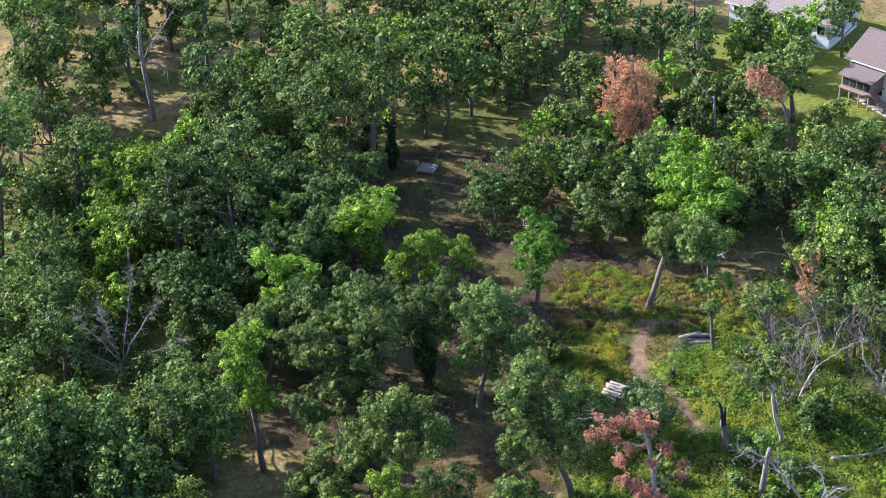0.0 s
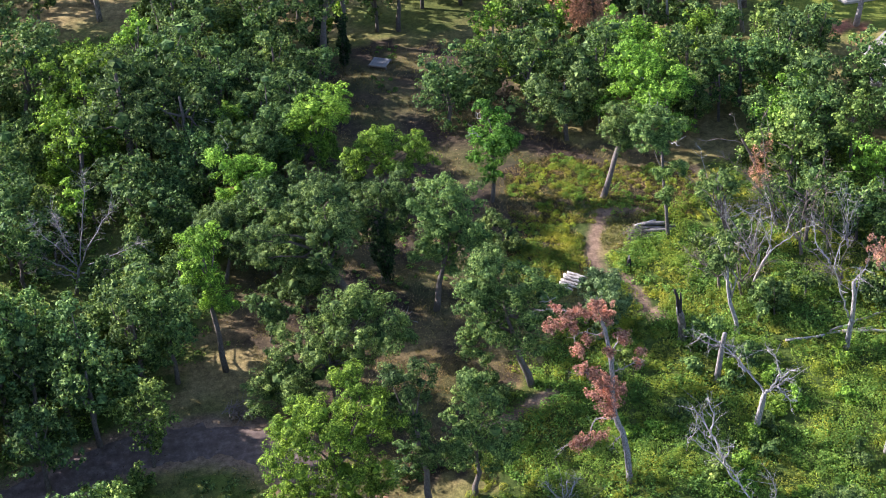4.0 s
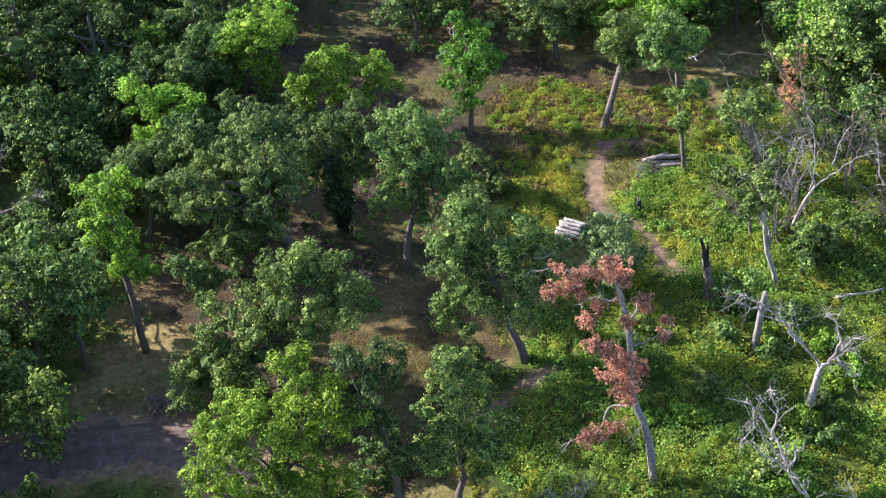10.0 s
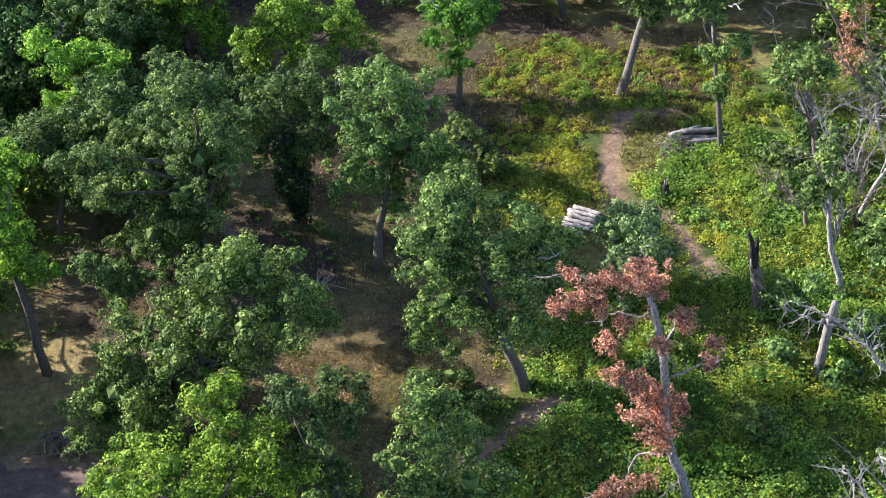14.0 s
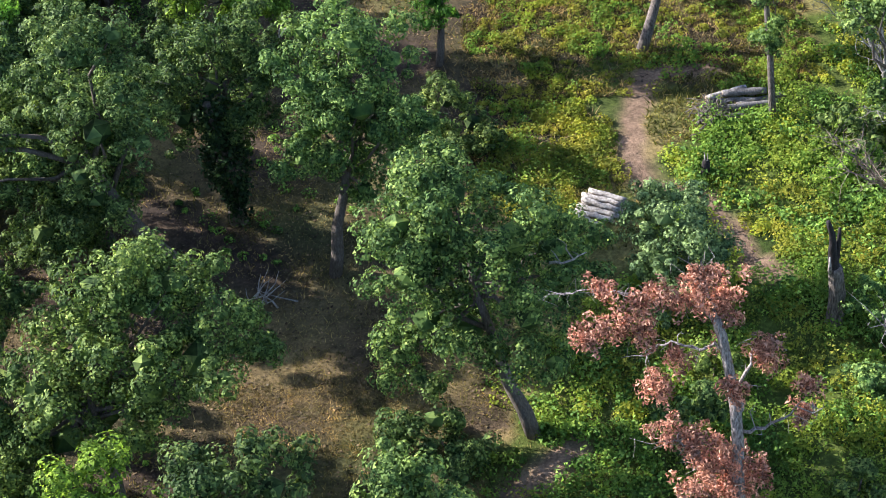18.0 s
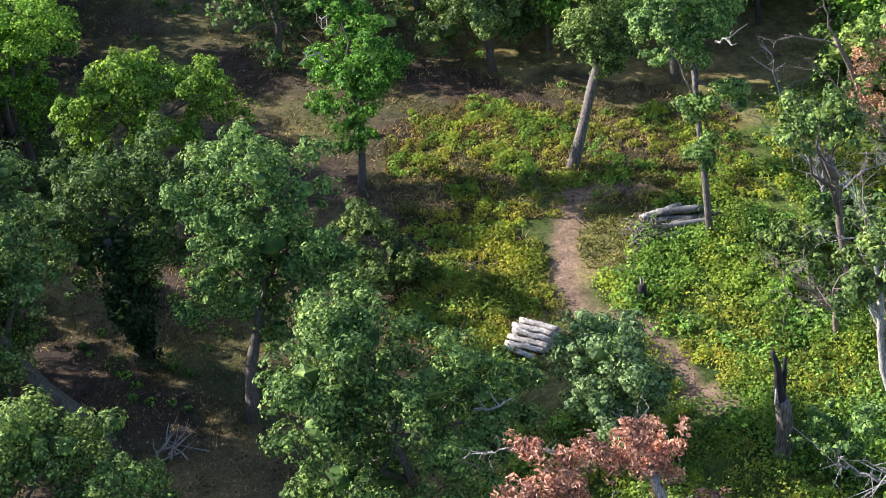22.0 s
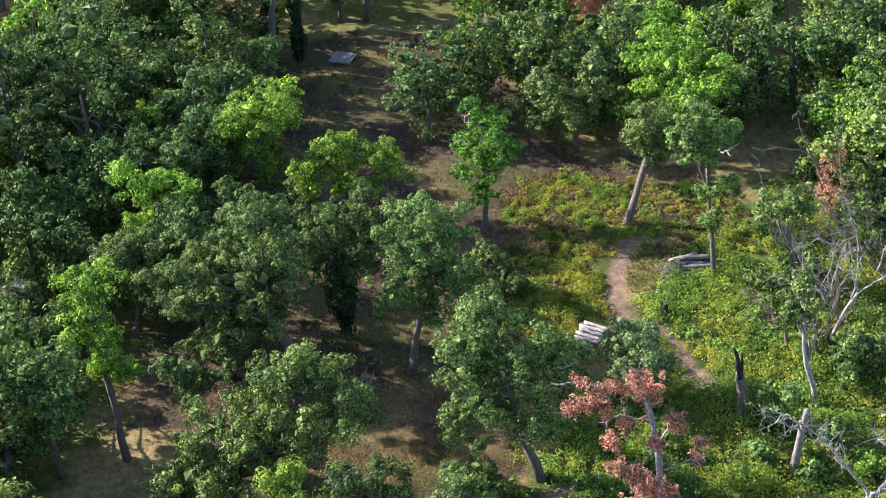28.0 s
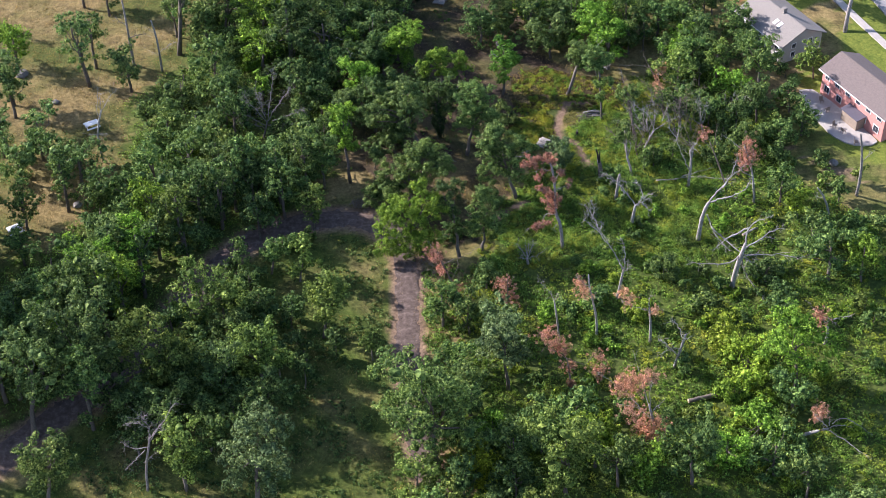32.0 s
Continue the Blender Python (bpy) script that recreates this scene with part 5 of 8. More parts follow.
tree(30.5, 105.24, 8.74, 2.38, 'oak', 206, tall=1.45)
tree(28.53, 102.96, 7.18, 2.51, 'oak', 207, tall=1.45)
tree(35.22, 105.82, 12.15, 3.5, 'grey', 208, tall=1.45)
tree(30.75, 97.02, 7.97, 2.67, 'oak', 211, tall=1.45)
tree(36.25, 97.69, 7.44, 2.28, 'oak', 212, tall=1.45)
tree(33.62, 92.46, 7.88, 2.86, 'olive', 213, tall=1.45)
tree(34.96, 84.99, 8.75, 2.7, 'oak', 214, tall=1.45)
tree(20.42, 91.93, 9.19, 2.57, 'lime', 215, tall=1.45)
tree(23.13, 90.42, 9.2, 2.54, 'lime', 216, tall=1.45)
tree(22.38, 83.5, 8.51, 1.93, 'lime', 217, tall=1.45)
tree(25.65, 85.27, 6, 1.86, 'oak', 218, tall=1.45)
tree(28.04, 117.88, 11.17, 3.01, 'grey', 219, tall=1.45)
tree(33.97, 114.12, 9.68, 2.51, 'grey', 220, tall=1.45)
tree(-25.07, 137.64, 10.99, 3.35, 'oak', 221, tall=1.45)
tree(-28.42, 132.1, 9.64, 2.44, 'oak', 222, tall=1.45)
tree(-40.35, 131.6, 13.4, 3.62, 'oak', 223, tall=1.45)
tree(-45.3, 129.93, 14.01, 3.98, 'oak', 224, tall=1.45)
tree(17.29, 90.72, 8.3, 3.21, 'grey', 225, tall=1.45)
tree(-11.2, 100.3, 4.73, 2.05, 'dark', 226)
tree(-13.26, 98.42, 6.22, 2.7, 'dark', 227)
tree(-17.25, 100, 10.81, 3.39, 'dark', 228, tall=1.45)
tree(-40.19, 106.62, 10.44, 2.8, 'oak', 229, tall=1.45)
tree(39.15, 94.06, 6.6, 1.97, 'oak', 230, tall=1.45)
tree(7.33, 122.97, 11.64, 3.48, 'oak', 231, tall=1.45)
tree(0.13, 125.24, 11.1, 3.13, 'dark', 232, tall=1.45)
# trees whose trunks show down to the ground
tree(-3.97, 105.83, 14.71, 3.3, 'lime', 251, lean=(0.41, 0), tall=1.3)
tree(-32.38, 94.27, 11.3, 2.88, 'grey', 252, lean=(2.1, 0))
tree(-28.89, 118.21, 9.68, 2.62, 'oak', 253, lean=(-3.34, 0))
tree(-39.1, 91.11, 17.28, 3.47, 'oak', 254, lean=(2.02, 0))
tree(-32.47, 93.3, 11.84, 2.72, 'oak', 255, lean=(1.39, 0))
tree(-51.07, 84.38, 14.25, 3.02, 'grey', 256, lean=(-1.11, 0), tall=1.4)
tree(-62.11, 89.47, 9.51, 3.34, 'lime', 257, lean=(-0.17, 0), tall=1.3)
tree(22.43, 58.6, 9.25, 1.58, 'teal', 258, lean=(-1.15, 0), dens=0.6, bark=DEAD, tall=1.3)
tree(23.94, 65.79, 9.16, 1.73, 'teal', 259, lean=(-1.3, 0), dens=0.5)
tree(-39.66, 116.43, 11.44, 4.07, 'oak', 260, lean=(-0.07, 0))
# understorey of the belt
tree(-22.62, 64.59, 3.48, 1.81, 'olive', 261)
tree(-37.59, 67.57, 4.21, 2.6, 'oak', 262)
tree(-34.62, 64.45, 5.26, 2.19, 'lime', 263)
tree(-29.31, 86.88, 2.87, 2.1, 'lime', 264)
tree(-34.93, 97.42, 3.65, 2.16, 'dark', 265)
tree(-29.39, 81.56, 3.04, 1.98, 'dark', 266)
tree(-46.33, 59.26, 2.88, 2.56, 'grey', 267)
tree(-19.34, 80.4, 2.98, 2.43, 'dark', 268)
tree(-18.92, 78.72, 4.25, 1.91, 'grey', 269)
tree(-46.34, 29.6, 5.14, 2.01, 'lime', 270)
tree(-41.88, 74.55, 4.58, 1.89, 'grey', 271)
tree(-23.97, 100.51, 3.04, 2.53, 'lime', 272)
tree(-22.79, 68.26, 4.7, 1.75, 'dark', 273)
tree(-41.08, 41.1, 3.6, 2.54, 'dark', 274)
tree(-32.14, 54.18, 3.39, 2.55, 'oak', 275)
tree(-26.02, 77.75, 5.42, 1.87, 'lime', 278)
tree(-39.58, 43.02, 2.75, 1.73, 'oak', 279)
tree(-30.84, 65.51, 4.32, 2.23, 'grey', 280)
tree(-24.02, 92.86, 4.72, 1.62, 'dark', 281)
tree(-22.41, 97.94, 4.12, 2.51, 'dark', 282)
tree(-45.95, 41.76, 4.24, 1.54, 'oak', 283)
tree(-16.61, 70.32, 4.95, 2.22, 'lime', 284)
tree(-22.42, 104.65, 5.84, 1.56, 'lime', 285, tall=1.5)
tree(-29.87, 91.41, 3.51, 2.45, 'oak', 286)
tree(-23.9, 98.34, 3.17, 2.13, 'oak', 287)
tree(-28.4, 77.94, 4.99, 2.38, 'olive', 288)
tree(-19.63, 99.18, 3.07, 1.53, 'lime', 289)
tree(-40.34, 37.38, 4.52, 2.41, 'olive', 290)
tree(-40.49, 56.76, 4.16, 1.74, 'olive', 291)
tree(-42.49, 63.73, 2.84, 2.33, 'oak', 292)
tree(-31.89, 50.89, 2.82, 2.34, 'grey', 293)
tree(-50.86, 37.14, 2.84, 2.5, 'dark', 294)
tree(-45.07, 51.44, 5.02, 2.18, 'grey', 295)
tree(-23.5, 93.72, 4.56, 1.91, 'dark', 296)
tree(-51.18, 41.5, 4.92, 2.21, 'dark', 297)
tree(-39.72, 78.69, 3.13, 2.34, 'olive', 298)
tree(-20.61, 70.65, 3.72, 2.1, 'dark', 299)
tree(-26.21, 93.68, 5.27, 1.64, 'dark', 300, tall=1.5)
tree(-43.18, 51.92, 4.69, 2, 'olive', 301)
tree(-51.21, 29.19, 4.06, 1.64, 'dark', 302)
tree(-50.73, 35.71, 5.44, 2.54, 'lime', 304)
tree(-21.26, 88.45, 4.65, 2.43, 'dark', 305)
tree(-15.46, 73.33, 4.93, 1.81, 'olive', 306)
# far wood
tree(20.06, 154.73, 11.22, 4.12, 'oak', 307)
tree(21.7, 134.84, 11.35, 2.93, 'dark', 308, tall=1.5)
tree(7.72, 158.32, 8.33, 3.76, 'grey', 309)
tree(6.31, 156.25, 8.42, 3.5, 'oak', 310)
tree(11.63, 146.51, 8.37, 3.55, 'dark', 311)
tree(-9.87, 164.24, 8.99, 3.33, 'oak', 312)
tree(17.52, 154.97, 10.77, 3.89, 'oak', 313)
tree(13.96, 151.43, 10.03, 3.49, 'dark', 314)
tree(0.03, 156.97, 9.9, 3.35, 'oak', 315)
tree(5.34, 135, 12.13, 3.21, 'grey', 316, tall=1.5)
tree(2.56, 155.28, 8.17, 3.22, 'grey', 317)
tree(9.09, 146.89, 11.32, 3.68, 'grey', 318)
tree(9.29, 139.47, 8.92, 3.07, 'oak', 319)
tree(24.14, 143.43, 11.43, 2.72, 'dark', 320, tall=1.5)
tree(23.26, 133.64, 10.47, 2.92, 'grey', 321, tall=1.5)
tree(3.86, 158.25, 10.29, 3.2, 'dark', 322, tall=1.5)
tree(7.43, 127.61, 9.58, 3.73, 'grey', 323)
tree(-16.72, 156.35, 12.09, 3.31, 'grey', 324, tall=1.5)
tree(-16.44, 153.65, 9.23, 3.63, 'dark', 325)
tree(11.93, 130.68, 10.38, 3.44, 'dark', 326)
tree(11.63, 127.7, 12.81, 3.06, 'grey', 327, tall=1.5)
tree(15.51, 127.29, 8.68, 3.11, 'dark', 328)
tree(18.41, 143.12, 12.62, 3.65, 'oak', 329, tall=1.5)
tree(18.38, 157.3, 9.72, 3.01, 'oak', 330, tall=1.5)
tree(-12.52, 140.59, 11.2, 2.82, 'grey', 331, tall=1.5)
tree(-10.94, 132.04, 12.81, 2.64, 'oak', 332, tall=1.5)
# far wood behind the lawn
tree(23.71, 91.72, 4.71, 2.95, 'lime', 333)
tree(28.44, 97.7, 5.38, 2.98, 'oak', 334)
tree(14.86, 110.4, 7.52, 2.8, 'grey', 335)
tree(29.82, 102.46, 6.97, 2.26, 'oak', 336)
tree(20.07, 100.31, 3.58, 2.87, 'grey', 337)
tree(22.61, 108.62, 6.9, 2.4, 'lime', 338)
tree(18.36, 109.78, 6.56, 3.02, 'oak', 339)
tree(38.03, 94.31, 6.66, 2.16, 'grey', 340)
tree(34.33, 90.61, 5.82, 2.04, 'lime', 341)
tree(35.27, 89.79, 4.73, 2.92, 'lime', 342)
tree(28.17, 95.4, 6.33, 2.55, 'lime', 343)
tree(18.65, 95.22, 3.85, 2.26, 'lime', 347)
tree(24.19, 107.47, 3.8, 2.71, 'grey', 349)
tree(24.05, 98.84, 7.86, 2.38, 'grey', 351, tall=1.5)
tree(12.51, 101.66, 7.79, 2.7, 'oak', 352)
tree(27.07, 106.18, 6.15, 2.96, 'olive', 353)
tree(15.97, 102.02, 5.71, 2.2, 'lime', 354)
tree(28.5, 107.77, 4.11, 2.65, 'olive', 355)
tree(22.07, 94.35, 5.18, 2.65, 'lime', 356)
# far understorey
tree(14.38, 144.35, 2.27, 2.38, 'olive', 357)
tree(-14.52, 125.77, 2.43, 2.42, 'grey', 358)
tree(-16.05, 121.07, 3.22, 2.03, 'olive', 359)
tree(20.38, 129.45, 3.95, 1.42, 'olive', 360)
tree(2.98, 150.51, 3.27, 1.6, 'dark', 361)
tree(-8.83, 118.6, 3.16, 1.83, 'oak', 362)
tree(9.45, 127.65, 2.08, 1.8, 'grey', 363)
tree(17.75, 135.2, 4.22, 2.5, 'grey', 364)
tree(-4.19, 154.96, 2.63, 1.57, 'grey', 365)
tree(-12.32, 153.54, 3.19, 1.56, 'dark', 366)
tree(28.5, 152.55, 2.32, 2.49, 'grey', 367)
tree(-14.94, 130.69, 4.34, 1.44, 'oak', 368)
tree(25.81, 147.5, 2.17, 2.08, 'grey', 369)
tree(8.32, 155.03, 3.7, 2.6, 'dark', 370)
tree(-11.78, 159.57, 3.03, 2.34, 'olive', 371)
tree(3.74, 137.69, 2.97, 1.92, 'grey', 372)
tree(17.7, 144.67, 3.68, 2.36, 'olive', 373)
tree(-7.98, 127.47, 2.76, 2.31, 'oak', 374)
tree(11.89, 121.99, 2.27, 2.24, 'oak', 375)
tree(-4.89, 148.96, 2.09, 1.89, 'grey', 376)
tree(9.01, 126, 2.87, 2.13, 'grey', 377)
tree(-15.57, 168.99, 2.51, 1.7, 'olive', 378)
tree(-17.43, 142.07, 3.5, 2.24, 'dark', 379)
tree(-17.78, 143.8, 2.19, 1.64, 'dark', 380)
tree(-18, 166.42, 3.09, 1.65, 'olive', 381)
tree(-19.05, 125.5, 4.4, 2.48, 'olive', 382)
tree(-13.29, 148.79, 2.25, 1.59, 'olive', 383)
tree(-15.25, 158.56, 3.69, 2.06, 'grey', 384)
tree(-6.67, 145.82, 4.38, 2.38, 'grey', 385)
tree(-13.15, 152.39, 4.03, 2.34, 'olive', 386)
# trees by the meadow
tree(-25.62, 130.47, 9.25, 2.81, 'grey', 387, tall=1.5)
tree(-32.2, 139.59, 11.48, 3.28, 'oak', 388, tall=1.5)
tree(-22.49, 139.72, 8.39, 2.26, 'grey', 389, tall=1.5)
tree(-26.99, 150.64, 10.92, 2.89, 'oak', 391, tall=1.5)
tree(-44.35, 153.97, 8.23, 2.5, 'oak', 392, tall=1.5)
tree(-46.37, 139.69, 9.18, 2.99, 'oak', 393)
tree(-41.6, 136.2, 11.44, 2.55, 'oak', 394, tall=1.5)
tree(-31.88, 124.22, 10.41, 3.31, 'grey', 395)
tree(-28.14, 143.17, 9.52, 2.62, 'oak', 396, tall=1.5)
tree(-36.02, 102.66, 10.68, 3.35, 'grey', 397)
tree(-24.63, 167.31, 8.71, 3.36, 'oak', 398)
tree(-54.03, 173, 11.51, 2.95, 'grey', 399, tall=1.5)
tree(-57.22, 166.82, 11.69, 2.37, 'grey', 400, tall=1.5)
tree(-34.25, 120.16, 9.6, 2.76, 'oak', 401, tall=1.5)
tree(-52.16, 159.29, 9.24, 3.27, 'oak', 402)
tree(-25.14, 155.11, 8.38, 2.36, 'oak', 403, tall=1.5)
tree(-35.75, 132.82, 11.46, 2.67, 'oak', 404, tall=1.5)
tree(-31.88, 132.4, 9.66, 3.14, 'oak', 406)
tree(-23.34, 122.6, 10.78, 2.69, 'grey', 407, tall=1.5)
tree(-49.66, 148.67, 11.29, 3.32, 'oak', 408, tall=1.5)
tree(-48.62, 145.71, 8.02, 2.65, 'oak', 409)
tree(-57.62, 173.08, 10.61, 2.55, 'oak', 410, tall=1.5)
# scrub beyond the slope
tree(47.35, 51.22, 4.53, 1.28, 'teal', 411, tall=1.5)
tree(46.61, 58.74, 2.58, 1.71, 'oak', 412)
tree(46.45, 77.89, 2.35, 1.79, 'oak', 413)
tree(29.49, 78.67, 3.71, 2.09, 'oak', 414)
tree(35.46, 65.41, 3.83, 2.13, 'oak', 415)
tree(43.03, 79.28, 4.04, 1.67, 'olive', 417)
tree(47.56, 40.73, 4.71, 2.08, 'oak', 418)
tree(47.95, 45.2, 3.44, 1.69, 'oak', 419)
tree(35.34, 81.19, 2.42, 1.41, 'oak', 420)
tree(46.02, 44.07, 3.2, 2.2, 'oak', 421)
tree(50.86, 54.73, 3.05, 1.33, 'olive', 422)
tree(50.96, 46.36, 2.22, 2.09, 'oak', 423)
tree(44.56, 72.08, 2.31, 1.29, 'olive', 424)
tree(41.28, 71.4, 4.64, 1.94, 'oak', 426)
tree(41.49, 58.47, 3.89, 2.16, 'teal', 428)
tree(42.05, 66.63, 3.36, 1.43, 'olive', 432)
tree(46.49, 54.74, 2.43, 1.74, 'olive', 433)
tree(33.8, 70.39, 3.19, 1.52, 'olive', 434)
tree(39.75, 62.56, 4.01, 1.84, 'teal', 435)
# near scrub
tree(9.61, 18.18, 1.63, 1.69, 'bright', 437)
tree(16.21, 10.92, 2.55, 1.21, 'teal', 438)
tree(4.6, 16.44, 1.97, 1.74, 'lime', 439)
tree(20.04, 15.65, 2.9, 1.77, 'teal', 440)
tree(5.39, 15.76, 2.89, 1.99, 'lime', 441)
tree(13.62, 18.42, 1.54, 1.73, 'bright', 442)
tree(31.82, 20.2, 1.82, 1.46, 'bright', 443)
tree(21.51, 14.26, 2.86, 1.84, 'bright', 444)
tree(45.16, 29.91, 2.6, 1.27, 'teal', 445)
tree(24.18, 16.94, 2.06, 1.24, 'teal', 446)
tree(22.92, 17.73, 2.22, 1.87, 'olive', 447)
tree(9.5, 21.33, 1.66, 1.45, 'bright', 448)
tree(20.44, 17.34, 2.36, 1.28, 'olive', 449)
tree(15.25, 14.12, 3.1, 1.22, 'lime', 450)
tree(46.17, 30.26, 2.6, 1.49, 'teal', 451)
tree(15.94, 18.73, 3.07, 1.58, 'oak', 452)
tree(10.31, 10.85, 1.83, 1.32, 'olive', 453)
tree(33.08, 16.36, 2.16, 1.5, 'teal', 454)
tree(12.38, 20.58, 2.65, 1.68, 'lime', 455)
tree(13.97, 15.48, 2.78, 1.99, 'bright', 456)
tree(44.14, 23.58, 2.09, 1.42, 'teal', 457)
tree(2.23, 17.66, 2.85, 1.7, 'bright', 458)
tree(20.97, 13.07, 3.14, 1.52, 'oak', 459)
tree(19.16, 16.52, 2.12, 1.84, 'bright', 460)
tree(38.42, 22, 2.25, 1.34, 'bright', 461)
tree(41.11, 20.85, 2.93, 1.52, 'olive', 462)
tree(45.71, 32.54, 3.14, 1.76, 'olive', 464)
tree(32.02, 15.19, 2.13, 1.1, 'olive', 465)
tree(14.29, 16.56, 2.73, 1.11, 'teal', 466)
tree(26.22, 13.96, 2.99, 1.78, 'bright', 467)
tree(17.42, 16.76, 1.6, 1.47, 'olive', 468)
tree(23.2, 13.31, 2.85, 1.56, 'olive', 469)
tree(4.71, 18.46, 1.53, 1.69, 'olive', 470)
tree(25.24, 17.09, 2.61, 1.58, 'teal', 471)
tree(27.1, 15.24, 2.24, 1.57, 'bright', 472)
tree(24.21, 14.61, 1.95, 1.43, 'olive', 473)
tree(42.99, 32.39, 1.82, 1.48, 'bright', 474)
tree(17.14, 12.53, 2.62, 1.8, 'olive', 475)
tree(31.93, 8.66, 1.89, 1.56, 'bright', 476)
tree(-0.02, 15.15, 1.99, 1.99, 'teal', 477)
tree(30.66, 12.17, 2.93, 1.28, 'lime', 478)
tree(33.35, 12.39, 3, 1.28, 'oak', 479)
tree(39.94, 14.79, 1.66, 1.63, 'bright', 480)
# saplings on the slope
tree(22.25, 41.93, 1.94, 0.98, 'lime', 481)
tree(21.77, 40.88, 1.49, 0.8, 'oak', 482)
tree(13.84, 32.86, 1.3, 1.17, 'lime', 483)
tree(14.55, 31.82, 1.45, 1, 'lime', 484)
tree(36.85, 39.84, 1.54, 0.95, 'oak', 485)
tree(25.99, 33.44, 2.12, 0.95, 'lime', 486)
tree(1.99, 35.42, 1.24, 0.71, 'oak', 487)
tree(30.04, 37.3, 2.01, 1.18, 'oak', 488)
tree(29.1, 31.47, 1.68, 0.88, 'lime', 489)
tree(15.78, 29.96, 1.05, 0.91, 'oak', 490)
tree(24.59, 50.99, 1.37, 0.93, 'lime', 491)
tree(13.7, 29.09, 2.09, 1.23, 'lime', 492)
tree(16.51, 50.97, 1.59, 0.87, 'oak', 493)
tree(25.54, 61.62, 1.36, 1.19, 'oak', 494)
tree(23.18, 30.71, 1.1, 0.96, 'olive', 495)
tree(13.71, 56.85, 2.07, 1.14, 'olive', 496)
tree(15.39, 41.23, 2, 0.91, 'lime', 497)
tree(33.94, 41.47, 2.08, 0.93, 'oak', 498)
tree(32.61, 48.71, 1.4, 1.02, 'lime', 499)
tree(23.59, 26.98, 1.98, 0.96, 'olive', 501)
tree(35.8, 44.41, 1.06, 1.19, 'olive', 502)
tree(12.8, 54.85, 2.05, 0.91, 'oak', 503)
tree(11.21, 35.68, 1.13, 1.16, 'oak', 504)
tree(19.28, 45.68, 1.34, 0.92, 'lime', 505)
tree(21.05, 46.88, 1.51, 1.03, 'oak', 506)
tree(23.08, 50.71, 1.1, 1.28, 'lime', 507)
tree(11.78, 53.81, 1.98, 1.08, 'oak', 508)
tree(23.43, 53.07, 2.1, 1.08, 'lime', 509)
tree(17.68, 45.83, 1.67, 1.24, 'olive', 510)
tree(35.8, 52.83, 2.11, 0.74, 'lime', 511)
tree(20.79, 53.44, 1.36, 0.98, 'oak', 512)
tree(13.67, 42.31, 2.02, 0.86, 'oak', 513)
tree(11.75, 34.48, 1.66, 1.09, 'oak', 514)
# nearest trees
tree(34.73, 3.35, 5, 2.96, 'grey', 516)
tree(18.61, 3.52, 5.28, 3, 'grey', 518)
tree(-3.48, 5.63, 5.84, 2.38, 'olive', 519)
tree(-6.39, 8.75, 6.45, 3.18, 'olive', 520)
tree(33.02, 6.36, 6.9, 2.48, 'oak', 521)
tree(37.44, 2.37, 5.4, 2.77, 'grey', 523)
tree(-1.7, 8.73, 6.38, 2.54, 'dark', 526)
tree(-5.52, 4.63, 6.8, 2.32, 'oak', 528)
tree(1.8, 5.56, 5.2, 2.38, 'grey', 530)
tree(6.17, 4.02, 6.6, 2.32, 'olive', 533)
tree(3.55, 7.61, 6.09, 2.94, 'dark', 538)
# wood around the platform
tree(4.35, 122.6, 8.52, 2.26, 'oak', 541, tall=1.5)
tree(-3.08, 127.76, 9.75, 2.72, 'grey', 542, tall=1.5)
tree(5.29, 123.29, 9.44, 2.39, 'oak', 543, tall=1.5)
tree(7.49, 129.87, 9.07, 2.12, 'grey', 544, tall=1.5)
tree(-8.46, 120.18, 8.51, 2.76, 'grey', 545)
tree(-0.52, 124.04, 6.84, 2.09, 'oak', 546, tall=1.5)
tree(2.81, 137.24, 9.68, 2.36, 'oak', 547, tall=1.5)
tree(-4.89, 142.58, 9.72, 2.15, 'grey', 548, tall=1.5)
tree(0.66, 128.67, 7.78, 2.87, 'oak', 549)
tree(-8.05, 137.19, 7.46, 2.18, 'grey', 550, tall=1.5)
tree(-7.2, 130.81, 7.48, 2.24, 'oak', 551, tall=1.5)
tree(-4.24, 137.26, 6.58, 2.48, 'oak', 552)
tree(-4.96, 141.51, 9.98, 2.85, 'grey', 553, tall=1.5)
tree(5.93, 126.87, 7.1, 2.48, 'oak', 554)
tree(0.08, 119.63, 8.4, 2.7, 'oak', 555)
tree(-3.6, 120.35, 7.54, 2.05, 'dark', 556, tall=1.5)
# trees before the pale houses
tree(35.33, 122.35, 6.02, 2.53, 'grey', 557)
tree(37.5, 118.44, 6.66, 2.47, 'lime', 558)
tree(39.93, 119.39, 6.82, 2.74, 'lime', 560)
tree(33.16, 117.73, 6.33, 1.99, 'grey', 561)
tree(32.59, 116.13, 6.57, 2.65, 'lime', 562)
tree(44.04, 119.44, 8.11, 2.79, 'oak', 563)
# thicket on the slope
tree(25.04, 67.44, 2.75, 1.4, 'oak', 564)
tree(19.97, 57.39, 2.79, 1.33, 'oak', 565)
tree(22.27, 68.39, 1.57, 1.25, 'teal', 566)
tree(24.14, 59.68, 3.13, 1.38, 'teal', 567)
tree(22.98, 65.78, 1.48, 1.06, 'teal', 568)
tree(25.38, 68.59, 1.87, 0.96, 'oak', 570)
tree(24.71, 62.41, 1.65, 1.43, 'oak', 571)
tree(21.92, 66.02, 1.67, 1.33, 'lime', 573)
tree(22.28, 66.71, 2.8, 1.48, 'oak', 574)
tree(24.62, 68.98, 2.59, 1.55, 'teal', 575)
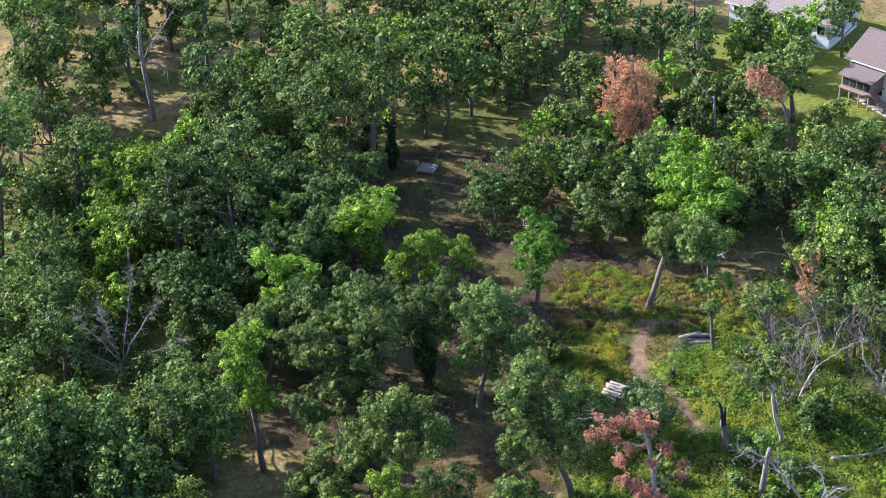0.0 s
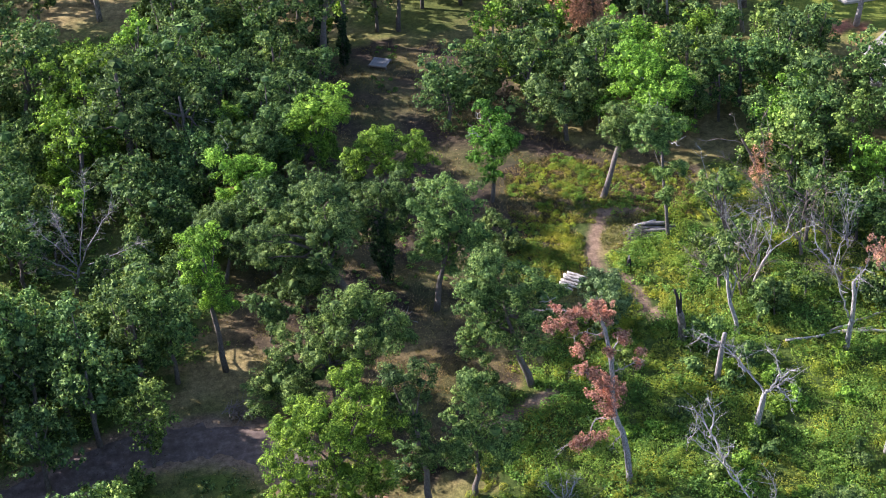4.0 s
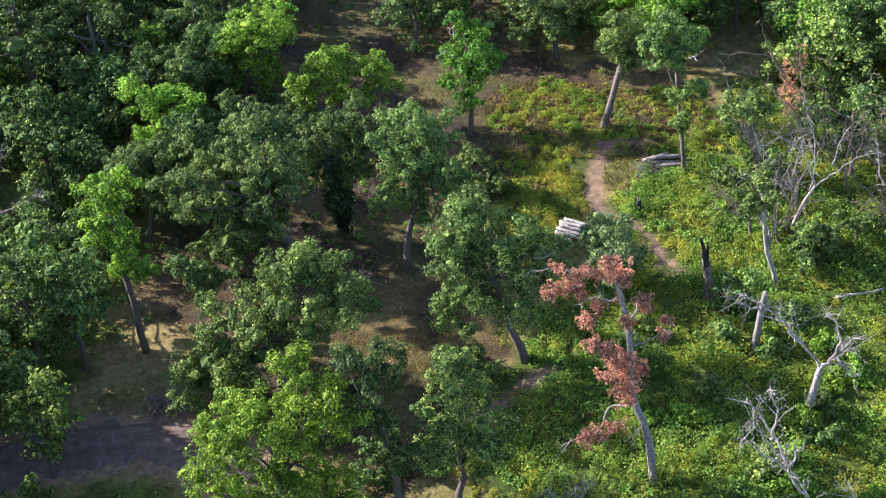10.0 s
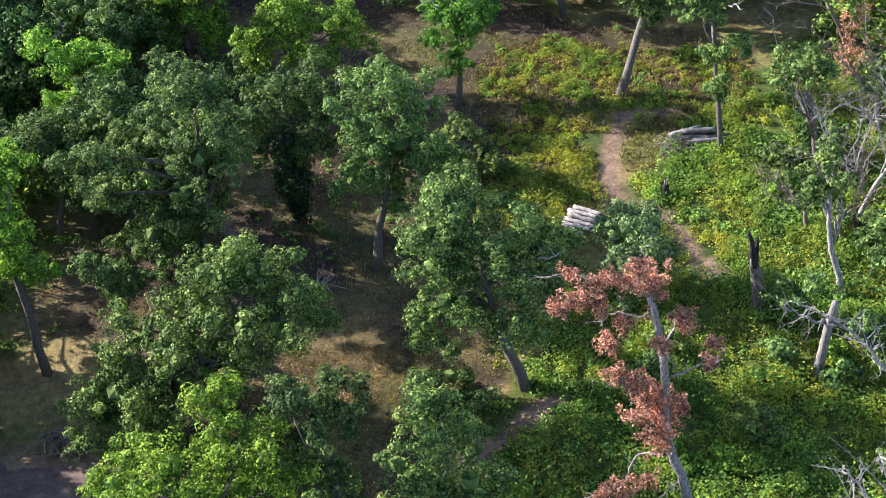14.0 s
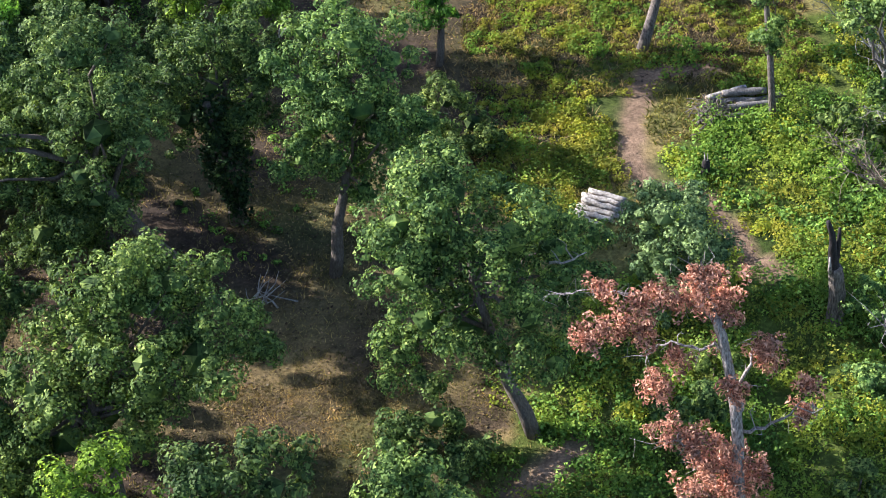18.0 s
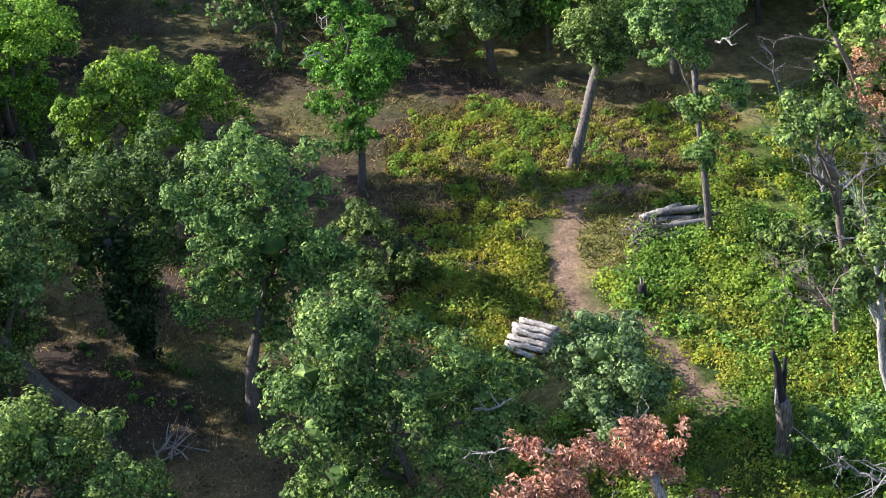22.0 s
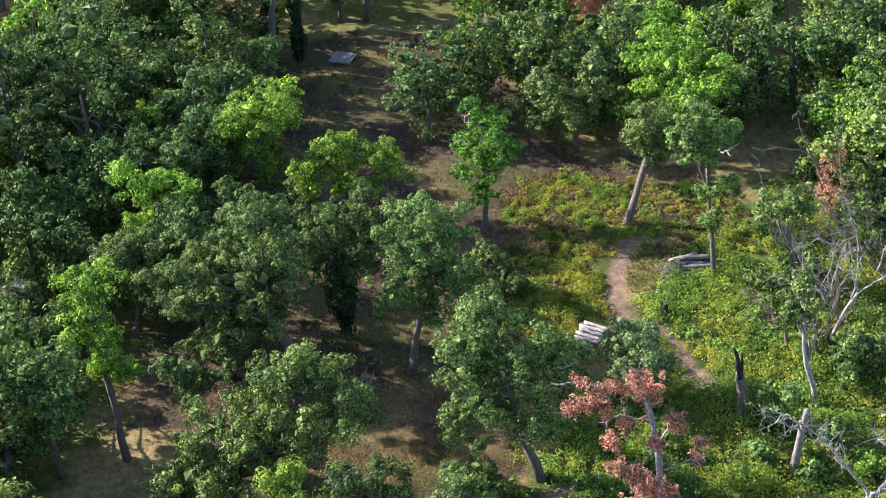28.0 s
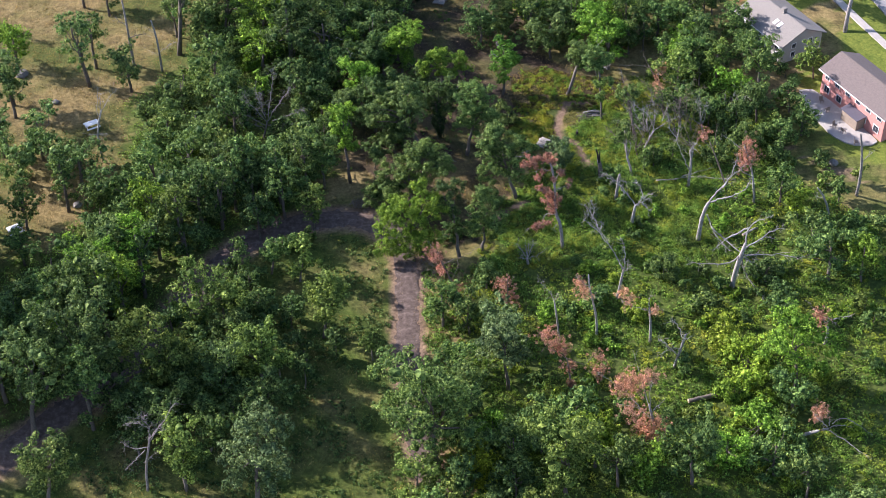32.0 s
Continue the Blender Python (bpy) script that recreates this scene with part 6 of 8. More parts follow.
# wood beside the litter
tree(-12.08, 84.69, 8.59, 2.25, 'dark', 576, tall=1.5)
tree(-11.2, 92.84, 7.54, 2.18, 'dark', 577)
tree(-10.89, 84.57, 10.26, 2.76, 'grey', 578, tall=1.5)
tree(-9.39, 82.92, 8.25, 2.98, 'dark', 579)
tree(-11.91, 90.6, 8.56, 2.72, 'dark', 580)
tree(-6.67, 93.08, 8.21, 2.75, 'dark', 581)
tree(-10.02, 93.19, 10.32, 2.44, 'oak', 582, tall=1.5)
tree(-8.03, 86.34, 8.81, 2.46, 'dark', 583)
tree(-7.76, 92.4, 7.91, 2.24, 'oak', 584)
# closed wood beside the clearing
tree(-11.4, 104.7, 7.34, 2.05, 'oak', 585)
tree(-11.28, 81.17, 6.04, 2.21, 'dark', 586)
tree(-24.46, 96.24, 4.39, 2.07, 'olive', 587)
tree(-17.29, 68.37, 5.32, 2.33, 'grey', 588)
tree(-13.64, 105.72, 4.61, 2.45, 'oak', 589)
tree(-17.58, 108.37, 5.14, 2.53, 'grey', 590)
tree(-15.25, 99.27, 4.1, 2.53, 'lime', 591)
tree(-29.81, 60.86, 6.19, 2, 'oak', 592)
tree(-18.35, 112.43, 5.98, 2.25, 'lime', 594)
tree(-25.22, 79.68, 5.37, 1.9, 'dark', 595)
tree(-22.51, 60.92, 5.1, 1.96, 'oak', 596)
tree(-19.24, 97.52, 6.58, 1.93, 'lime', 597)
tree(-19.45, 106.37, 6.51, 2.51, 'oak', 598)
tree(-30.6, 84.8, 5.88, 1.89, 'oak', 599)
tree(-13.43, 83.65, 7.79, 2.27, 'lime', 600)
tree(-16.47, 73.22, 5.87, 2.32, 'dark', 601)
tree(-30.5, 89.14, 5.64, 2.49, 'grey', 602)
tree(-31.05, 95.1, 4.74, 2.44, 'oak', 603)
tree(-11.7, 94.94, 6.64, 1.98, 'dark', 604)
tree(-14.64, 101.6, 7.81, 2.2, 'olive', 605)
tree(-20.8, 112.41, 6.27, 2.07, 'dark', 606)
tree(-14.35, 91.01, 7.50, 2.14, 'dark', 607)
tree(-29.72, 97.15, 5.06, 2.08, 'oak', 608)
tree(-17.46, 77.86, 6.07, 2.54, 'dark', 609)
tree(-13.23, 103.21, 7.67, 1.76, 'grey', 610, tall=1.5)
tree(-22.49, 113.27, 4.61, 2.57, 'oak', 611)
tree(-28.21, 84.52, 5.25, 2.19, 'lime', 613)
tree(-11.06, 77.26, 4.33, 2.24, 'dark', 614)
tree(-12.18, 93.79, 4.42, 2.07, 'dark', 615)
tree(-32.22, 89.49, 5.63, 2.49, 'dark', 617)
tree(-20.12, 66.28, 5.45, 1.76, 'olive', 618)
tree(-16, 97.46, 6.38, 2.37, 'oak', 619)
tree(-31.57, 102, 4.54, 2.18, 'oak', 620)
tree(-11.44, 99.17, 7.76, 2.3, 'oak', 622)
tree(-10.5, 90.95, 6.89, 2.46, 'dark', 623)
tree(-26.66, 86.25, 6.55, 2.07, 'oak', 624)
tree(-27.71, 75.15, 4.6, 2.09, 'oak', 625)
tree(-20.67, 72.74, 4.58, 2.29, 'oak', 626)
tree(-18.78, 77.51, 4.94, 2.12, 'olive', 627)
tree(-32.48, 77.76, 6.44, 2.06, 'olive', 628)
# wood behind the clearing
tree(14.24, 93.35, 5.45, 1.56, 'lime', 629, tall=1.5)
tree(27.8, 88.9, 6.86, 1.84, 'oak', 630, tall=1.5)
tree(33.25, 83.81, 5.98, 2.3, 'lime', 631)
tree(22.95, 88.53, 5.75, 2.18, 'teal', 632)
tree(30, 82.01, 5.82, 1.56, 'grey', 633, tall=1.5)
tree(32.58, 82.5, 5.14, 2.3, 'teal', 634)
tree(24.91, 86, 4.81, 2.06, 'grey', 635)
tree(11.87, 94.4, 4.88, 2.29, 'lime', 636)
tree(7.98, 92.43, 6.01, 1.94, 'oak', 637)
tree(31.4, 80.2, 5.5, 2.48, 'lime', 638)
tree(8.08, 90.87, 5.6, 2.19, 'teal', 639)
tree(16.61, 93.99, 5.57, 1.57, 'lime', 640, tall=1.5)
tree(27.86, 86.06, 6.44, 1.55, 'oak', 641, tall=1.5)
tree(34.3, 76.93, 4.76, 1.83, 'oak', 642)
tree(35.71, 80.17, 6.44, 2.22, 'grey', 643)
tree(17.43, 86.4, 5.33, 1.97, 'oak', 644)
tree(15.77, 92.81, 6.16, 1.54, 'teal', 645, tall=1.5)
tree(32.08, 84.72, 4.03, 1.77, 'teal', 646)
# tall trees over the shaded track
tree(-29.84, 52.37, 11.01, 3.08, 'oak', 647, tall=1.5)
tree(-42.1, 38.22, 13.61, 3.16, 'oak', 648, tall=1.5)
tree(-50.41, 30.49, 13.55, 2.88, 'grey', 650, tall=1.5)
tree(-49.88, 29.1, 10.97, 2.74, 'grey', 651, tall=1.5)
tree(-54.82, 28.56, 10.47, 2.87, 'grey', 652, tall=1.5)
tree(-45.39, 36.87, 11.21, 3.41, 'grey', 653, tall=1.5)
tree(-48.59, 30.5, 10.91, 3.51, 'lime', 654)
tree(-32.4, 52.68, 11.74, 3.37, 'dark', 655, tall=1.5)
tree(-28.22, 55.61, 10.66, 3.37, 'dark', 656)
tree(-45.94, 28, 10.95, 3.28, 'lime', 657, tall=1.5)
tree(-34.19, 47.48, 12.63, 2.6, 'olive', 658, tall=1.5)
tree(-43.99, 38.33, 11.3, 2.78, 'lime', 659, tall=1.5)
tree(-29.92, 57.14, 11.38, 2.89, 'grey', 660, tall=1.5)
tree(-50.55, 25.87, 13.24, 2.86, 'olive', 661, tall=1.5)
tree(-38.22, 41.01, 13.07, 3, 'dark', 662, tall=1.5)
tree(-47.61, 26.87, 12.41, 3.37, 'oak', 663, tall=1.5)
tree(-45.02, 32.93, 13.07, 3.44, 'dark', 664, tall=1.5)
tree(-39.79, 36.11, 12.64, 3.58, 'lime', 665, tall=1.5)
tree(-51.99, 25.47, 12.54, 3.43, 'oak', 666, tall=1.5)
tree(-52.72, 32.64, 10.78, 2.91, 'lime', 667, tall=1.5)
tree(-47.91, 34.97, 11.44, 2.78, 'grey', 668, tall=1.5)
tree(-42.71, 40.83, 11.24, 3.03, 'oak', 669, tall=1.5)
tree(-41.9, 42.23, 12.84, 3.45, 'grey', 670, tall=1.5)
tree(-46.8, 31.19, 11.04, 2.62, 'oak', 671, tall=1.5)
tree(-40.97, 39.39, 12.33, 3.41, 'lime', 672, tall=1.5)
tree(-45.14, 34.84, 10.32, 3.19, 'olive', 673, tall=1.5)
tree(-50.95, 32.14, 10.99, 2.75, 'olive', 674, tall=1.5)
tree(-38.67, 42.66, 12.49, 2.8, 'lime', 675, tall=1.5)
tree(-53.11, 27.31, 11.99, 2.89, 'dark', 676, tall=1.5)
tree(-49.56, 32.71, 11.79, 3.11, 'dark', 677, tall=1.5)
tree(-37.55, 49.87, 11.67, 3.1, 'lime', 678, tall=1.5)
tree(-54.37, 31.55, 10.48, 3.28, 'oak', 679)
tree(-52.64, 29.28, 11.13, 2.66, 'lime', 680, tall=1.5)
# trees between the tracks
tree(-31.11, 30.56, 5.80, 2.32, 'dark', 685)
tree(-35.58, 26.74, 5.80, 2.01, 'dark', 686, tall=1.5)
tree(-27.53, 27.39, 5.80, 2.59, 'dark', 688)
tree(-34.56, 19.69, 5.80, 2.54, 'dark', 690)
# tall trees north of the track
tree(-19.48, 58.31, 10.69, 2.33, 'grey', 701, tall=1.5)
tree(-23.77, 58.5, 9.12, 2.38, 'dark', 702, tall=1.5)
tree(-26.82, 56.96, 12.18, 2.55, 'oak', 704, tall=1.5)
tree(-21.81, 61.84, 8.22, 2.39, 'oak', 705, tall=1.5)
tree(-24.46, 56.11, 8.36, 3.12, 'oak', 707)
tree(-19.68, 59.71, 8.36, 3.18, 'oak', 708)
tree(-22.78, 56.42, 10.88, 2.6, 'grey', 712, tall=1.5)
# unseen tall row added left of the shaded track to keep sun off it
tree(-76.03, 52.19, 19.76, 4.69, 'oak', 715, tall=1.5, leaf=0.9)
tree(-66.97, 53.13, 21.88, 4.24, 'oak', 716, tall=1.5, leaf=0.9)
tree(-71.49, 40.75, 19.55, 4.38, 'oak', 717, tall=1.5, leaf=0.9)
tree(-59.33, 33.26, 21.08, 4.94, 'oak', 718, tall=1.5, leaf=0.9)
tree(-83.63, 53.89, 22.41, 4.09, 'dark', 719, tall=1.5, leaf=0.9)
tree(-64.56, 47.87, 21.86, 4.15, 'dark', 720, tall=1.5, leaf=0.9)
tree(-82.66, 50.29, 18.12, 4.08, 'oak', 721, tall=1.5, leaf=0.9)
tree(-62.52, 37.59, 21.77, 4.6, 'oak', 722, tall=1.5, leaf=0.9)
tree(-75.35, 43.9, 20.62, 4.73, 'oak', 723, tall=1.5, leaf=0.9)
tree(-63.56, 45.89, 19.25, 3.87, 'oak', 724, tall=1.5, leaf=0.9)
tree(-77.98, 45.47, 19.83, 4.48, 'oak', 725, tall=1.5, leaf=0.9)
tree(-67.43, 31.21, 18.25, 4.36, 'oak', 726, tall=1.5, leaf=0.9)
tree(-74.55, 54.64, 19.62, 4.65, 'oak', 727, tall=1.5, leaf=0.9)
tree(-80.56, 48.72, 19.93, 4.14, 'dark', 728, tall=1.5, leaf=0.9)
tree(-68.88, 28.23, 19.92, 4.14, 'dark', 729, tall=1.5, leaf=0.9)
tree(-60.91, 24.89, 20.38, 4.27, 'oak', 730, tall=1.5, leaf=0.9)
tree(-67.69, 33.99, 22.3, 4.06, 'oak', 731, tall=1.5, leaf=0.9)
tree(-70.26, 43.82, 18.31, 3.87, 'oak', 732, tall=1.5, leaf=0.9)
tree(-66.48, 55.95, 19.81, 4.19, 'dark', 733, tall=1.5, leaf=0.9)
tree(-61.24, 30.86, 18.9, 4.93, 'dark', 734, tall=1.5, leaf=0.9)
tree(-80.27, 50.79, 19.38, 4.48, 'dark', 735, tall=1.5, leaf=0.9)
tree(-58.47, 28.53, 21.26, 3.97, 'oak', 736, tall=1.5, leaf=0.9)
# bushes on the slope
tree(14.22, 24.66, 1.55, 1.14, 'oak', 737)
tree(34.18, 38.35, 1.08, 0.7, 'lime', 738)
tree(20.5, 47.7, 1.82, 1.22, 'lime', 739)
tree(26.53, 31.46, 1.65, 0.95, 'lime', 740)
tree(31.32, 31.11, 1.84, 0.8, 'oak', 741)
tree(37.99, 48.9, 1.5, 0.85, 'oak', 742)
tree(15.44, 31.6, 1.34, 1.09, 'lime', 743)
tree(31.29, 36.32, 1.24, 1.16, 'lime', 744)
tree(42.56, 31.03, 1.31, 0.87, 'lime', 745)
tree(33.89, 35.69, 1.58, 0.92, 'oak', 746)
tree(28.4, 39.64, 1.82, 0.97, 'oak', 747)
tree(25.86, 37.41, 1.87, 0.82, 'oak', 748)
tree(37.32, 47.47, 1.52, 1.26, 'lime', 749)
tree(37.72, 40.29, 1.55, 0.76, 'bright', 750)
tree(4.68, 26.21, 1.64, 0.91, 'bright', 751)
tree(36.78, 39.35, 1.12, 1.17, 'oak', 752)
tree(14.37, 40.61, 1.53, 1.03, 'bright', 753)
tree(30.88, 32.98, 0.91, 1.13, 'lime', 754)
tree(26.86, 45.48, 1.4, 1.26, 'oak', 755)
tree(13.12, 24.16, 1.33, 1.12, 'bright', 756)
tree(16, 37.34, 1.2, 0.71, 'oak', 757)
tree(12.64, 50.09, 1.28, 1.13, 'lime', 758)
tree(20.24, 36.07, 1.06, 0.84, 'oak', 759)
tree(20.77, 34.92, 1.12, 1.23, 'oak', 760)
tree(31.23, 51.02, 1.7, 0.84, 'lime', 761)
tree(15.19, 49.64, 1.13, 0.91, 'lime', 762)
tree(15.96, 28.81, 1.02, 1.1, 'lime', 763)
tree(7.21, 24.56, 1.67, 1.3, 'oak', 764)
tree(18.78, 43.65, 1.8, 1.15, 'lime', 765)
tree(20.68, 54.58, 1.44, 1.1, 'lime', 766)
tree(36.8, 45.84, 1.21, 0.8, 'bright', 767)
tree(28.55, 54.34, 1.76, 1.25, 'lime', 768)
tree(13.74, 35.8, 1.1, 1.03, 'lime', 769)
tree(33.47, 40.13, 1.06, 1.21, 'oak', 770)
tree(13.92, 38.16, 1.48, 1.25, 'oak', 771)
tree(19.28, 24.21, 0.9, 0.85, 'lime', 772)
tree(35.63, 50.21, 1.38, 0.95, 'lime', 773)
tree(33.83, 42.28, 0.97, 1.08, 'bright', 774)
tree(18.37, 54.79, 1.53, 0.84, 'oak', 775)
tree(24.46, 52.84, 1.03, 0.73, 'bright', 776)
tree(17.56, 39.4, 1.45, 1.25, 'bright', 777)
tree(14.45, 49.69, 1.23, 1.03, 'lime', 778)
tree(21.75, 48.95, 1.47, 1.04, 'oak', 779)
tree(27.85, 50.77, 1.3, 0.75, 'lime', 780)
# trees on the dry meadow
tree(-54.87, 104.92, 10.85, 2.1, 'oak', 781, tall=1.5)
tree(-61.22, 80.9, 10.28, 2.56, 'grey', 782, tall=1.5)
tree(-39.83, 95.42, 8.06, 2.63, 'grey', 783)
tree(-50.71, 102.29, 8.98, 2.7, 'grey', 784, tall=1.5)
tree(-60.46, 77.83, 10.42, 2.97, 'grey', 785, tall=1.5)
tree(-49.91, 57.35, 11.05, 2.6, 'oak', 786, tall=1.5)
tree(-73.29, 101.62, 9.84, 2.49, 'grey', 787, tall=1.5)
tree(-45.02, 82.69, 9.36, 2.79, 'grey', 789, tall=1.5)
tree(-50.8, 88.75, 11.02, 2.29, 'grey', 790, tall=1.5)
tree(-60.49, 69.21, 8.3, 2.6, 'grey', 791)

tree(57.2, 87.8, 17, 4.2, "oak", 9002, lean=(3.0, 5.0), trunk=0.3, bark=PALE_BARK, skirt=0.0)
tree(44.5, 100.2, 9.5, 2.4, "oak", 9001, lean=(1.3, 0), trunk=0.28, bark=PALE_BARK, skirt=0.0)


# ---- dead trees ----
# dead_tree(x, y, trunk radius, seed, trunk run, limb runs, wood, withered leaf tufts, label)
dead_tree(28.86, 45.9, 0.32, 792, [(0.02, 2.65), (0.26, 4.63), (0.7, 5.99)],
          [[(0.7, 5.99), (1.7, 7.61), (3.1, 9.47), (4.29, 10.81)], [(0.7, 5.99), (2.45, 7.3), (4.08, 8.42), (4.69, 10.93)], [(2.2, 8.16), (3.23, 10.1), (3.58, 12.02)], [(0.71, 3.96), (1.68, 0.62), (3.06, -3.69)], [(1.35, 2.07), (3.61, -2), (5.96, -4.58)]], DEAD,
          [], 'large leaning bleached dead tree, long forked limbs', 'dead_tree')
dead_tree(31.35, 37.44, 0.34, 793, [(0.14, 2.87), (0.55, 5.11), (0.86, 6.91)],
          [[(0.66, 5.98), (2.34, 6.95), (3.74, 8.26), (5.04, 8.4)], [(0.55, 5.11), (-0.52, 4.03), (-3.1, 4.09), (-5.48, 4.67)], [(0.55, 5.11), (1.61, 0.83), (3.18, -3.37)], [(0.75, 5.09), (2.23, 5.4), (3.96, 5.86), (7.11, 5.84)], [(0.86, 6.91), (0.98, 9.57), (3.58, 10.06)], [(0.91, 9.41), (-1.11, 8.1), (-2.48, 6.44)], [(0.55, 5.11), (1.84, 3.63), (3.13, 1.64)], [(0.64, 4.83), (0.48, 2.84), (0.58, 1.41)]], DEAD,
          [], 'storm-broken bleached dead tree with splintered hanging limbs', 'dead_tree')
dead_tree(29.08, 55.4, 0.22, 794, [(0.11, 2.35), (0.15, 4.61), (-0.15, 6.38)],
          [[(0.15, 4.61), (0.22, 6.36), (0.11, 7.64)], [(-0.11, 3.29), (-1.32, 6.47), (-2.56, 9.9), (-2.19, 12.62)], [(-0.15, 6.38), (0.69, 7.59)], [(-1.88, 8.21), (-2.96, 9.52), (-3.08, 11.52)]], DEAD,
          [], 'bleached bare dead tree with broken limbs among brambles', 'dead_tree')
dead_tree(20.91, 48.59, 0.26, 795, [(0.2, 2.07), (0.38, 3.7)],
          [[(0.38, 3.7), (1.19, 4.17), (1.96, 4.47)], [(0.38, 3.7), (1.23, 4.71), (1.02, 6.46), (0.09, 7.8)], [(0.38, 3.7), (-1.02, 5.77), (-2.19, 6.72), (-3.28, 7.24)], [(1.19, 4.17), (2.08, 3.2)], [(1.23, 4.71), (1.92, 5.35)], [(-1.02, 5.77), (-1.79, 7.12)]], DEAD,
          [], 'bleached forked dead tree with antler-like branches', 'dead_tree')
dead_tree(19.76, 54.02, 0.25, 796, [(0.12, 2.3), (0.3, 4.25)],
          [[(-0.05, 3.08), (-1.1, 3.8), (-1.91, 4.4)], [(0.02, 3.53), (0.91, 2.55), (2.27, 1.05)]], PALE_BARK,
          [], 'grey broken dead trunk with two thin arms', 'dead_tree')
dead_tree(17.6, 36.47, 0.22, 797, [(0.33, 2.45), (0.55, 4.62)],
          [[(0.55, 4.62), (0.71, 6.6), (0.37, 9.23), (-0.03, 10.1)], [(0.55, 4.62), (-0.37, 6.7), (-1.41, 8.96), (-2.77, 11.15), (-3.72, 12.43)], [(-1.41, 8.96), (-2.71, 10.74), (-4.08, 12.07)], [(-2.47, 11.13), (-3.35, 13.18), (-4.05, 14.01)], [(-3.3, 12.79), (-3.06, 14.3), (-3.57, 15.46)], [(0.1, 5.76), (1.07, 3.82), (1, 5.67)], [(-2.42, 10.8), (-2.17, 12.3)]], DEAD,
          [], 'bleached bare dead tree with broken limbs among brambles', 'dead_tree')
dead_tree(14.56, 30.78, 0.15, 798, [(-0.05, 2.77), (-0.63, 5.72), (-1.12, 8.04), (-1.23, 9.79)],
          [[(-1.12, 8.04), (-1.93, 8.82), (-2.64, 9.92)], [(-0.63, 5.72), (-0.21, 7.05)]], DEAD,
          [(-2.19, 8.58, 0.77), (-1.42, 7.17, 0.64)], 'thin crooked dead trunk with few withered leaves', 'dead_tree')
dead_tree(20.49, 29.28, 0.19, 799, [(-0.1, 2.74), (-0.4, 5.16)],
          [[(-0.4, 5.16), (0.31, 4.62), (0.54, 5.53)], [(-0.4, 5.16), (-0.59, 7.01), (-0.39, 8.05)], [(-0.4, 5.16), (-1.79, 6.23), (-3.23, 7.72), (-4.04, 9.1)]], DEAD,
          [(-2.86, 7.23, 0.76), (-3.68, 8.63, 0.63), (0.21, 5.1, 0.51)], 'pale forked dead tree, withered twigs', 'dead_tree')
dead_tree(22.5, 25.21, 0.19, 800, [(0.46, 2.51), (0.76, 4.23), (0.96, 5.34)],
          [[(0.65, 2.98), (-0.37, 3.58), (-1.66, 2.74)], [(0.76, 4.23), (0.04, 7.26), (-0.6, 9.07), (-1.36, 10)], [(0.27, 2.03), (-1.14, 4.43), (-2.17, 5.2)], [(0.64, 4.24), (1.19, 4.85)]], DEAD,
          [], 'leaning bleached dead tree with thin twigs', 'dead_tree')
dead_tree(39.97, 27.54, 0.2, 801, [(0.12, 1.93), (-0.29, 3.38)],
          [[(-0.29, 3.38), (0.03, 4.97), (1.37, 5.19), (1.94, 5.84)], [(-0.21, 3.18), (-1.34, 4.39), (-2.14, 5.36)], [(-0.26, 4.28), (0.83, 3.08)]], DEAD,
          [(-1.27, 4.21, 0.88), (-1.05, 4.81, 0.63)], 'white dead tree with one long bent limb', 'dead_tree')
dead_tree(34.18, 14.8, 0.22, 802, [(1.26, 0.47), (2.99, 0.78)],
          [[(2.99, 0.78), (3.96, 0.97), (5.62, -0.41)], [(2.71, 0.81), (4.44, -0.79), (6.33, -2.93)], [(2.85, 1.11), (1.56, 2.99), (0.76, 4.35)], [(3.34, 1.56), (3.87, 3), (5.51, 2.2), (7.32, 0.54)], [(3.04, 1.29), (2.92, 2.82)]], DEAD,
          [(1.89, 3.44, 0.83), (1.83, 1.95, 0.47)], 'white dead tree leaning far over', 'dead_tree')
dead_tree(-0.93, 38.34, 0.14, 803, [(-0.79, 2.84), (-1.68, 5.36), (-2.11, 7.27)],
          [[(-0.49, 1.81), (-1.11, 3.37), (-2.74, 4.31), (-3.7, 4.79)], [(-1.68, 5.36), (-0.35, 5.71), (1.63, 6), (2.61, 6.65)], [(-0.79, 2.84), (0.29, 5.18), (0.05, 7.98)], [(-2.13, 6.81), (-2.82, 8.24), (-3.09, 9.15)], [(-1.09, 3.86), (-2.07, 4.25), (-2.67, 5.45)]], TWIG,
          [(-2.57, 7.12, 0.92), (-1.72, 4.6, 0.66), (-0.51, 1.3, 0.79)], 'leaning half-dead tree with withered brown twigs', 'dead_tree')
dead_tree(10.32, 30.81, 0.14, 804, [(-0.38, 3.62), (-0.72, 6.06)],
          [[(-0.72, 6.06), (-1.45, 7.52), (-2.41, 8.33)], [(-0.68, 5.59), (-0.33, 6.49)]], DEAD,
          [], 'thin crooked grey dead trunk', 'dead_tree')
dead_tree(-45.38, 89.06, 0.2, 805, [(0.09, 3.39), (0.27, 7.77), (0.35, 11.89)],
          [[(0.21, 4.87), (1.98, 5.73), (2.81, 6.16)], [(0.25, 6.81), (-0.91, 7.84)]], PALE_BARK,
          [], 'tall bare grey trunk on the dry meadow', 'dead_tree')
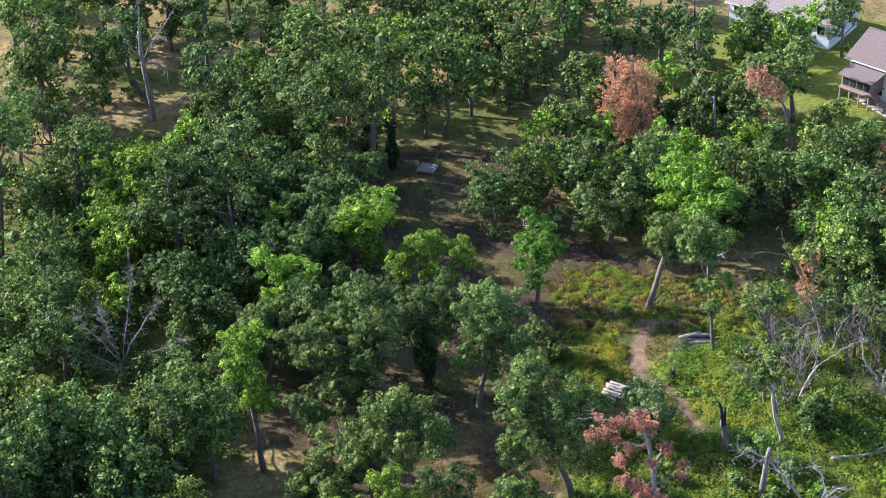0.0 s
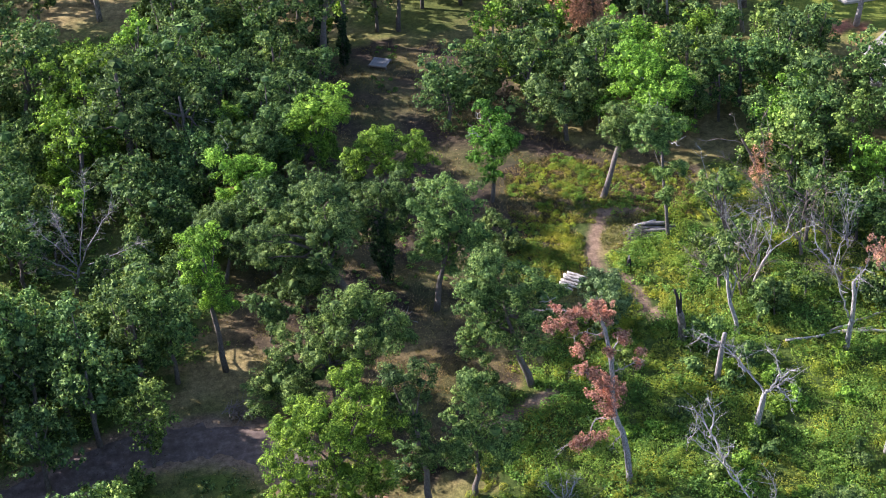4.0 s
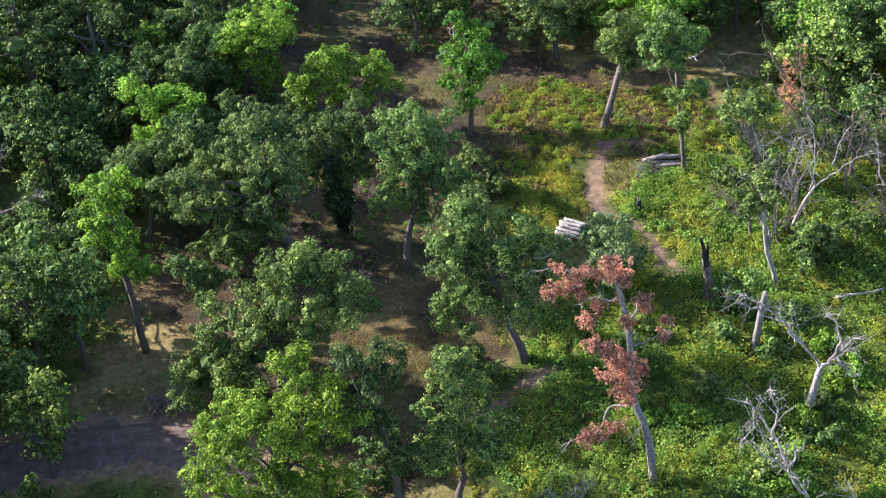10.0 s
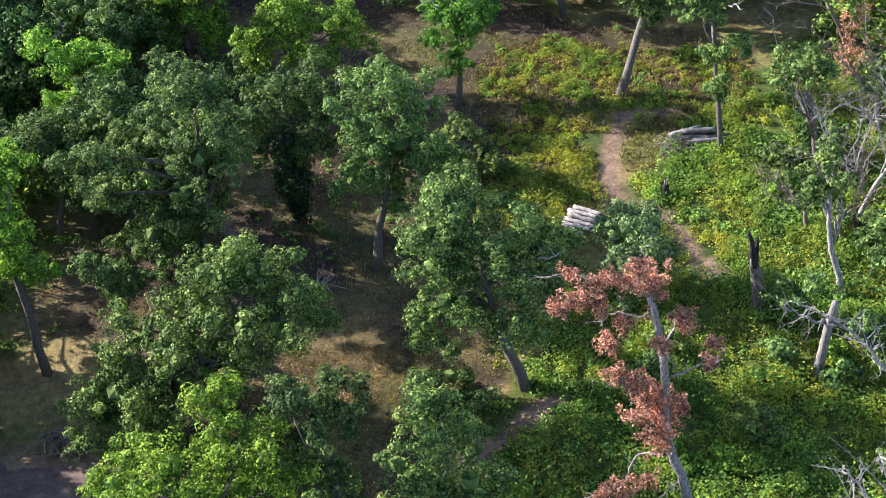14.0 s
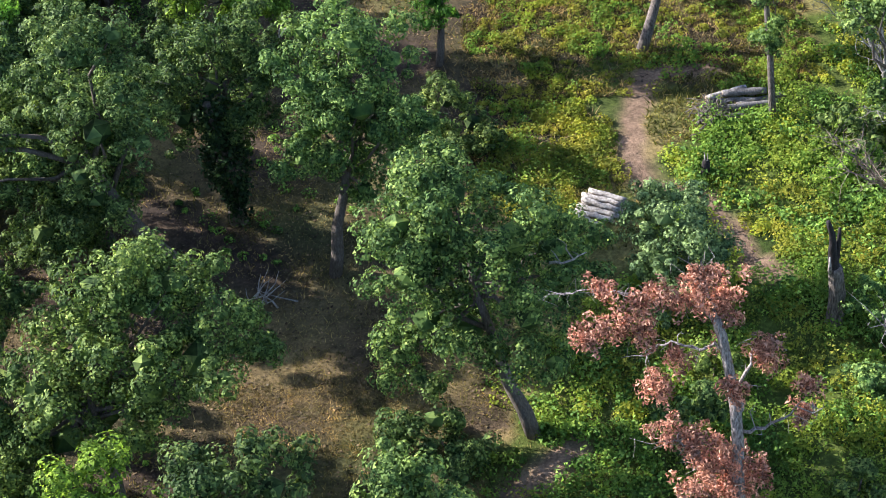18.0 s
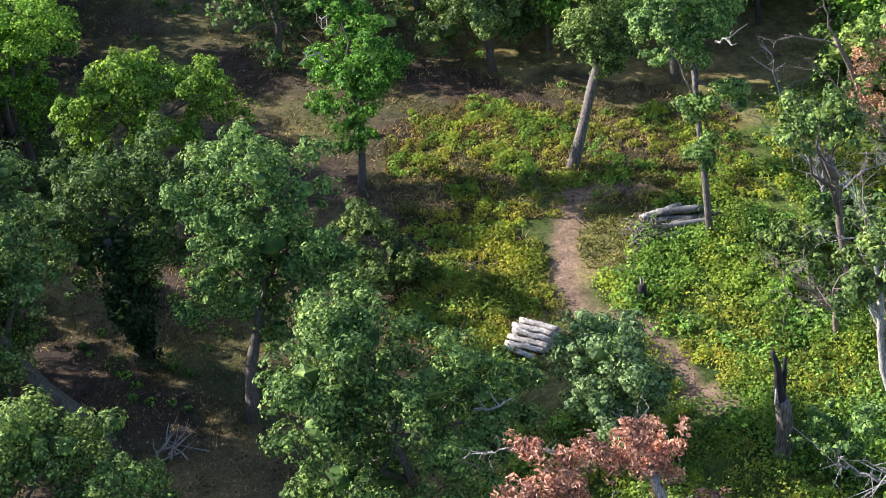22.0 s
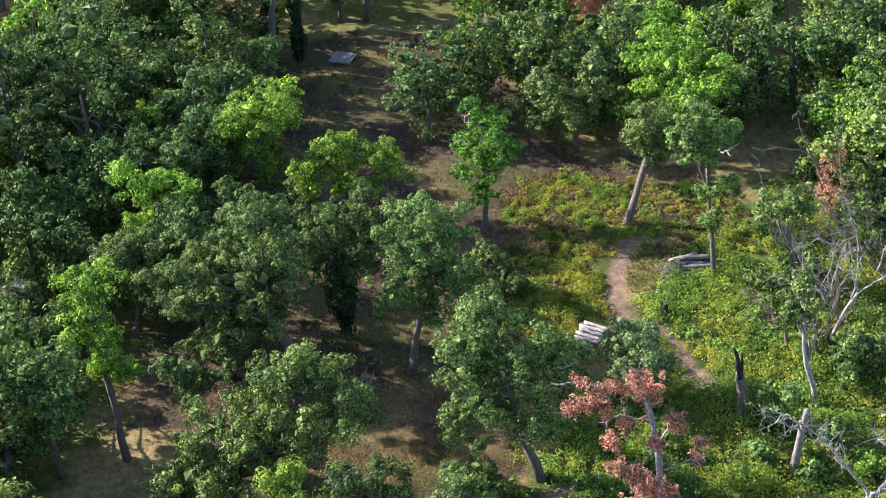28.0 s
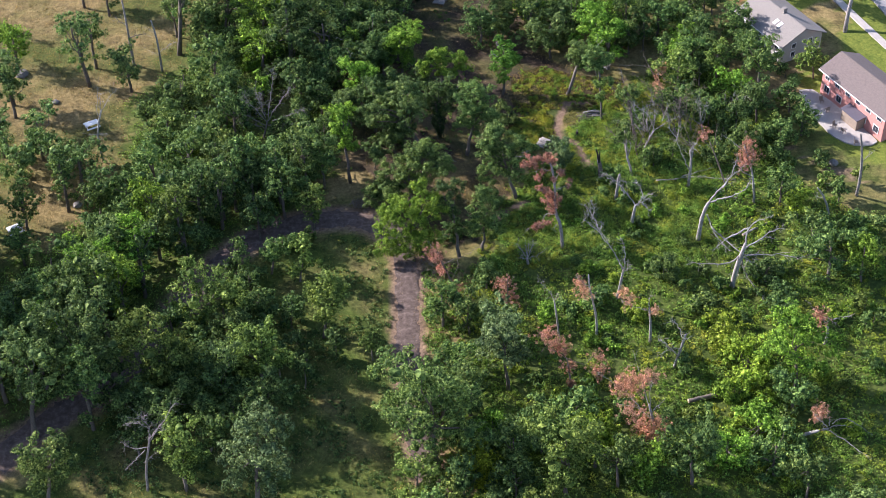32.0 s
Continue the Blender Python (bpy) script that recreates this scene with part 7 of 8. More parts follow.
dead_tree(-41.11, 87.02, 0.17, 806, [(0.16, 3.05), (0.22, 6.47), (-0.08, 8.83)],
          [[(0.34, 3.54), (1.61, 4.44), (2.49, 5.06)], [(0.23, 3.25), (-0.89, 3.52)], [(0.22, 6.47), (-0.6, 7.47)]], DEAD,
          [], 'bare grey dead tree on the dry meadow', 'dead_tree')
dead_tree(-46.8, 67.23, 0.17, 807, [(-0.05, 3.64), (0.55, 6.39), (1.38, 8.56)],
          [[(0.99, 7.71), (2.51, 10.04), (3.62, 10.98)], [(0.94, 7.26), (0.77, 8.61), (1.93, 12.75)], [(0.05, 4.58), (-0.84, 4.92)], [(0.17, 4.85), (0.71, 4.05)], [(1.18, 8.14), (1.58, 10.7)]], DEAD,
          [], 'bare forked dead tree leaning over a white slab', 'dead_tree')
dead_tree(-34.72, 12.1, 0.16, 808, [(0.52, 4), (1.52, 7.54), (1.84, 8.97)],
          [[(1.58, 8.03), (2.08, 10.8), (1.2, 11.81)], [(1.71, 8.01), (3.57, 10.61), (4.89, 12.22)], [(1.23, 7.08), (-0.58, 5.78), (-1.26, 6.91)], [(0.93, 6.61), (-0.56, 4.7), (-1.47, 3.73)], [(0.45, 4.56), (1.7, 5.45)], [(1.92, 9.9), (0.83, 10.51), (-0.63, 9.3)], [(1.57, 8.32), (2.67, 10.27), (3.46, 11.52)], [(1.64, 11.31), (1.8, 12.18)]], PALE_BARK,
          [], 'small bare grey dead tree by the shaded track', 'dead_tree')
dead_tree(49.84, 52.38, 0.2, 809, [(0.06, 3.32), (-0.45, 7.37), (-1.06, 9.94)],
          [[(-0.23, 5.61), (0.9, 6.67)]], PALE_BARK,
          [], 'pale leaning trunk at the edge of the lawn', 'dead_tree')
dead_tree(45.67, 49.09, 0.17, 810, [(-0.85, 2.65), (-2.13, 4.59)],
          [[(-1, 2.66), (-2.25, 3.41)]], DEAD,
          [], 'grey broken dead trunk among bushes', 'dead_tree')
dead_tree(7.79, 43.28, 0.22, 811, [(-0.13, 1.02)],
          [[(-0.12, 0.82), (-0.88, 2.18), (-1.26, 2.71)], [(-0.12, 0.82), (-0.28, 2.62)], [(-0.12, 0.82), (0.52, 2.06), (0.84, 2.52)], [(-0.12, 0.82), (1.05, 1.42)], [(-0.1, 0.62), (-1.05, 1.31)], [(-0.12, 0.82), (0.13, 2.77)]], DEAD,
          [], 'upturned bleached stump with radiating roots', 'uprooted_stump')
dead_tree(24.49, 63.13, 0.15, 812, [(0.56, 2.13), (1.29, 3.64)],
          [[(1.29, 3.64), (0.4, 6.18), (-1.39, 7.6)], [(0.96, 3.3), (1.65, 5.66), (0.79, 8.03)], [(1.29, 3.64), (2.52, 5.15), (3.79, 6.37)], [(0.4, 6.18), (-0.48, 7.96)], [(2.17, 5), (2.83, 7.29)], [(0.49, 1.67), (-1.53, 5.01), (-2.38, 6.82)]], DEAD,
          [], 'white-limbed dead tree behind the feathery crowns', 'dead_tree')
dead_tree(28.99, 75.43, 0.16, 813, [(-0.97, 2.72), (-2.27, 5.09)],
          [[(-1.06, 3.19), (-0.15, 5.84), (-1.02, 8.07)], [(-2.01, 4.63), (-4.37, 6.13), (-6.13, 6.68)], [(-2.27, 5.09), (-3.43, 7.8)], [(-0.76, 6.75), (-0.12, 8.43)]], TWIG,
          [(-0.61, 1.76, 0.92), (-0.64, 4.08, 0.77)], 'dark dead tree with few rusty leaves', 'dead_tree')
dead_tree(36.93, 52.14, 0.17, 814, [(-0.27, 2.5), (-1.08, 6.16), (-2.2, 9.22)],
          [[(-1.08, 6.16), (-0.78, 7.86), (-2.11, 10.43)], [(-1.79, 7.93), (-3.86, 10.56), (-5.49, 11.88)], [(-0.86, 4.38), (-2.54, 6.28), (-3.79, 8.51)]], DEAD,
          [(-1.64, 7.92, 1.12), (-1.95, 6.67, 0.84), (-1.84, 9.6, 0.7)], 'dead tree with withered rusty crown', 'dead_tree')
dead_tree(34.1, 55.34, 0.12, 815, [(-1.39, 3.86), (-2.83, 7.49)],
          [[(-2.32, 6.16), (-4.17, 8.44), (-5.58, 9.78)], [(-2.44, 6.6), (-2.1, 8.7), (-2.1, 9.93)], [(-2.83, 7.49), (-4, 9.67)]], TWIG,
          [(-3.66, 8.4, 0.71)], 'bare brown-twigged dead tree', 'dead_tree')
dead_tree(19.23, 13.89, 0.2, 816, [(-0.78, 3.84), (-1.59, 7.35)],
          [[(-1.09, 4.89), (-2.81, 6.56), (-4.32, 6.75)], [(-1.29, 5.89), (-0.73, 7.24), (-0.19, 8.1)], [(-1.39, 6.38), (-1.8, 10.06), (-1.78, 12.15)], [(-1.39, 6.38), (-2.43, 10.14), (-3.23, 13.28)], [(-2.31, 6.5), (-4.37, 9.93), (-7, 11.94)], [(-0.52, 3.81), (0.16, 4.23)]], DEAD,
          [(-4.04, 10.75, 1.06), (-3.16, 9.79, 0.94), (-4.68, 10.4, 0.82), (-2.54, 11.42, 0.82), (-1.6, 11.31, 0.82), (-3.32, 6.62, 0.94), (-1.67, 4.46, 1.18), (-0.41, 3.28, 1.06), (-1.89, 2.96, 0.94), (-0.21, 4.78, 0.71)], 'broken dead tree with withered rust-brown leaves', 'dead_tree')
dead_tree(10.9, 23.05, 0.13, 817, [(-0.32, 2.57), (-0.66, 4.91)],
          [[(-0.66, 4.91), (-1.91, 7.4), (-3.39, 8.92)], [(-0.66, 4.91), (0.98, 4.04), (2.77, 3.54)], [(1.56, 3.97), (2.57, 5.04)], [(-0.62, 4.41), (-0.19, 1.31)]], TWIG,
          [(-2.81, 8.41, 0.86), (-1.91, 7.4, 0.98), (-0.98, 6.38, 0.74), (-0.4, 3.39, 0.62), (-0.19, 1.31, 0.49), (2.92, 4.51, 0.62), (2.84, 3.03, 0.86)], 'withered rust-brown tree lying in the scrub', 'dead_tree')
dead_tree(4.99, 36.83, 0.1, 818, [(-0.2, 2.09), (-0.12, 4.06)],
          [[(-0.2, 2.09), (-0.91, 3.65)], [(-0.09, 3.08), (0.65, 4.47)]], TWIG,
          [(-0.55, 2.62, 0.92), (0.31, 1.01, 0.79), (-0.7, 0.59, 0.66)], 'small withered brown sapling in the scrub', 'dead_tree')
dead_tree(33.83, 100.92, 0.22, 819, [(-0.37, 2.36), (-0.81, 4.2), (-1.78, 5.58)],
          [[(-0.81, 4.2), (-2.67, 6.11), (-4.2, 7.68)], [(-0.56, 3.28), (0.37, 3.82)]], PALE_BARK,
          [(-1.79, 5.76, 0.85), (-3, 6.72, 1.06), (-3.92, 7.66, 0.95)], 'grey tree with a rust-brown dead crown', 'dead_tree')
dead_tree(20.35, 103.97, 0.2, 820, [(-0.36, 3.09), (-1, 6.13), (-1.33, 8.5)],
          [[(-0.69, 4.92), (-2.43, 6.82), (-3.31, 8.63)], [(-0.67, 4.32), (0.54, 6.03), (0.68, 7.2)], [(-0.55, 3.71), (-2.68, 3.85)], [(-0.53, 2.8), (-2.07, 1.68)]], TWIG,
          [(-2.45, 7.7, 1.19), (-1.31, 7.33, 1.29), (0.13, 6.65, 1.08), (-2.7, 5.35, 1.4), (-1.26, 4.66, 1.4), (0.17, 4.86, 0.97), (-2.96, 3.27, 1.29), (-1.22, 2.54, 1.4), (0.82, 2.1, 0.97), (-1.77, 1.05, 0.97)], 'dead tree with a full rust-brown withered crown', 'dead_tree')
dead_tree(-28.46, 115.31, 0.3, 821, [(0.09, 3.5), (-0.09, 6.81), (0.17, 10.01)],
          [[(-0.09, 6.81), (1.92, 9.26), (4.25, 11.96)], [(-0.02, 6.48), (1.48, 6.71), (2.26, 5.68)], [(-0.09, 6.81), (-1.18, 9.46), (-1.53, 12.65)], [(0.17, 10.01), (0.51, 11.89), (0.35, 13.46)], [(1.92, 9.26), (2.85, 9.2)]], PALE_BARK,
          [], 'large bare grey tree at the meadow edge', 'dead_tree')
dead_tree(-40.52, 110.34, 0.28, 822, [(0.03, 4.08), (-0.02, 7.73)],
          [[(0.03, 4.08), (1.22, 5.67)], [(-0.02, 4.42), (-0.97, 5.82)]], PALE_BARK,
          [], 'bare grey trunk on the meadow', 'dead_tree')
dead_tree(-37.36, 105.95, 0.14, 823, [(-2.3, 2.14), (-3.81, 3.55)],
          [], DEAD,
          [], 'grey fallen pole leaning on the meadow', 'dead_tree')
dead_tree(26.6, 100.79, 0.17, 824, [(-0.17, 3.34), (-0.48, 6.02)],
          [[(-0.45, 5.43), (-1.94, 7.28), (-3.43, 9.67)]], PALE_BARK,
          [], 'pale slender trunk beside the lawn', 'dead_tree')
dead_tree(22.45, 123.81, 0.24, 825, [(0.36, 3.39), (0.78, 6.85)],
          [], PALE_BARK,
          [], 'tall pale straight trunk', 'dead_tree')
dead_tree(-25.71, 70.73, 0.17, 826, [(0.77, 2.43)],
          [[(0.77, 2.43), (-0.74, 5.4), (-1.62, 7.31)], [(0.77, 2.43), (0.55, 7.15), (0.76, 8.92)], [(0.77, 2.43), (1.91, 7.05), (2.25, 9.08)], [(0.77, 2.43), (3.26, 6.5), (4.47, 8.22)], [(0.82, 1.94), (3.75, 3.18), (6.63, 3.64)], [(0.49, 1.96), (-1.64, 3.58), (-2.67, 4.13)], [(0.37, 1.48), (-1.61, 2.12), (-2.99, 1.73)], [(1.51, 2.67), (4.27, 3.62), (5.67, 4.28)], [(0.55, 3.9), (-0.14, 7.65)]], PALE_BARK,
          [], 'dense grey leafless thicket of fine twigs', 'bare_thicket')
dead_tree(24.66, 69.86, 0.15, 827, [(-0.32, 1.58)],
          [[(-0.27, 1.58), (-0.38, 3.32), (-1.2, 5.06)], [(-0.27, 1.58), (-1.19, 3.52), (-3.62, 5.51)], [(-0.27, 1.58), (-0.76, 3.88), (-1.34, 6.11)], [(-0.27, 1.58), (0.82, 2.45), (2.42, 3.26)], [(-0.27, 1.58), (-0.69, 3.04), (-1.64, 4.51)], [(-0.27, 1.58), (-1.51, 4.33), (-2.18, 6.93)]], DEAD,
          [], 'bleached leafless shrub with tangled bare branches', 'bare_shrub')
dead_tree(22.37, 63.47, 0.15, 828, [(-0.25, 1.31)],
          [[(-0.21, 1.31), (-1.45, 2.62), (-2.85, 3.91)], [(-0.21, 1.31), (-0.8, 2.99), (0.37, 4.51)], [(-0.21, 1.31), (-1.48, 3.27), (-2.56, 5.16)], [(-0.21, 1.31), (0.47, 2.62), (1.1, 3.9)], [(-0.21, 1.31), (-1.75, 2.83), (-2.91, 4.28)], [(-0.21, 1.31), (-1.47, 2.88), (-2.73, 4.41)]], TWIG,
          [], 'grey leafless shrub with tangled bare branches', 'bare_shrub')
dead_tree(31.51, 67, 0.15, 829, [(-0.22, 1.46)],
          [[(-0.35, 1.47), (-1.91, 2.91), (-2.6, 4.25)], [(-0.35, 1.47), (-1.19, 4.28), (-1.39, 6.92)], [(-0.35, 1.47), (-2.81, 3.66), (-4.33, 5.71)], [(-0.35, 1.47), (0.48, 2.63), (0.01, 3.87)], [(-0.35, 1.47), (-1.18, 2.88), (-2.7, 4.31)], [(-0.35, 1.47), (-1.13, 3.47), (-2.4, 5.45)]], TWIG,
          [], 'grey leafless shrub with tangled bare branches', 'bare_shrub')
dead_tree(25.68, 65.42, 0.15, 830, [(-0.04, 1.5)],
          [[(-0.29, 1.52), (-1.75, 2.84), (-4.43, 4.23)], [(-0.29, 1.52), (0.02, 3.81), (0.44, 6)], [(-0.29, 1.52), (-1.66, 3.32), (-2.52, 5.04)], [(-0.29, 1.52), (-0.71, 4.2), (-0.85, 6.75)], [(-0.29, 1.52), (-0.75, 3.4), (-0.76, 5.2)], [(-0.29, 1.52), (-1.32, 4.33), (-1.41, 6.96)]], DEAD,
          [], 'bleached leafless shrub with tangled bare branches', 'bare_shrub')
dead_tree(31.26, 71.5, 0.15, 831, [(-0.24, 1.42)],
          [[(-0.32, 1.43), (0.21, 2.59), (2.39, 3.61)], [(-0.32, 1.43), (0.37, 3.08), (1.19, 4.67)], [(-0.32, 1.43), (-1.07, 3.25), (-2.9, 5.1)], [(-0.32, 1.43), (-0.07, 3.29), (-0.39, 5.13)], [(-0.32, 1.43), (-1.88, 2.76), (-3.65, 4.07)], [(-0.32, 1.43), (-1.65, 2.47), (-3, 3.49)]], TWIG,
          [], 'grey leafless shrub with tangled bare branches', 'bare_shrub')
dead_tree(28.64, 70.16, 0.15, 832, [(-0.7, 1.69)],
          [[(-0.34, 1.66), (-1.61, 3.34), (-3.06, 4.99)], [(-0.34, 1.66), (-1.67, 3.77), (-3.37, 5.84)], [(-0.34, 1.66), (-1.26, 4.42), (-2.84, 7.1)], [(-0.34, 1.66), (-0.97, 4.77), (-1.39, 7.71)], [(-0.34, 1.66), (-2.04, 3.85), (-4.26, 6.01)], [(-0.34, 1.66), (-1.53, 2.44), (-2.32, 3.19)]], TWIG,
          [], 'grey leafless shrub with tangled bare branches', 'bare_shrub')
dead_tree(33.14, 66.77, 0.15, 833, [(-0.44, 1.27)],
          [[(-0.32, 1.26), (0.12, 2.71), (0.1, 4.15)], [(-0.32, 1.26), (-0.94, 3.54), (-1.15, 5.72)], [(-0.32, 1.26), (-0.88, 3.62), (-1.03, 5.87)], [(-0.32, 1.26), (-1.57, 1.99), (-2.59, 2.68)], [(-0.32, 1.26), (-0.63, 3.36), (-0.27, 5.34)], [(-0.32, 1.26), (-0.82, 3.26), (-1.38, 5.2)]], DEAD,
          [], 'bleached leafless shrub with tangled bare branches', 'bare_shrub')
dead_tree(31.12, 61.76, 0.15, 834, [(-0.53, 1.4)],
          [[(-0.34, 1.39), (-1.5, 2.38), (-3.32, 3.41)], [(-0.34, 1.39), (-0.73, 3.24), (-0.05, 4.96)], [(-0.34, 1.39), (-2.18, 2.89), (-3.52, 4.33)], [(-0.34, 1.39), (-1.33, 2.48), (-2.71, 3.58)], [(-0.34, 1.39), (-1.47, 3.12), (-2.58, 4.8)], [(-0.34, 1.39), (-1.46, 3.76), (-1.6, 5.97)]], TWIG,
          [], 'grey leafless shrub with tangled bare branches', 'bare_shrub')
dead_tree(29.43, 66.66, 0.15, 835, [(-0.34, 1.44)],
          [[(-0.31, 1.44), (-2.04, 3.88), (-2.98, 6.18)], [(-0.31, 1.44), (-1.91, 3.18), (-3.4, 4.87)], [(-0.31, 1.44), (-1.95, 3.05), (-3.97, 4.66)], [(-0.31, 1.44), (-1.48, 3.91), (-2.31, 6.27)], [(-0.31, 1.44), (0.16, 3.66), (-0.13, 5.85)], [(-0.31, 1.44), (-0.54, 3.83), (0.19, 6.07)]], TWIG,
          [], 'grey leafless shrub with tangled bare branches', 'bare_shrub')
dead_tree(37.7, 69.42, 0.15, 836, [(-0.3, 1.2)],
          [[(-0.34, 1.2), (-2.21, 2.2), (-3.46, 3.15)], [(-0.34, 1.2), (-1.57, 2.53), (-1.42, 3.73)], [(-0.34, 1.2), (0.1, 2.23), (0.12, 3.28)], [(-0.34, 1.2), (0.5, 2.73), (1.13, 4.24)], [(-0.34, 1.2), (-0.6, 2.66), (-0.51, 4.06)], [(-0.34, 1.2), (0.4, 1.85), (1.32, 2.48)]], DEAD,
          [], 'bleached leafless shrub with tangled bare branches', 'bare_shrub')
dead_tree(23.8, 62.23, 0.15, 837, [(-0.51, 1.67)],
          [[(-0.3, 1.66), (-0.67, 3.98), (-0.49, 6.18)], [(-0.3, 1.66), (0.4, 3.11), (0.21, 4.58)], [(-0.3, 1.66), (-0.95, 4.43), (-1.24, 7.05)], [(-0.3, 1.66), (0.67, 3.75), (0.42, 5.86)], [(-0.3, 1.66), (0.92, 2.22), (1.67, 2.81)], [(-0.3, 1.66), (-1.24, 3.16), (-2.7, 4.66)]], TWIG,
          [], 'grey leafless shrub with tangled bare branches', 'bare_shrub')
dead_tree(12.21, 45.56, 0.21, 838, [(-0.2, 3.1), (-0.8, 4.3), (-0.9, 6.0), (-0.8, 7.4), (-1.1, 9.8), (-1.3, 10.5)],
          [[(-1.1, 9.8), (-1.8, 9.6), (-2.4, 9.7), (-3.0, 9.2)], [(-1.3, 10.5), (-2.0, 10.9), (-2.8, 11.0), (-4.2, 11.0), (-4.8, 10.8)], [(-0.8, 4.3), (-2.2, 4.3), (-2.3, 2.7), (-3.6, 2.3), (-4.3, 1.8)], [(-0.8, 7.9), (-0.4, 9.4), (0.0, 9.3)], [(-0.8, 7.4), (0.1, 7.8), (0.9, 8.5)], [(-1.3, 10.5), (-1.5, 11.2), (-1.6, 11.8)], [(-0.9, 6.5), (-1.7, 6.6), (-2.3, 7.6), (-2.7, 7.8)], [(-0.2, 3.1), (-0.9, 3.1), (-1.0, 2.3)]], PALE_BARK,
          [(-1.6, 11.8, 0.40), (-1.9, 11.2, 0.53), (-2.6, 11.2, 0.37), (-1.3, 10.8, 0.45), (-0.9, 10.4, 0.38), (-4.0, 11.5, 0.26), (-3.3, 11.1, 0.32), (-4.5, 10.8, 0.40), (-3.7, 10.5, 0.40), (-3.0, 10.3, 0.32), (-0.2, 9.7, 0.38), (0.0, 9.3, 0.27), (0.9, 8.5, 0.27), (0.8, 7.9, 0.22), (-2.8, 8.6, 0.46), (-2.7, 7.8, 0.35), (-2.3, 9.6, 0.30), (-0.9, 8.8, 0.32), (-1.7, 6.9, 0.55), (-1.2, 6.4, 0.66), (-1.8, 5.9, 0.66), (-0.8, 5.6, 0.66), (-1.2, 5.1, 0.47), (-0.4, 6.1, 0.41), (-2.1, 7.4, 0.30), (-1.7, 3.3, 0.42), (-2.7, 3.0, 0.42), (-3.3, 2.9, 0.34)], 'tall dead oak with withered rust-red leaves', 'dead_tree', back=0.35)


# ---- snags, ivy, timber ----
def box(w, d, h, bevel=0.01):
    bm = bmesh.new()
    bmesh.ops.create_cube(bm, size=1)
    bmesh.ops.scale(bm, vec=(w, d, h), verts=bm.verts)
    if bevel:
        bmesh.ops.bevel(bm, geom=bm.edges[:], offset=bevel, segments=1, affect="EDGES")
    return bm


def block(name, w, d, h, at, material, parent, label="", turn=(0, 0, 0), bevel=0.01):
    bm = box(w, d, h, bevel)
    bm.transform(pose(*at, *turn))
    return part(name, bm, material, parent, label)


def charred_snag(x, y):
    root = thing("charred_snag", x, y, 0, 0, "tall broken oak trunk, charred black split top", "dead tree", "dead trees of the slope")
    limb_part("trunk", smooth([(0, 0, -0.3), (-0.05, 0, 1.2), (-0.2, 0, 2.2), (-0.32, 0, 2.75)]), 0.33, 0.22, GREY_BARK, root, 5, 12)
    limb_part("split_top", smooth([(-0.3, 0, 2.5), (-0.48, 0.05, 3.4), (-0.5, 0, 4.0), (-0.78, 0, 4.8)]), 0.19, 0.07, CHAR, root, 6, 9)
    limb_part("split_top", smooth([(-0.25, 0.1, 2.6), (-0.25, 0.1, 3.5), (-0.3, 0.1, 4.35)]), 0.13, 0.05, CHAR, root, 7, 8)
    limb_part("splinter", [(-0.5, -0.1, 2.6), (-0.55, -0.12, 3.0), (-0.58, -0.1, 3.3)], 0.07, 0.03, LOG, root, 8, 6)


def ivy_trunk(x, y, h, r, lean, seed):
    root = thing("ivy_clad_tree", x, y, 0, 0, "trunk wrapped in dense dark ivy in the shade", "tree", "trees of the wood")
    rng = np.random.default_rng(seed)
    limb_part("trunk", smooth([(0, 0, -0.3), (lean * 0.3, 0, h * 0.4), (lean, 0, h)]), 0.25, 0.15, BARK, root, seed)
    k = int(34 * h)
    z = rng.uniform(0.2, h, k)
    q = rng.uniform(0, 2 * math.pi, k)
    rr = r * (0.55 + 0.35 * np.sin(z * 1.7 + seed)) * rng.uniform(0.7, 1.15, k)
    c = np.stack([lean * z / h + rr * np.cos(q) * 0.75, rr * np.sin(q) * 0.75, z], 1)
    at, fc = clump_points(rng, c, np.full(k, 0.28), 22, 1.3)
    part_of("ivy", quads_mesh("ivy", leaf_quads(rng, at, fc, 0.17), LEAF["ivy"]), root, "dense dark ivy")


def log_mesh(length, radius, seed, bark, bend=0.03):
    rng = np.random.default_rng(seed)
    pts = [(length * (i / 6 - 0.5), bend * length * math.sin(i / 6 * math.pi) * rng.uniform(-1, 1), 0) for i in range(7)]
    v, f = tube_data(pts, [radius * (1 + 0.06 * rng.normal()) for _ in pts], 10, seed, 0.07)
    me = mesh_of("log", v, f, bark, False)
    me.materials.append(END)
    me.polygons[len(me.polygons) - 1].material_index = me.polygons[len(me.polygons) - 2].material_index = 1
    for p in me.polygons:
        p.use_smooth = p.material_index == 0
    return me


def log(x, y, z, length, radius, turn, seed, bark, label, tilt=0.0):
    ob = new("log", log_mesh(length, radius, seed, bark))
    ob.matrix_basis = pose(x, y, z, 0, tilt, turn)
    return tagged(ob, label, "log", "stacked logs")


charred_snag(18.4, 58.4)
ivy_trunk(-1.8, 68.3, 5.8, 1.2, -0.5, 3)
ivy_trunk(-6.3, 103.1, 7.5, 1.1, 0.3, 4)
ivy_trunk(-4.0, 101.8, 5.0, 0.8, 0.1, 5)

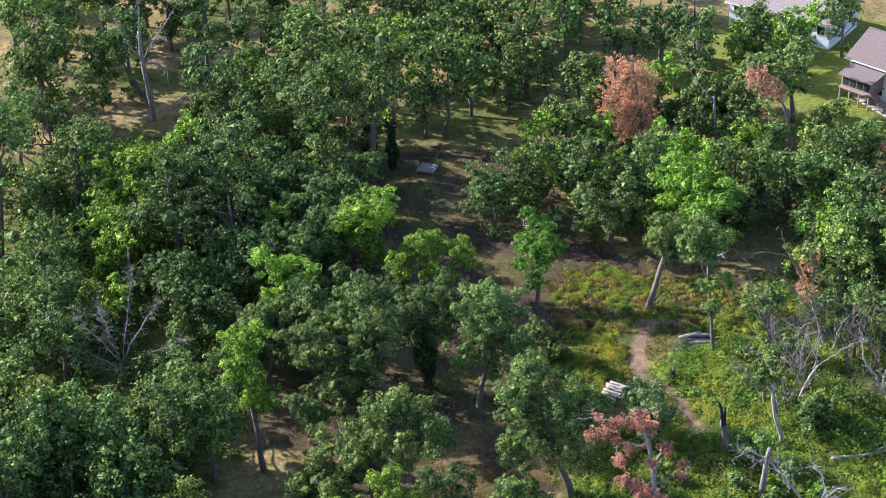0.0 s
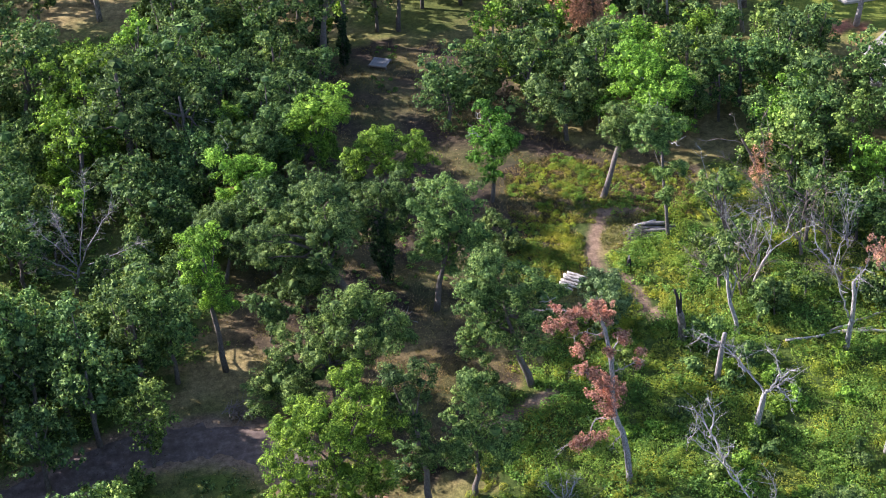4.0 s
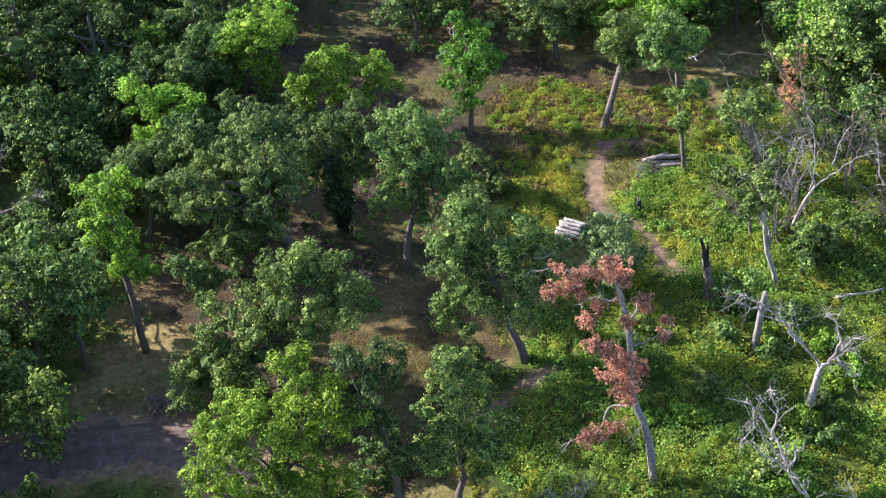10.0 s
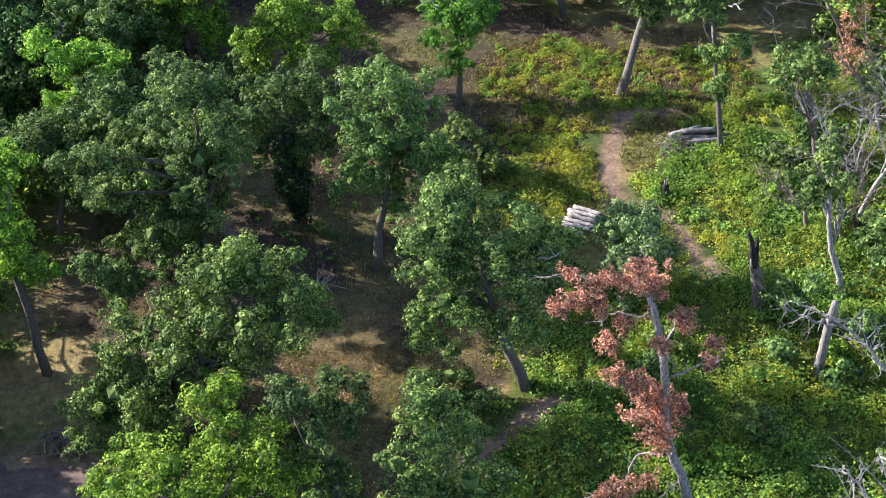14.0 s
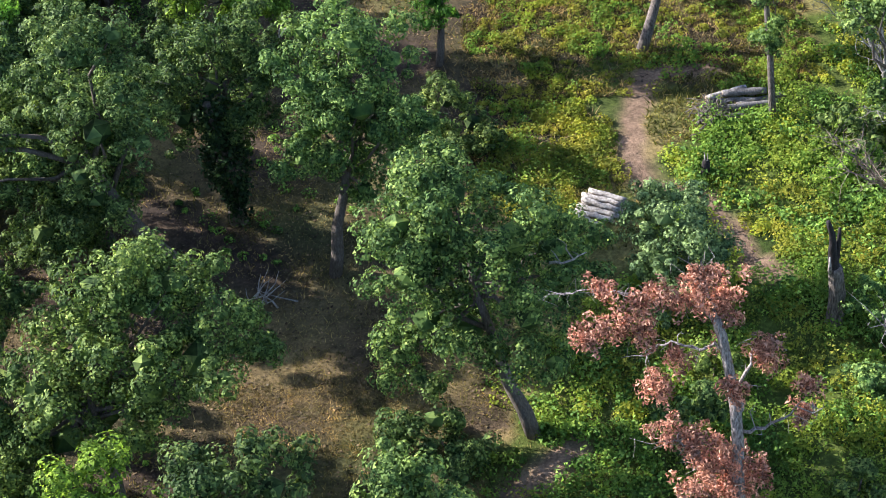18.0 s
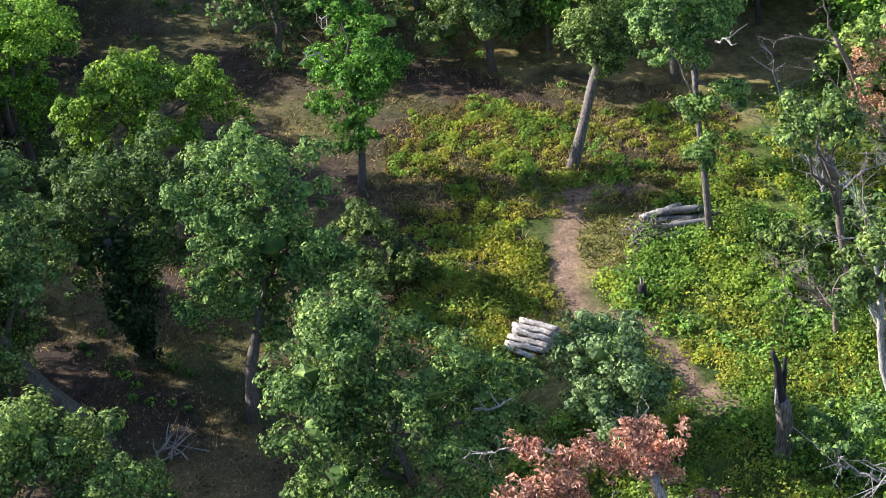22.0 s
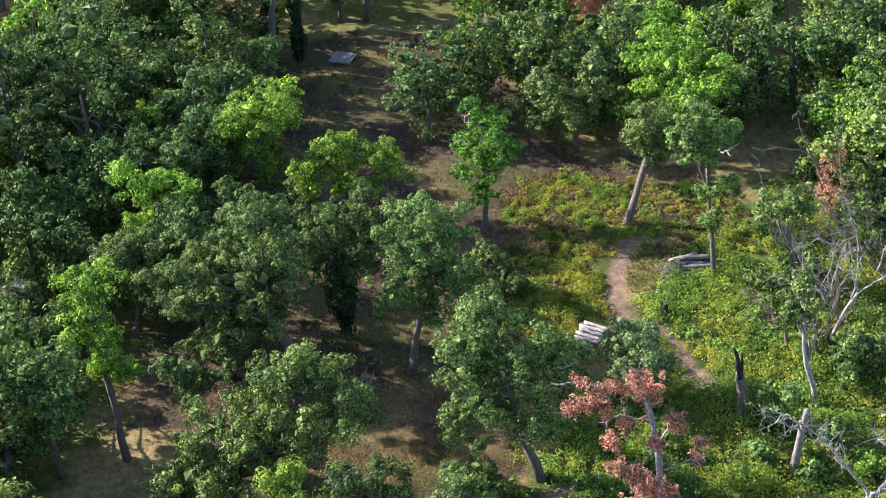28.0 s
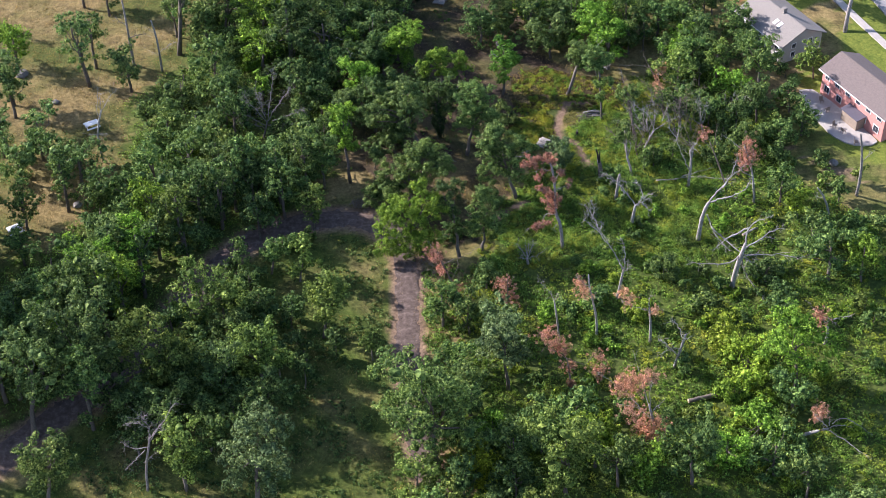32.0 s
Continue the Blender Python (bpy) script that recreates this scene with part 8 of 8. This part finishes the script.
pale = "pale barkless log in a low stack in the clearing"
for k, (run, row, dz, ln, rad, turn, tilt) in enumerate((
        (0.05, 0.62, 0.14, 1.5, 0.112, -32, 1), (0.0, 0.31, 0.15, 1.75, 0.118, -34, 0), (0.04, 0.0, 0.14, 1.7, 0.112, -33, 1), (-0.02, -0.31, 0.15, 1.75, 0.118, -35, 0),
        (-0.08, -0.62, 0.13, 1.6, 0.11, -32, 1), (0.06, 0.46, 0.34, 1.55, 0.112, -34, 2), (-0.05, 0.15, 0.35, 1.65, 0.11, -33, 1), (0.02, -0.16, 0.34, 1.6, 0.112, -36, 2),
        (-0.25, -0.95, 0.13, 1.25, 0.10, -43, 2))):
    log(11.93 + 0.84 * run + 0.54 * row, 66.15 - 0.54 * run + 0.84 * row, dz + 0.02, ln, rad, turn, 40 + k, LOG, pale, tilt)
grey = "grey weathered log in a loose pile beside a slender tree"
for k, (dx, dy, dz, ln, rad, turn, tilt, mat) in enumerate((
        (0.0, 0.15, 0.2, 2.5, 0.2, -10, 0, GREY_LOG), (0.55, 0.3, 0.58, 2.0, 0.19, -9, -2, GREY_LOG), (-0.3, 0.5, 0.52, 1.9, 0.18, 6, -5, LOG),
        (0.5, -0.35, 0.2, 2.8, 0.17, -4, -3, GREY_LOG), (-0.8, -0.5, 0.14, 2.2, 0.13, 2, 0, BARK), (-0.4, -0.85, 0.12, 1.9, 0.1, -20, 0, GREY_LOG),
        (1.3, 0.0, 0.2, 2.3, 0.15, 2, -4, GREY_LOG))):
    log(18.75 + dx * 0.85, 71.55 + dy * 0.8, dz * 0.8, ln * 0.92, rad * 0.78, turn, 60 + k, mat, grey, tilt)
for k, (x, y, ln, rad, turn, mat) in enumerate(((28.6, 57.4, 6.5, 0.1, 6, DEAD), (32.5, 57.0, 6.0, 0.11, -8, DEAD), (31.0, 58.4, 5.0, 0.09, 20, DEAD),
                                               (25.0, 20.4, 3.6, 0.26, 14, BARK), (36.0, 47.0, 4.0, 0.14, 30, DEAD), (24.0, 13.0, 2.0, 0.12, -20, DEAD))):
    tagged(log(x, y, rad * 0.8 + 0.12, ln, rad, turn, 80 + k, mat, "bleached fallen trunk lying in the brambles", 2), group="fallen trunks")


def brush_pile(name, x, y, count, span, high, wood, label, seed):
    root = thing(name, x, y, 0, 0, label, "brush pile")
    rng = np.random.default_rng(seed)
    for k in range(count):
        q, ln = rng.uniform(0, math.pi), span * rng.uniform(0.5, 1.0)
        c = np.array((rng.normal(0, span * 0.16), rng.normal(0, span * 0.14), rng.uniform(0.08, high)))
        d = np.array((math.cos(q), math.sin(q), rng.uniform(-0.15, 0.4))) * ln * 0.5
        a, b = c - d, c + d
        a[2], b[2] = max(a[2], 0.04), max(b[2], 0.04)
        limb_part("branch", limb_line(a, b, rng, 3, 0.1), rng.uniform(0.02, 0.05), 0.008, wood, root, seed + k, 4)


def stump(x, y, r, h):
    root = thing("tree_stump", x, y, ground_height(x, y), 0, "small dark broken stump among brambles", "stump")
    rng = np.random.default_rng(4)
    limb_part("trunk", [(0, 0, -0.1), (0.02, 0, h * 0.5), (0.05, 0.02, h)], r * 1.2, r * 0.85, CHAR, root, 3, 9)
    for k in range(3):
        limb_part("splinter", limb_line((0.05 + 0.04 * math.cos(k * 2.1), 0.04 * math.sin(k * 2.1), h * 0.9), (0.07 * math.cos(k * 2.1), 0.07 * math.sin(k * 2.1), h * 1.5), rng, 2, 0.1), 0.04, 0.01, DEAD, root, k, 5)


stump(16.3, 67.4, 0.17, 0.75)

brush_pile("brush_pile", -12.7, 55.7, 46, 2.4, 0.7, TWIG, "heap of cut grey branches beside the track", 5)
brush_pile("fallen_branch", -1.1, 63.5, 12, 1.6, 0.6, DEAD, "bare forked branch lying on leaf litter", 6)
brush_pile("brush_pile", 17.6, 71.0, 52, 2.2, 0.5, GREY_BARK, "tangle of dry twigs at the end of the logs", 7)
brush_pile("brush_pile", -4.4, 45.0, 22, 2.6, 0.6, TWIG, "dead branches over the end of the lane", 8)


def slab_table(x, y, turn, w, d, label):
    root = thing("picnic_table", x, y, 0, turn, label, "table", "tables on the meadow")
    for k in range(4):
        block("plank", w, d / 4 - 0.02, 0.05, (0, d * (k / 4 - 0.375), 0.74), WHITE_SLAB, root)
    for sx in (-1, 1):
        for sy in (-1, 1):
            block("leg", 0.08, 0.08, 0.72, (sx * w * 0.4, sy * d * 0.35, 0.36), WHITE_SLAB, root)
    for sy in (-1, 1):
        block("bench", w, 0.28, 0.05, (0, sy * (d * 0.5 + 0.32), 0.44), WHITE_SLAB, root)


slab_table(-49.4, 74.9, 28, 1.9, 1.0, "white picnic table beside a bare tree")
slab_table(-56.1, 54.1, 30, 1.9, 1.0, "white picnic table on dry grass")


def platform(x, y, turn):
    root = thing("timber_platform", x, y, 0, turn, "low weathered timber platform with pale boards", "platform")
    for k in range(7):
        block("board", 0.22, 1.5, 0.04, (-0.75 + k * 0.25, 0, 0.36), PALE_BOARD, root, turn=(0, 0, 1.5 * math.sin(k * 3)))
    for sy in (-0.76, 0.76):
        block("rail", 1.9, 0.08, 0.14, (0, sy, 0.3), TIMBER, root)
    for sx in (-0.85, 0.85):
        for sy in (-0.7, 0.7):
            block("leg", 0.1, 0.1, 0.3, (sx, sy, 0.14), TIMBER, root)


platform(-0.7, 101.1, -24)


def boulder(x, y, s, seed):
    rng = np.random.default_rng(seed)
    bm = bmesh.new()
    bmesh.ops.create_icosphere(bm, subdivisions=2, radius=s)
    for v in bm.verts:
        v.co *= 1 + rng.uniform(-0.16, 0.16)
        v.co.z *= 0.6
    me = bpy.data.meshes.new("boulder")
    bm.to_mesh(me)
    bm.free()
    me.materials.append(ROCK)
    ob = new("boulder", me)
    ob.location = (x, y, s * 0.3)
    tagged(ob, "dark rounded boulder half sunk in dry grass", "rock")


for k, (x, y, s) in enumerate(((-61.3, 88, 0.9), (-55.4, 81, 0.5), (-49.0, 58.5, 0.6), (48.6, 58.8, 0.6), (41.0, 101.5, 0.4))):
    boulder(x, y, s, k)


# ---- houses, patio, street ----
def house(x, y, turn, length, depth, eave, rise, wall_mat, roof_mat, label, rows, chimney=None, deck=False, skylight=False):
    """A gabled house; its front runs along local x, the ridge too. rows: heights of the window rows."""
    root = thing("house", x, y, 0, turn, label, "house", "houses beyond the wood")
    t = 0.22
    lx, ly = length, depth
    # walls: two long, two gabled
    for name, a, b in (("front_wall", 0, 0), ("back_wall", 0, ly)):
        block("wall", lx, t, eave, (lx / 2, b + (t / 2 if b == 0 else -t / 2), eave / 2), wall_mat, root, bevel=0)
    for gx in (t / 2, lx - t / 2):
        bm = bmesh.new()
        prof = [(0.004 + t, 0), (ly - t - 0.004, 0), (ly - t - 0.004, eave), (ly / 2, eave + rise - 0.1), (t + 0.004, eave)]
        vs = [[bm.verts.new((gx + s * t / 2, py, pz)) for py, pz in prof] for s in (-1, 1)]
        bm.faces.new(vs[0][::-1])
        bm.faces.new(vs[1])
        for k in range(5):
            bm.faces.new((vs[0][k], vs[0][(k + 1) % 5], vs[1][(k + 1) % 5], vs[1][k]))
        part("gable_wall", bm, wall_mat, root)
    # roof planes with courses
    over = 0.45
    slope = math.hypot(ly / 2 + over, (rise / (ly / 2)) * (ly / 2 + over))
    ang = math.degrees(math.atan2(rise, ly / 2))
    for s in (1, -1):
        roof = block("roof", lx + 2 * over, slope, 0.14, (lx / 2, ly / 2 - s * (ly / 2 + over) / 2, eave + rise - math.tan(radians(ang)) * (ly / 2 + over) / 2 + 0.07),
                     roof_mat, root, turn=(s * ang, 0, 0))
        n = int(slope / 0.3)
        for k in range(n):
            f = (k + 0.5) / n
            yy = ly / 2 - s * f * (ly / 2 + over)
            zz = eave + rise - math.tan(radians(ang)) * f * (ly / 2 + over) + 0.165
            block("shingle_course", lx + 2 * over, slope / n * 0.96, 0.03, (lx / 2, yy, zz), roof_mat, roof, turn=(s * (ang - 3), 0, 0), bevel=0)
    block("ridge_cap", lx + 2 * over, 0.25, 0.06, (lx / 2, ly / 2, eave + rise + 0.18), roof_mat, root)
    block("gutter", lx + 2 * over, 0.12, 0.1, (lx / 2, -over - 0.02, eave - over * rise / (ly / 2) + 0.1), TRIM, root)

    def window(u, z, w, h, side):
        if side == "front":
            at, rot = (u, -0.02, z), 0
        elif side == "right":
            at, rot = (lx + 0.02, u, z), 90
        else:
            at, rot = (-0.02, u, z), -90
        frame_ob = block("window", w + 0.14, 0.08, h + 0.14, at, TRIM, root, turn=(0, 0, rot))
        dx = 0.03 * math.sin(radians(rot))
        off = (at[0] + dx * 1.2, at[1] - 0.03 * math.cos(radians(rot)), at[2])
        for k in (-1, 1):
            c, s_ = math.cos(radians(rot)), math.sin(radians(rot))
            block("pane", w / 2 - 0.04, 0.05, h, (off[0] + k * c * w / 4, off[1] + k * s_ * w / 4, z), GLASS, frame_ob, turn=(0, 0, rot), bevel=0.004)

    for z, h, count, w in rows:
        for k in range(count):
            window(lx * (k + 0.5) / count, z, w, h, "front")
        for side in ("right", "left"):
            for f in (0.3, 0.7):
                window(ly * f, z, w * 0.8, h, side)
    if chimney:
        block("chimney", 0.6, 0.6, 1.1, (lx * chimney, ly * 0.5, eave + rise + 0.3), GREY_SHINGLE, root)
    if skylight:
        for dx in (0, 0.9):
            block("skylight", 0.55, 0.9, 0.08, (lx * 0.6 + dx, ly * 0.26, eave + rise * 0.52 + 0.2), TRIM, root, turn=(ang, 0, 0))
    if deck:
        high = eave * 0.42
        d = block("deck", 3.6, 2.6, 0.15, (2.4, -1.35, high), TIMBER, root)
        for k in range(4):
            block("post", 0.14, 0.14, high, (0.75 + 1.1 * k, -2.5, high / 2), TIMBER, d)
        porch = block("screened_porch", 3.3, 2.2, 1.25, (2.4, -1.25, high + 0.72), TIMBER, root, "brown screened porch on posts")
        for k in range(4):
            block("screen", 0.66, 0.05, 0.95, (1.2 + 0.8 * k, -2.36, high + 0.75), GLASS, porch)
        block("porch_roof", 3.9, 2.9, 0.12, (2.4, -1.3, high + 1.55), SHINGLE, porch, turn=(9, 0, 0))
        for k in range(6):
            block("step", 0.26, 1.0, 0.06, (4.35 + 0.24 * k, -1.9, high - 0.12 - k * 0.23), TIMBER, d)
        for k in range(7):
            block("baluster", 0.05, 0.05, 0.7, (4.3 + 0.23 * k, -2.42, high + 0.25 - k * 0.23), TIMBER, d, bevel=0)
    return root


brick = house(50.3, 73.9, -64.8, 12.5, 6.0, 4.0, 1.4, BRICK, SHINGLE, "salmon brick house with brown shingle roof and patio",
              ((3.3, 0.75, 6, 0.85), (1.4, 0.95, 5, 0.95)))
block("bay", 3.0, 1.4, 1.9, (7.6, -0.7, 0.95), TIMBER, brick, "dark screened porch")
AWNING = plain_mat("dark awning cloth", (0.085, 0.075, 0.095), 0.8, 0.15)
block("porch_roof", 3.4, 1.7, 0.12, (7.6, -0.75, 1.98), AWNING, brick, turn=(8, 0, 0))
house(42.0, 89.9, -64.8, 10.0, 7.0, 3.2, 1.7, SIDING, GREY_SHINGLE, "pale house with grey shingle roof and skylights",
      ((2.5, 0.7, 5, 0.8), (1.1, 0.8, 5, 0.8)), chimney=0.55, skylight=True)
house(42.4, 111.9, -51.0, 9.5, 7.0, 3.7, 1.7, TRIM, SHINGLE, "white house with brown roof and raised screened timber porch", ((2.8, 0.75, 4, 0.9), (1.1, 0.9, 4, 0.9)), deck=True)
house(34.1, 129.3, -41.6, 12.0, 7.0, 3.0, 1.8, BLUE_SIDING, GREY_SHINGLE, "pale blue house with grey roof behind trees", ((2.0, 0.9, 6, 0.9),))


def flat_sheet(name, line, material, z, label, category):
    bm = bmesh.new()
    bot = [bm.verts.new((x, y, -0.2)) for x, y in line]
    top = [bm.verts.new((x, y, z)) for x, y in line]
    bm.faces.new(top)
    for k in range(len(line)):
        bm.faces.new((bot[k], bot[(k + 1) % len(line)], top[(k + 1) % len(line)], top[k]))
    bmesh.ops.recalc_face_normals(bm, faces=bm.faces[:])
    me = bpy.data.meshes.new(name)
    bm.to_mesh(me)
    bm.free()
    me.materials.append(material)
    tagged(new(name, me), label, category, kind="structure")


def rounded(cx, cy, pts):
    return [tuple(p[:2]) for p in smooth([(x, y, 0) for x, y in pts])]


flat_sheet("patio", rounded(0, 0, [(47.6, 74.6), (50.2, 74.6), (55.0, 63.6), (55.3, 62.2), (52.6, 61.8), (50.4, 63.2), (49.0, 65.8), (47.7, 70.3)]), CONCRETE, 0.2,
           "pale concrete patio with a curved edge behind the brick house", "patio")
flat_sheet("patio", [(42.3, 111.0), (42.9, 108.6), (44.8, 104.4), (48.2, 104.6), (47.8, 105.2), (42.5, 111.7)], CONCRETE, 0.2, "pale concrete patio below a screened porch", "patio")
flat_sheet("sidewalk", [(56.6, 99.0), (57.7, 99.2), (64.9, 77.2), (63.8, 76.9)], CONCRETE, 0.17, "straight pale concrete sidewalk along the street", "sidewalk")
flat_sheet("street", [(60.2, 104), (63.4, 95), (65.6, 84), (67.6, 74), (78, 76), (74, 106)], ASPHALT, 0.13, "sunlit pale residential street", "street")
flat_sheet("driveway", [(62.0, 66), (70.0, 68.5), (69.2, 72), (61.4, 69.5)], CONCRETE, 0.16, "concrete driveway beside the brick house", "driveway")


def shed(x, y, turn):
    root = thing("garden_shed", x, y, 0, turn, "small white garden shed on the lawn", "shed")
    block("body", 1.5, 1.2, 1.3, (0, 0, 0.65), TRIM, root)
    for s in (-1, 1):
        block("roof", 1.7, 0.85, 0.06, (0, s * 0.33, 1.5), GREY_SHINGLE, root, turn=(-s * 28, 0, 0))
    block("door", 0.6, 0.04, 0.95, (0, -0.62, 0.5), TIMBER, root)


shed(28.7, 121.2, 20)


def garden_chair(x, y, turn):
    root = thing("patio_chair", x, y, 0.2, turn, "dark patio chair on pale concrete", "chair", "patio chairs")
    block("seat", 0.5, 0.5, 0.05, (0, 0, 0.42), TIMBER, root)
    block("backrest", 0.5, 0.05, 0.5, (0, 0.25, 0.68), TIMBER, root, turn=(-10, 0, 0))
    for sx in (-1, 1):
        for sy in (-1, 1):
            block("leg", 0.05, 0.05, 0.42, (sx * 0.21, sy * 0.21, 0.21), TIMBER, root)
    return root


first_chair = garden_chair(50.4, 66.0, 40)
for x, y, q in ((51.2, 64.8, 120), (50.2, 69.5, 200), (52.3, 62.3, 80), (49.9, 71.5, 10)):
    copy_thing(first_chair, pose(x, y, 0.2, 0, 0, q))
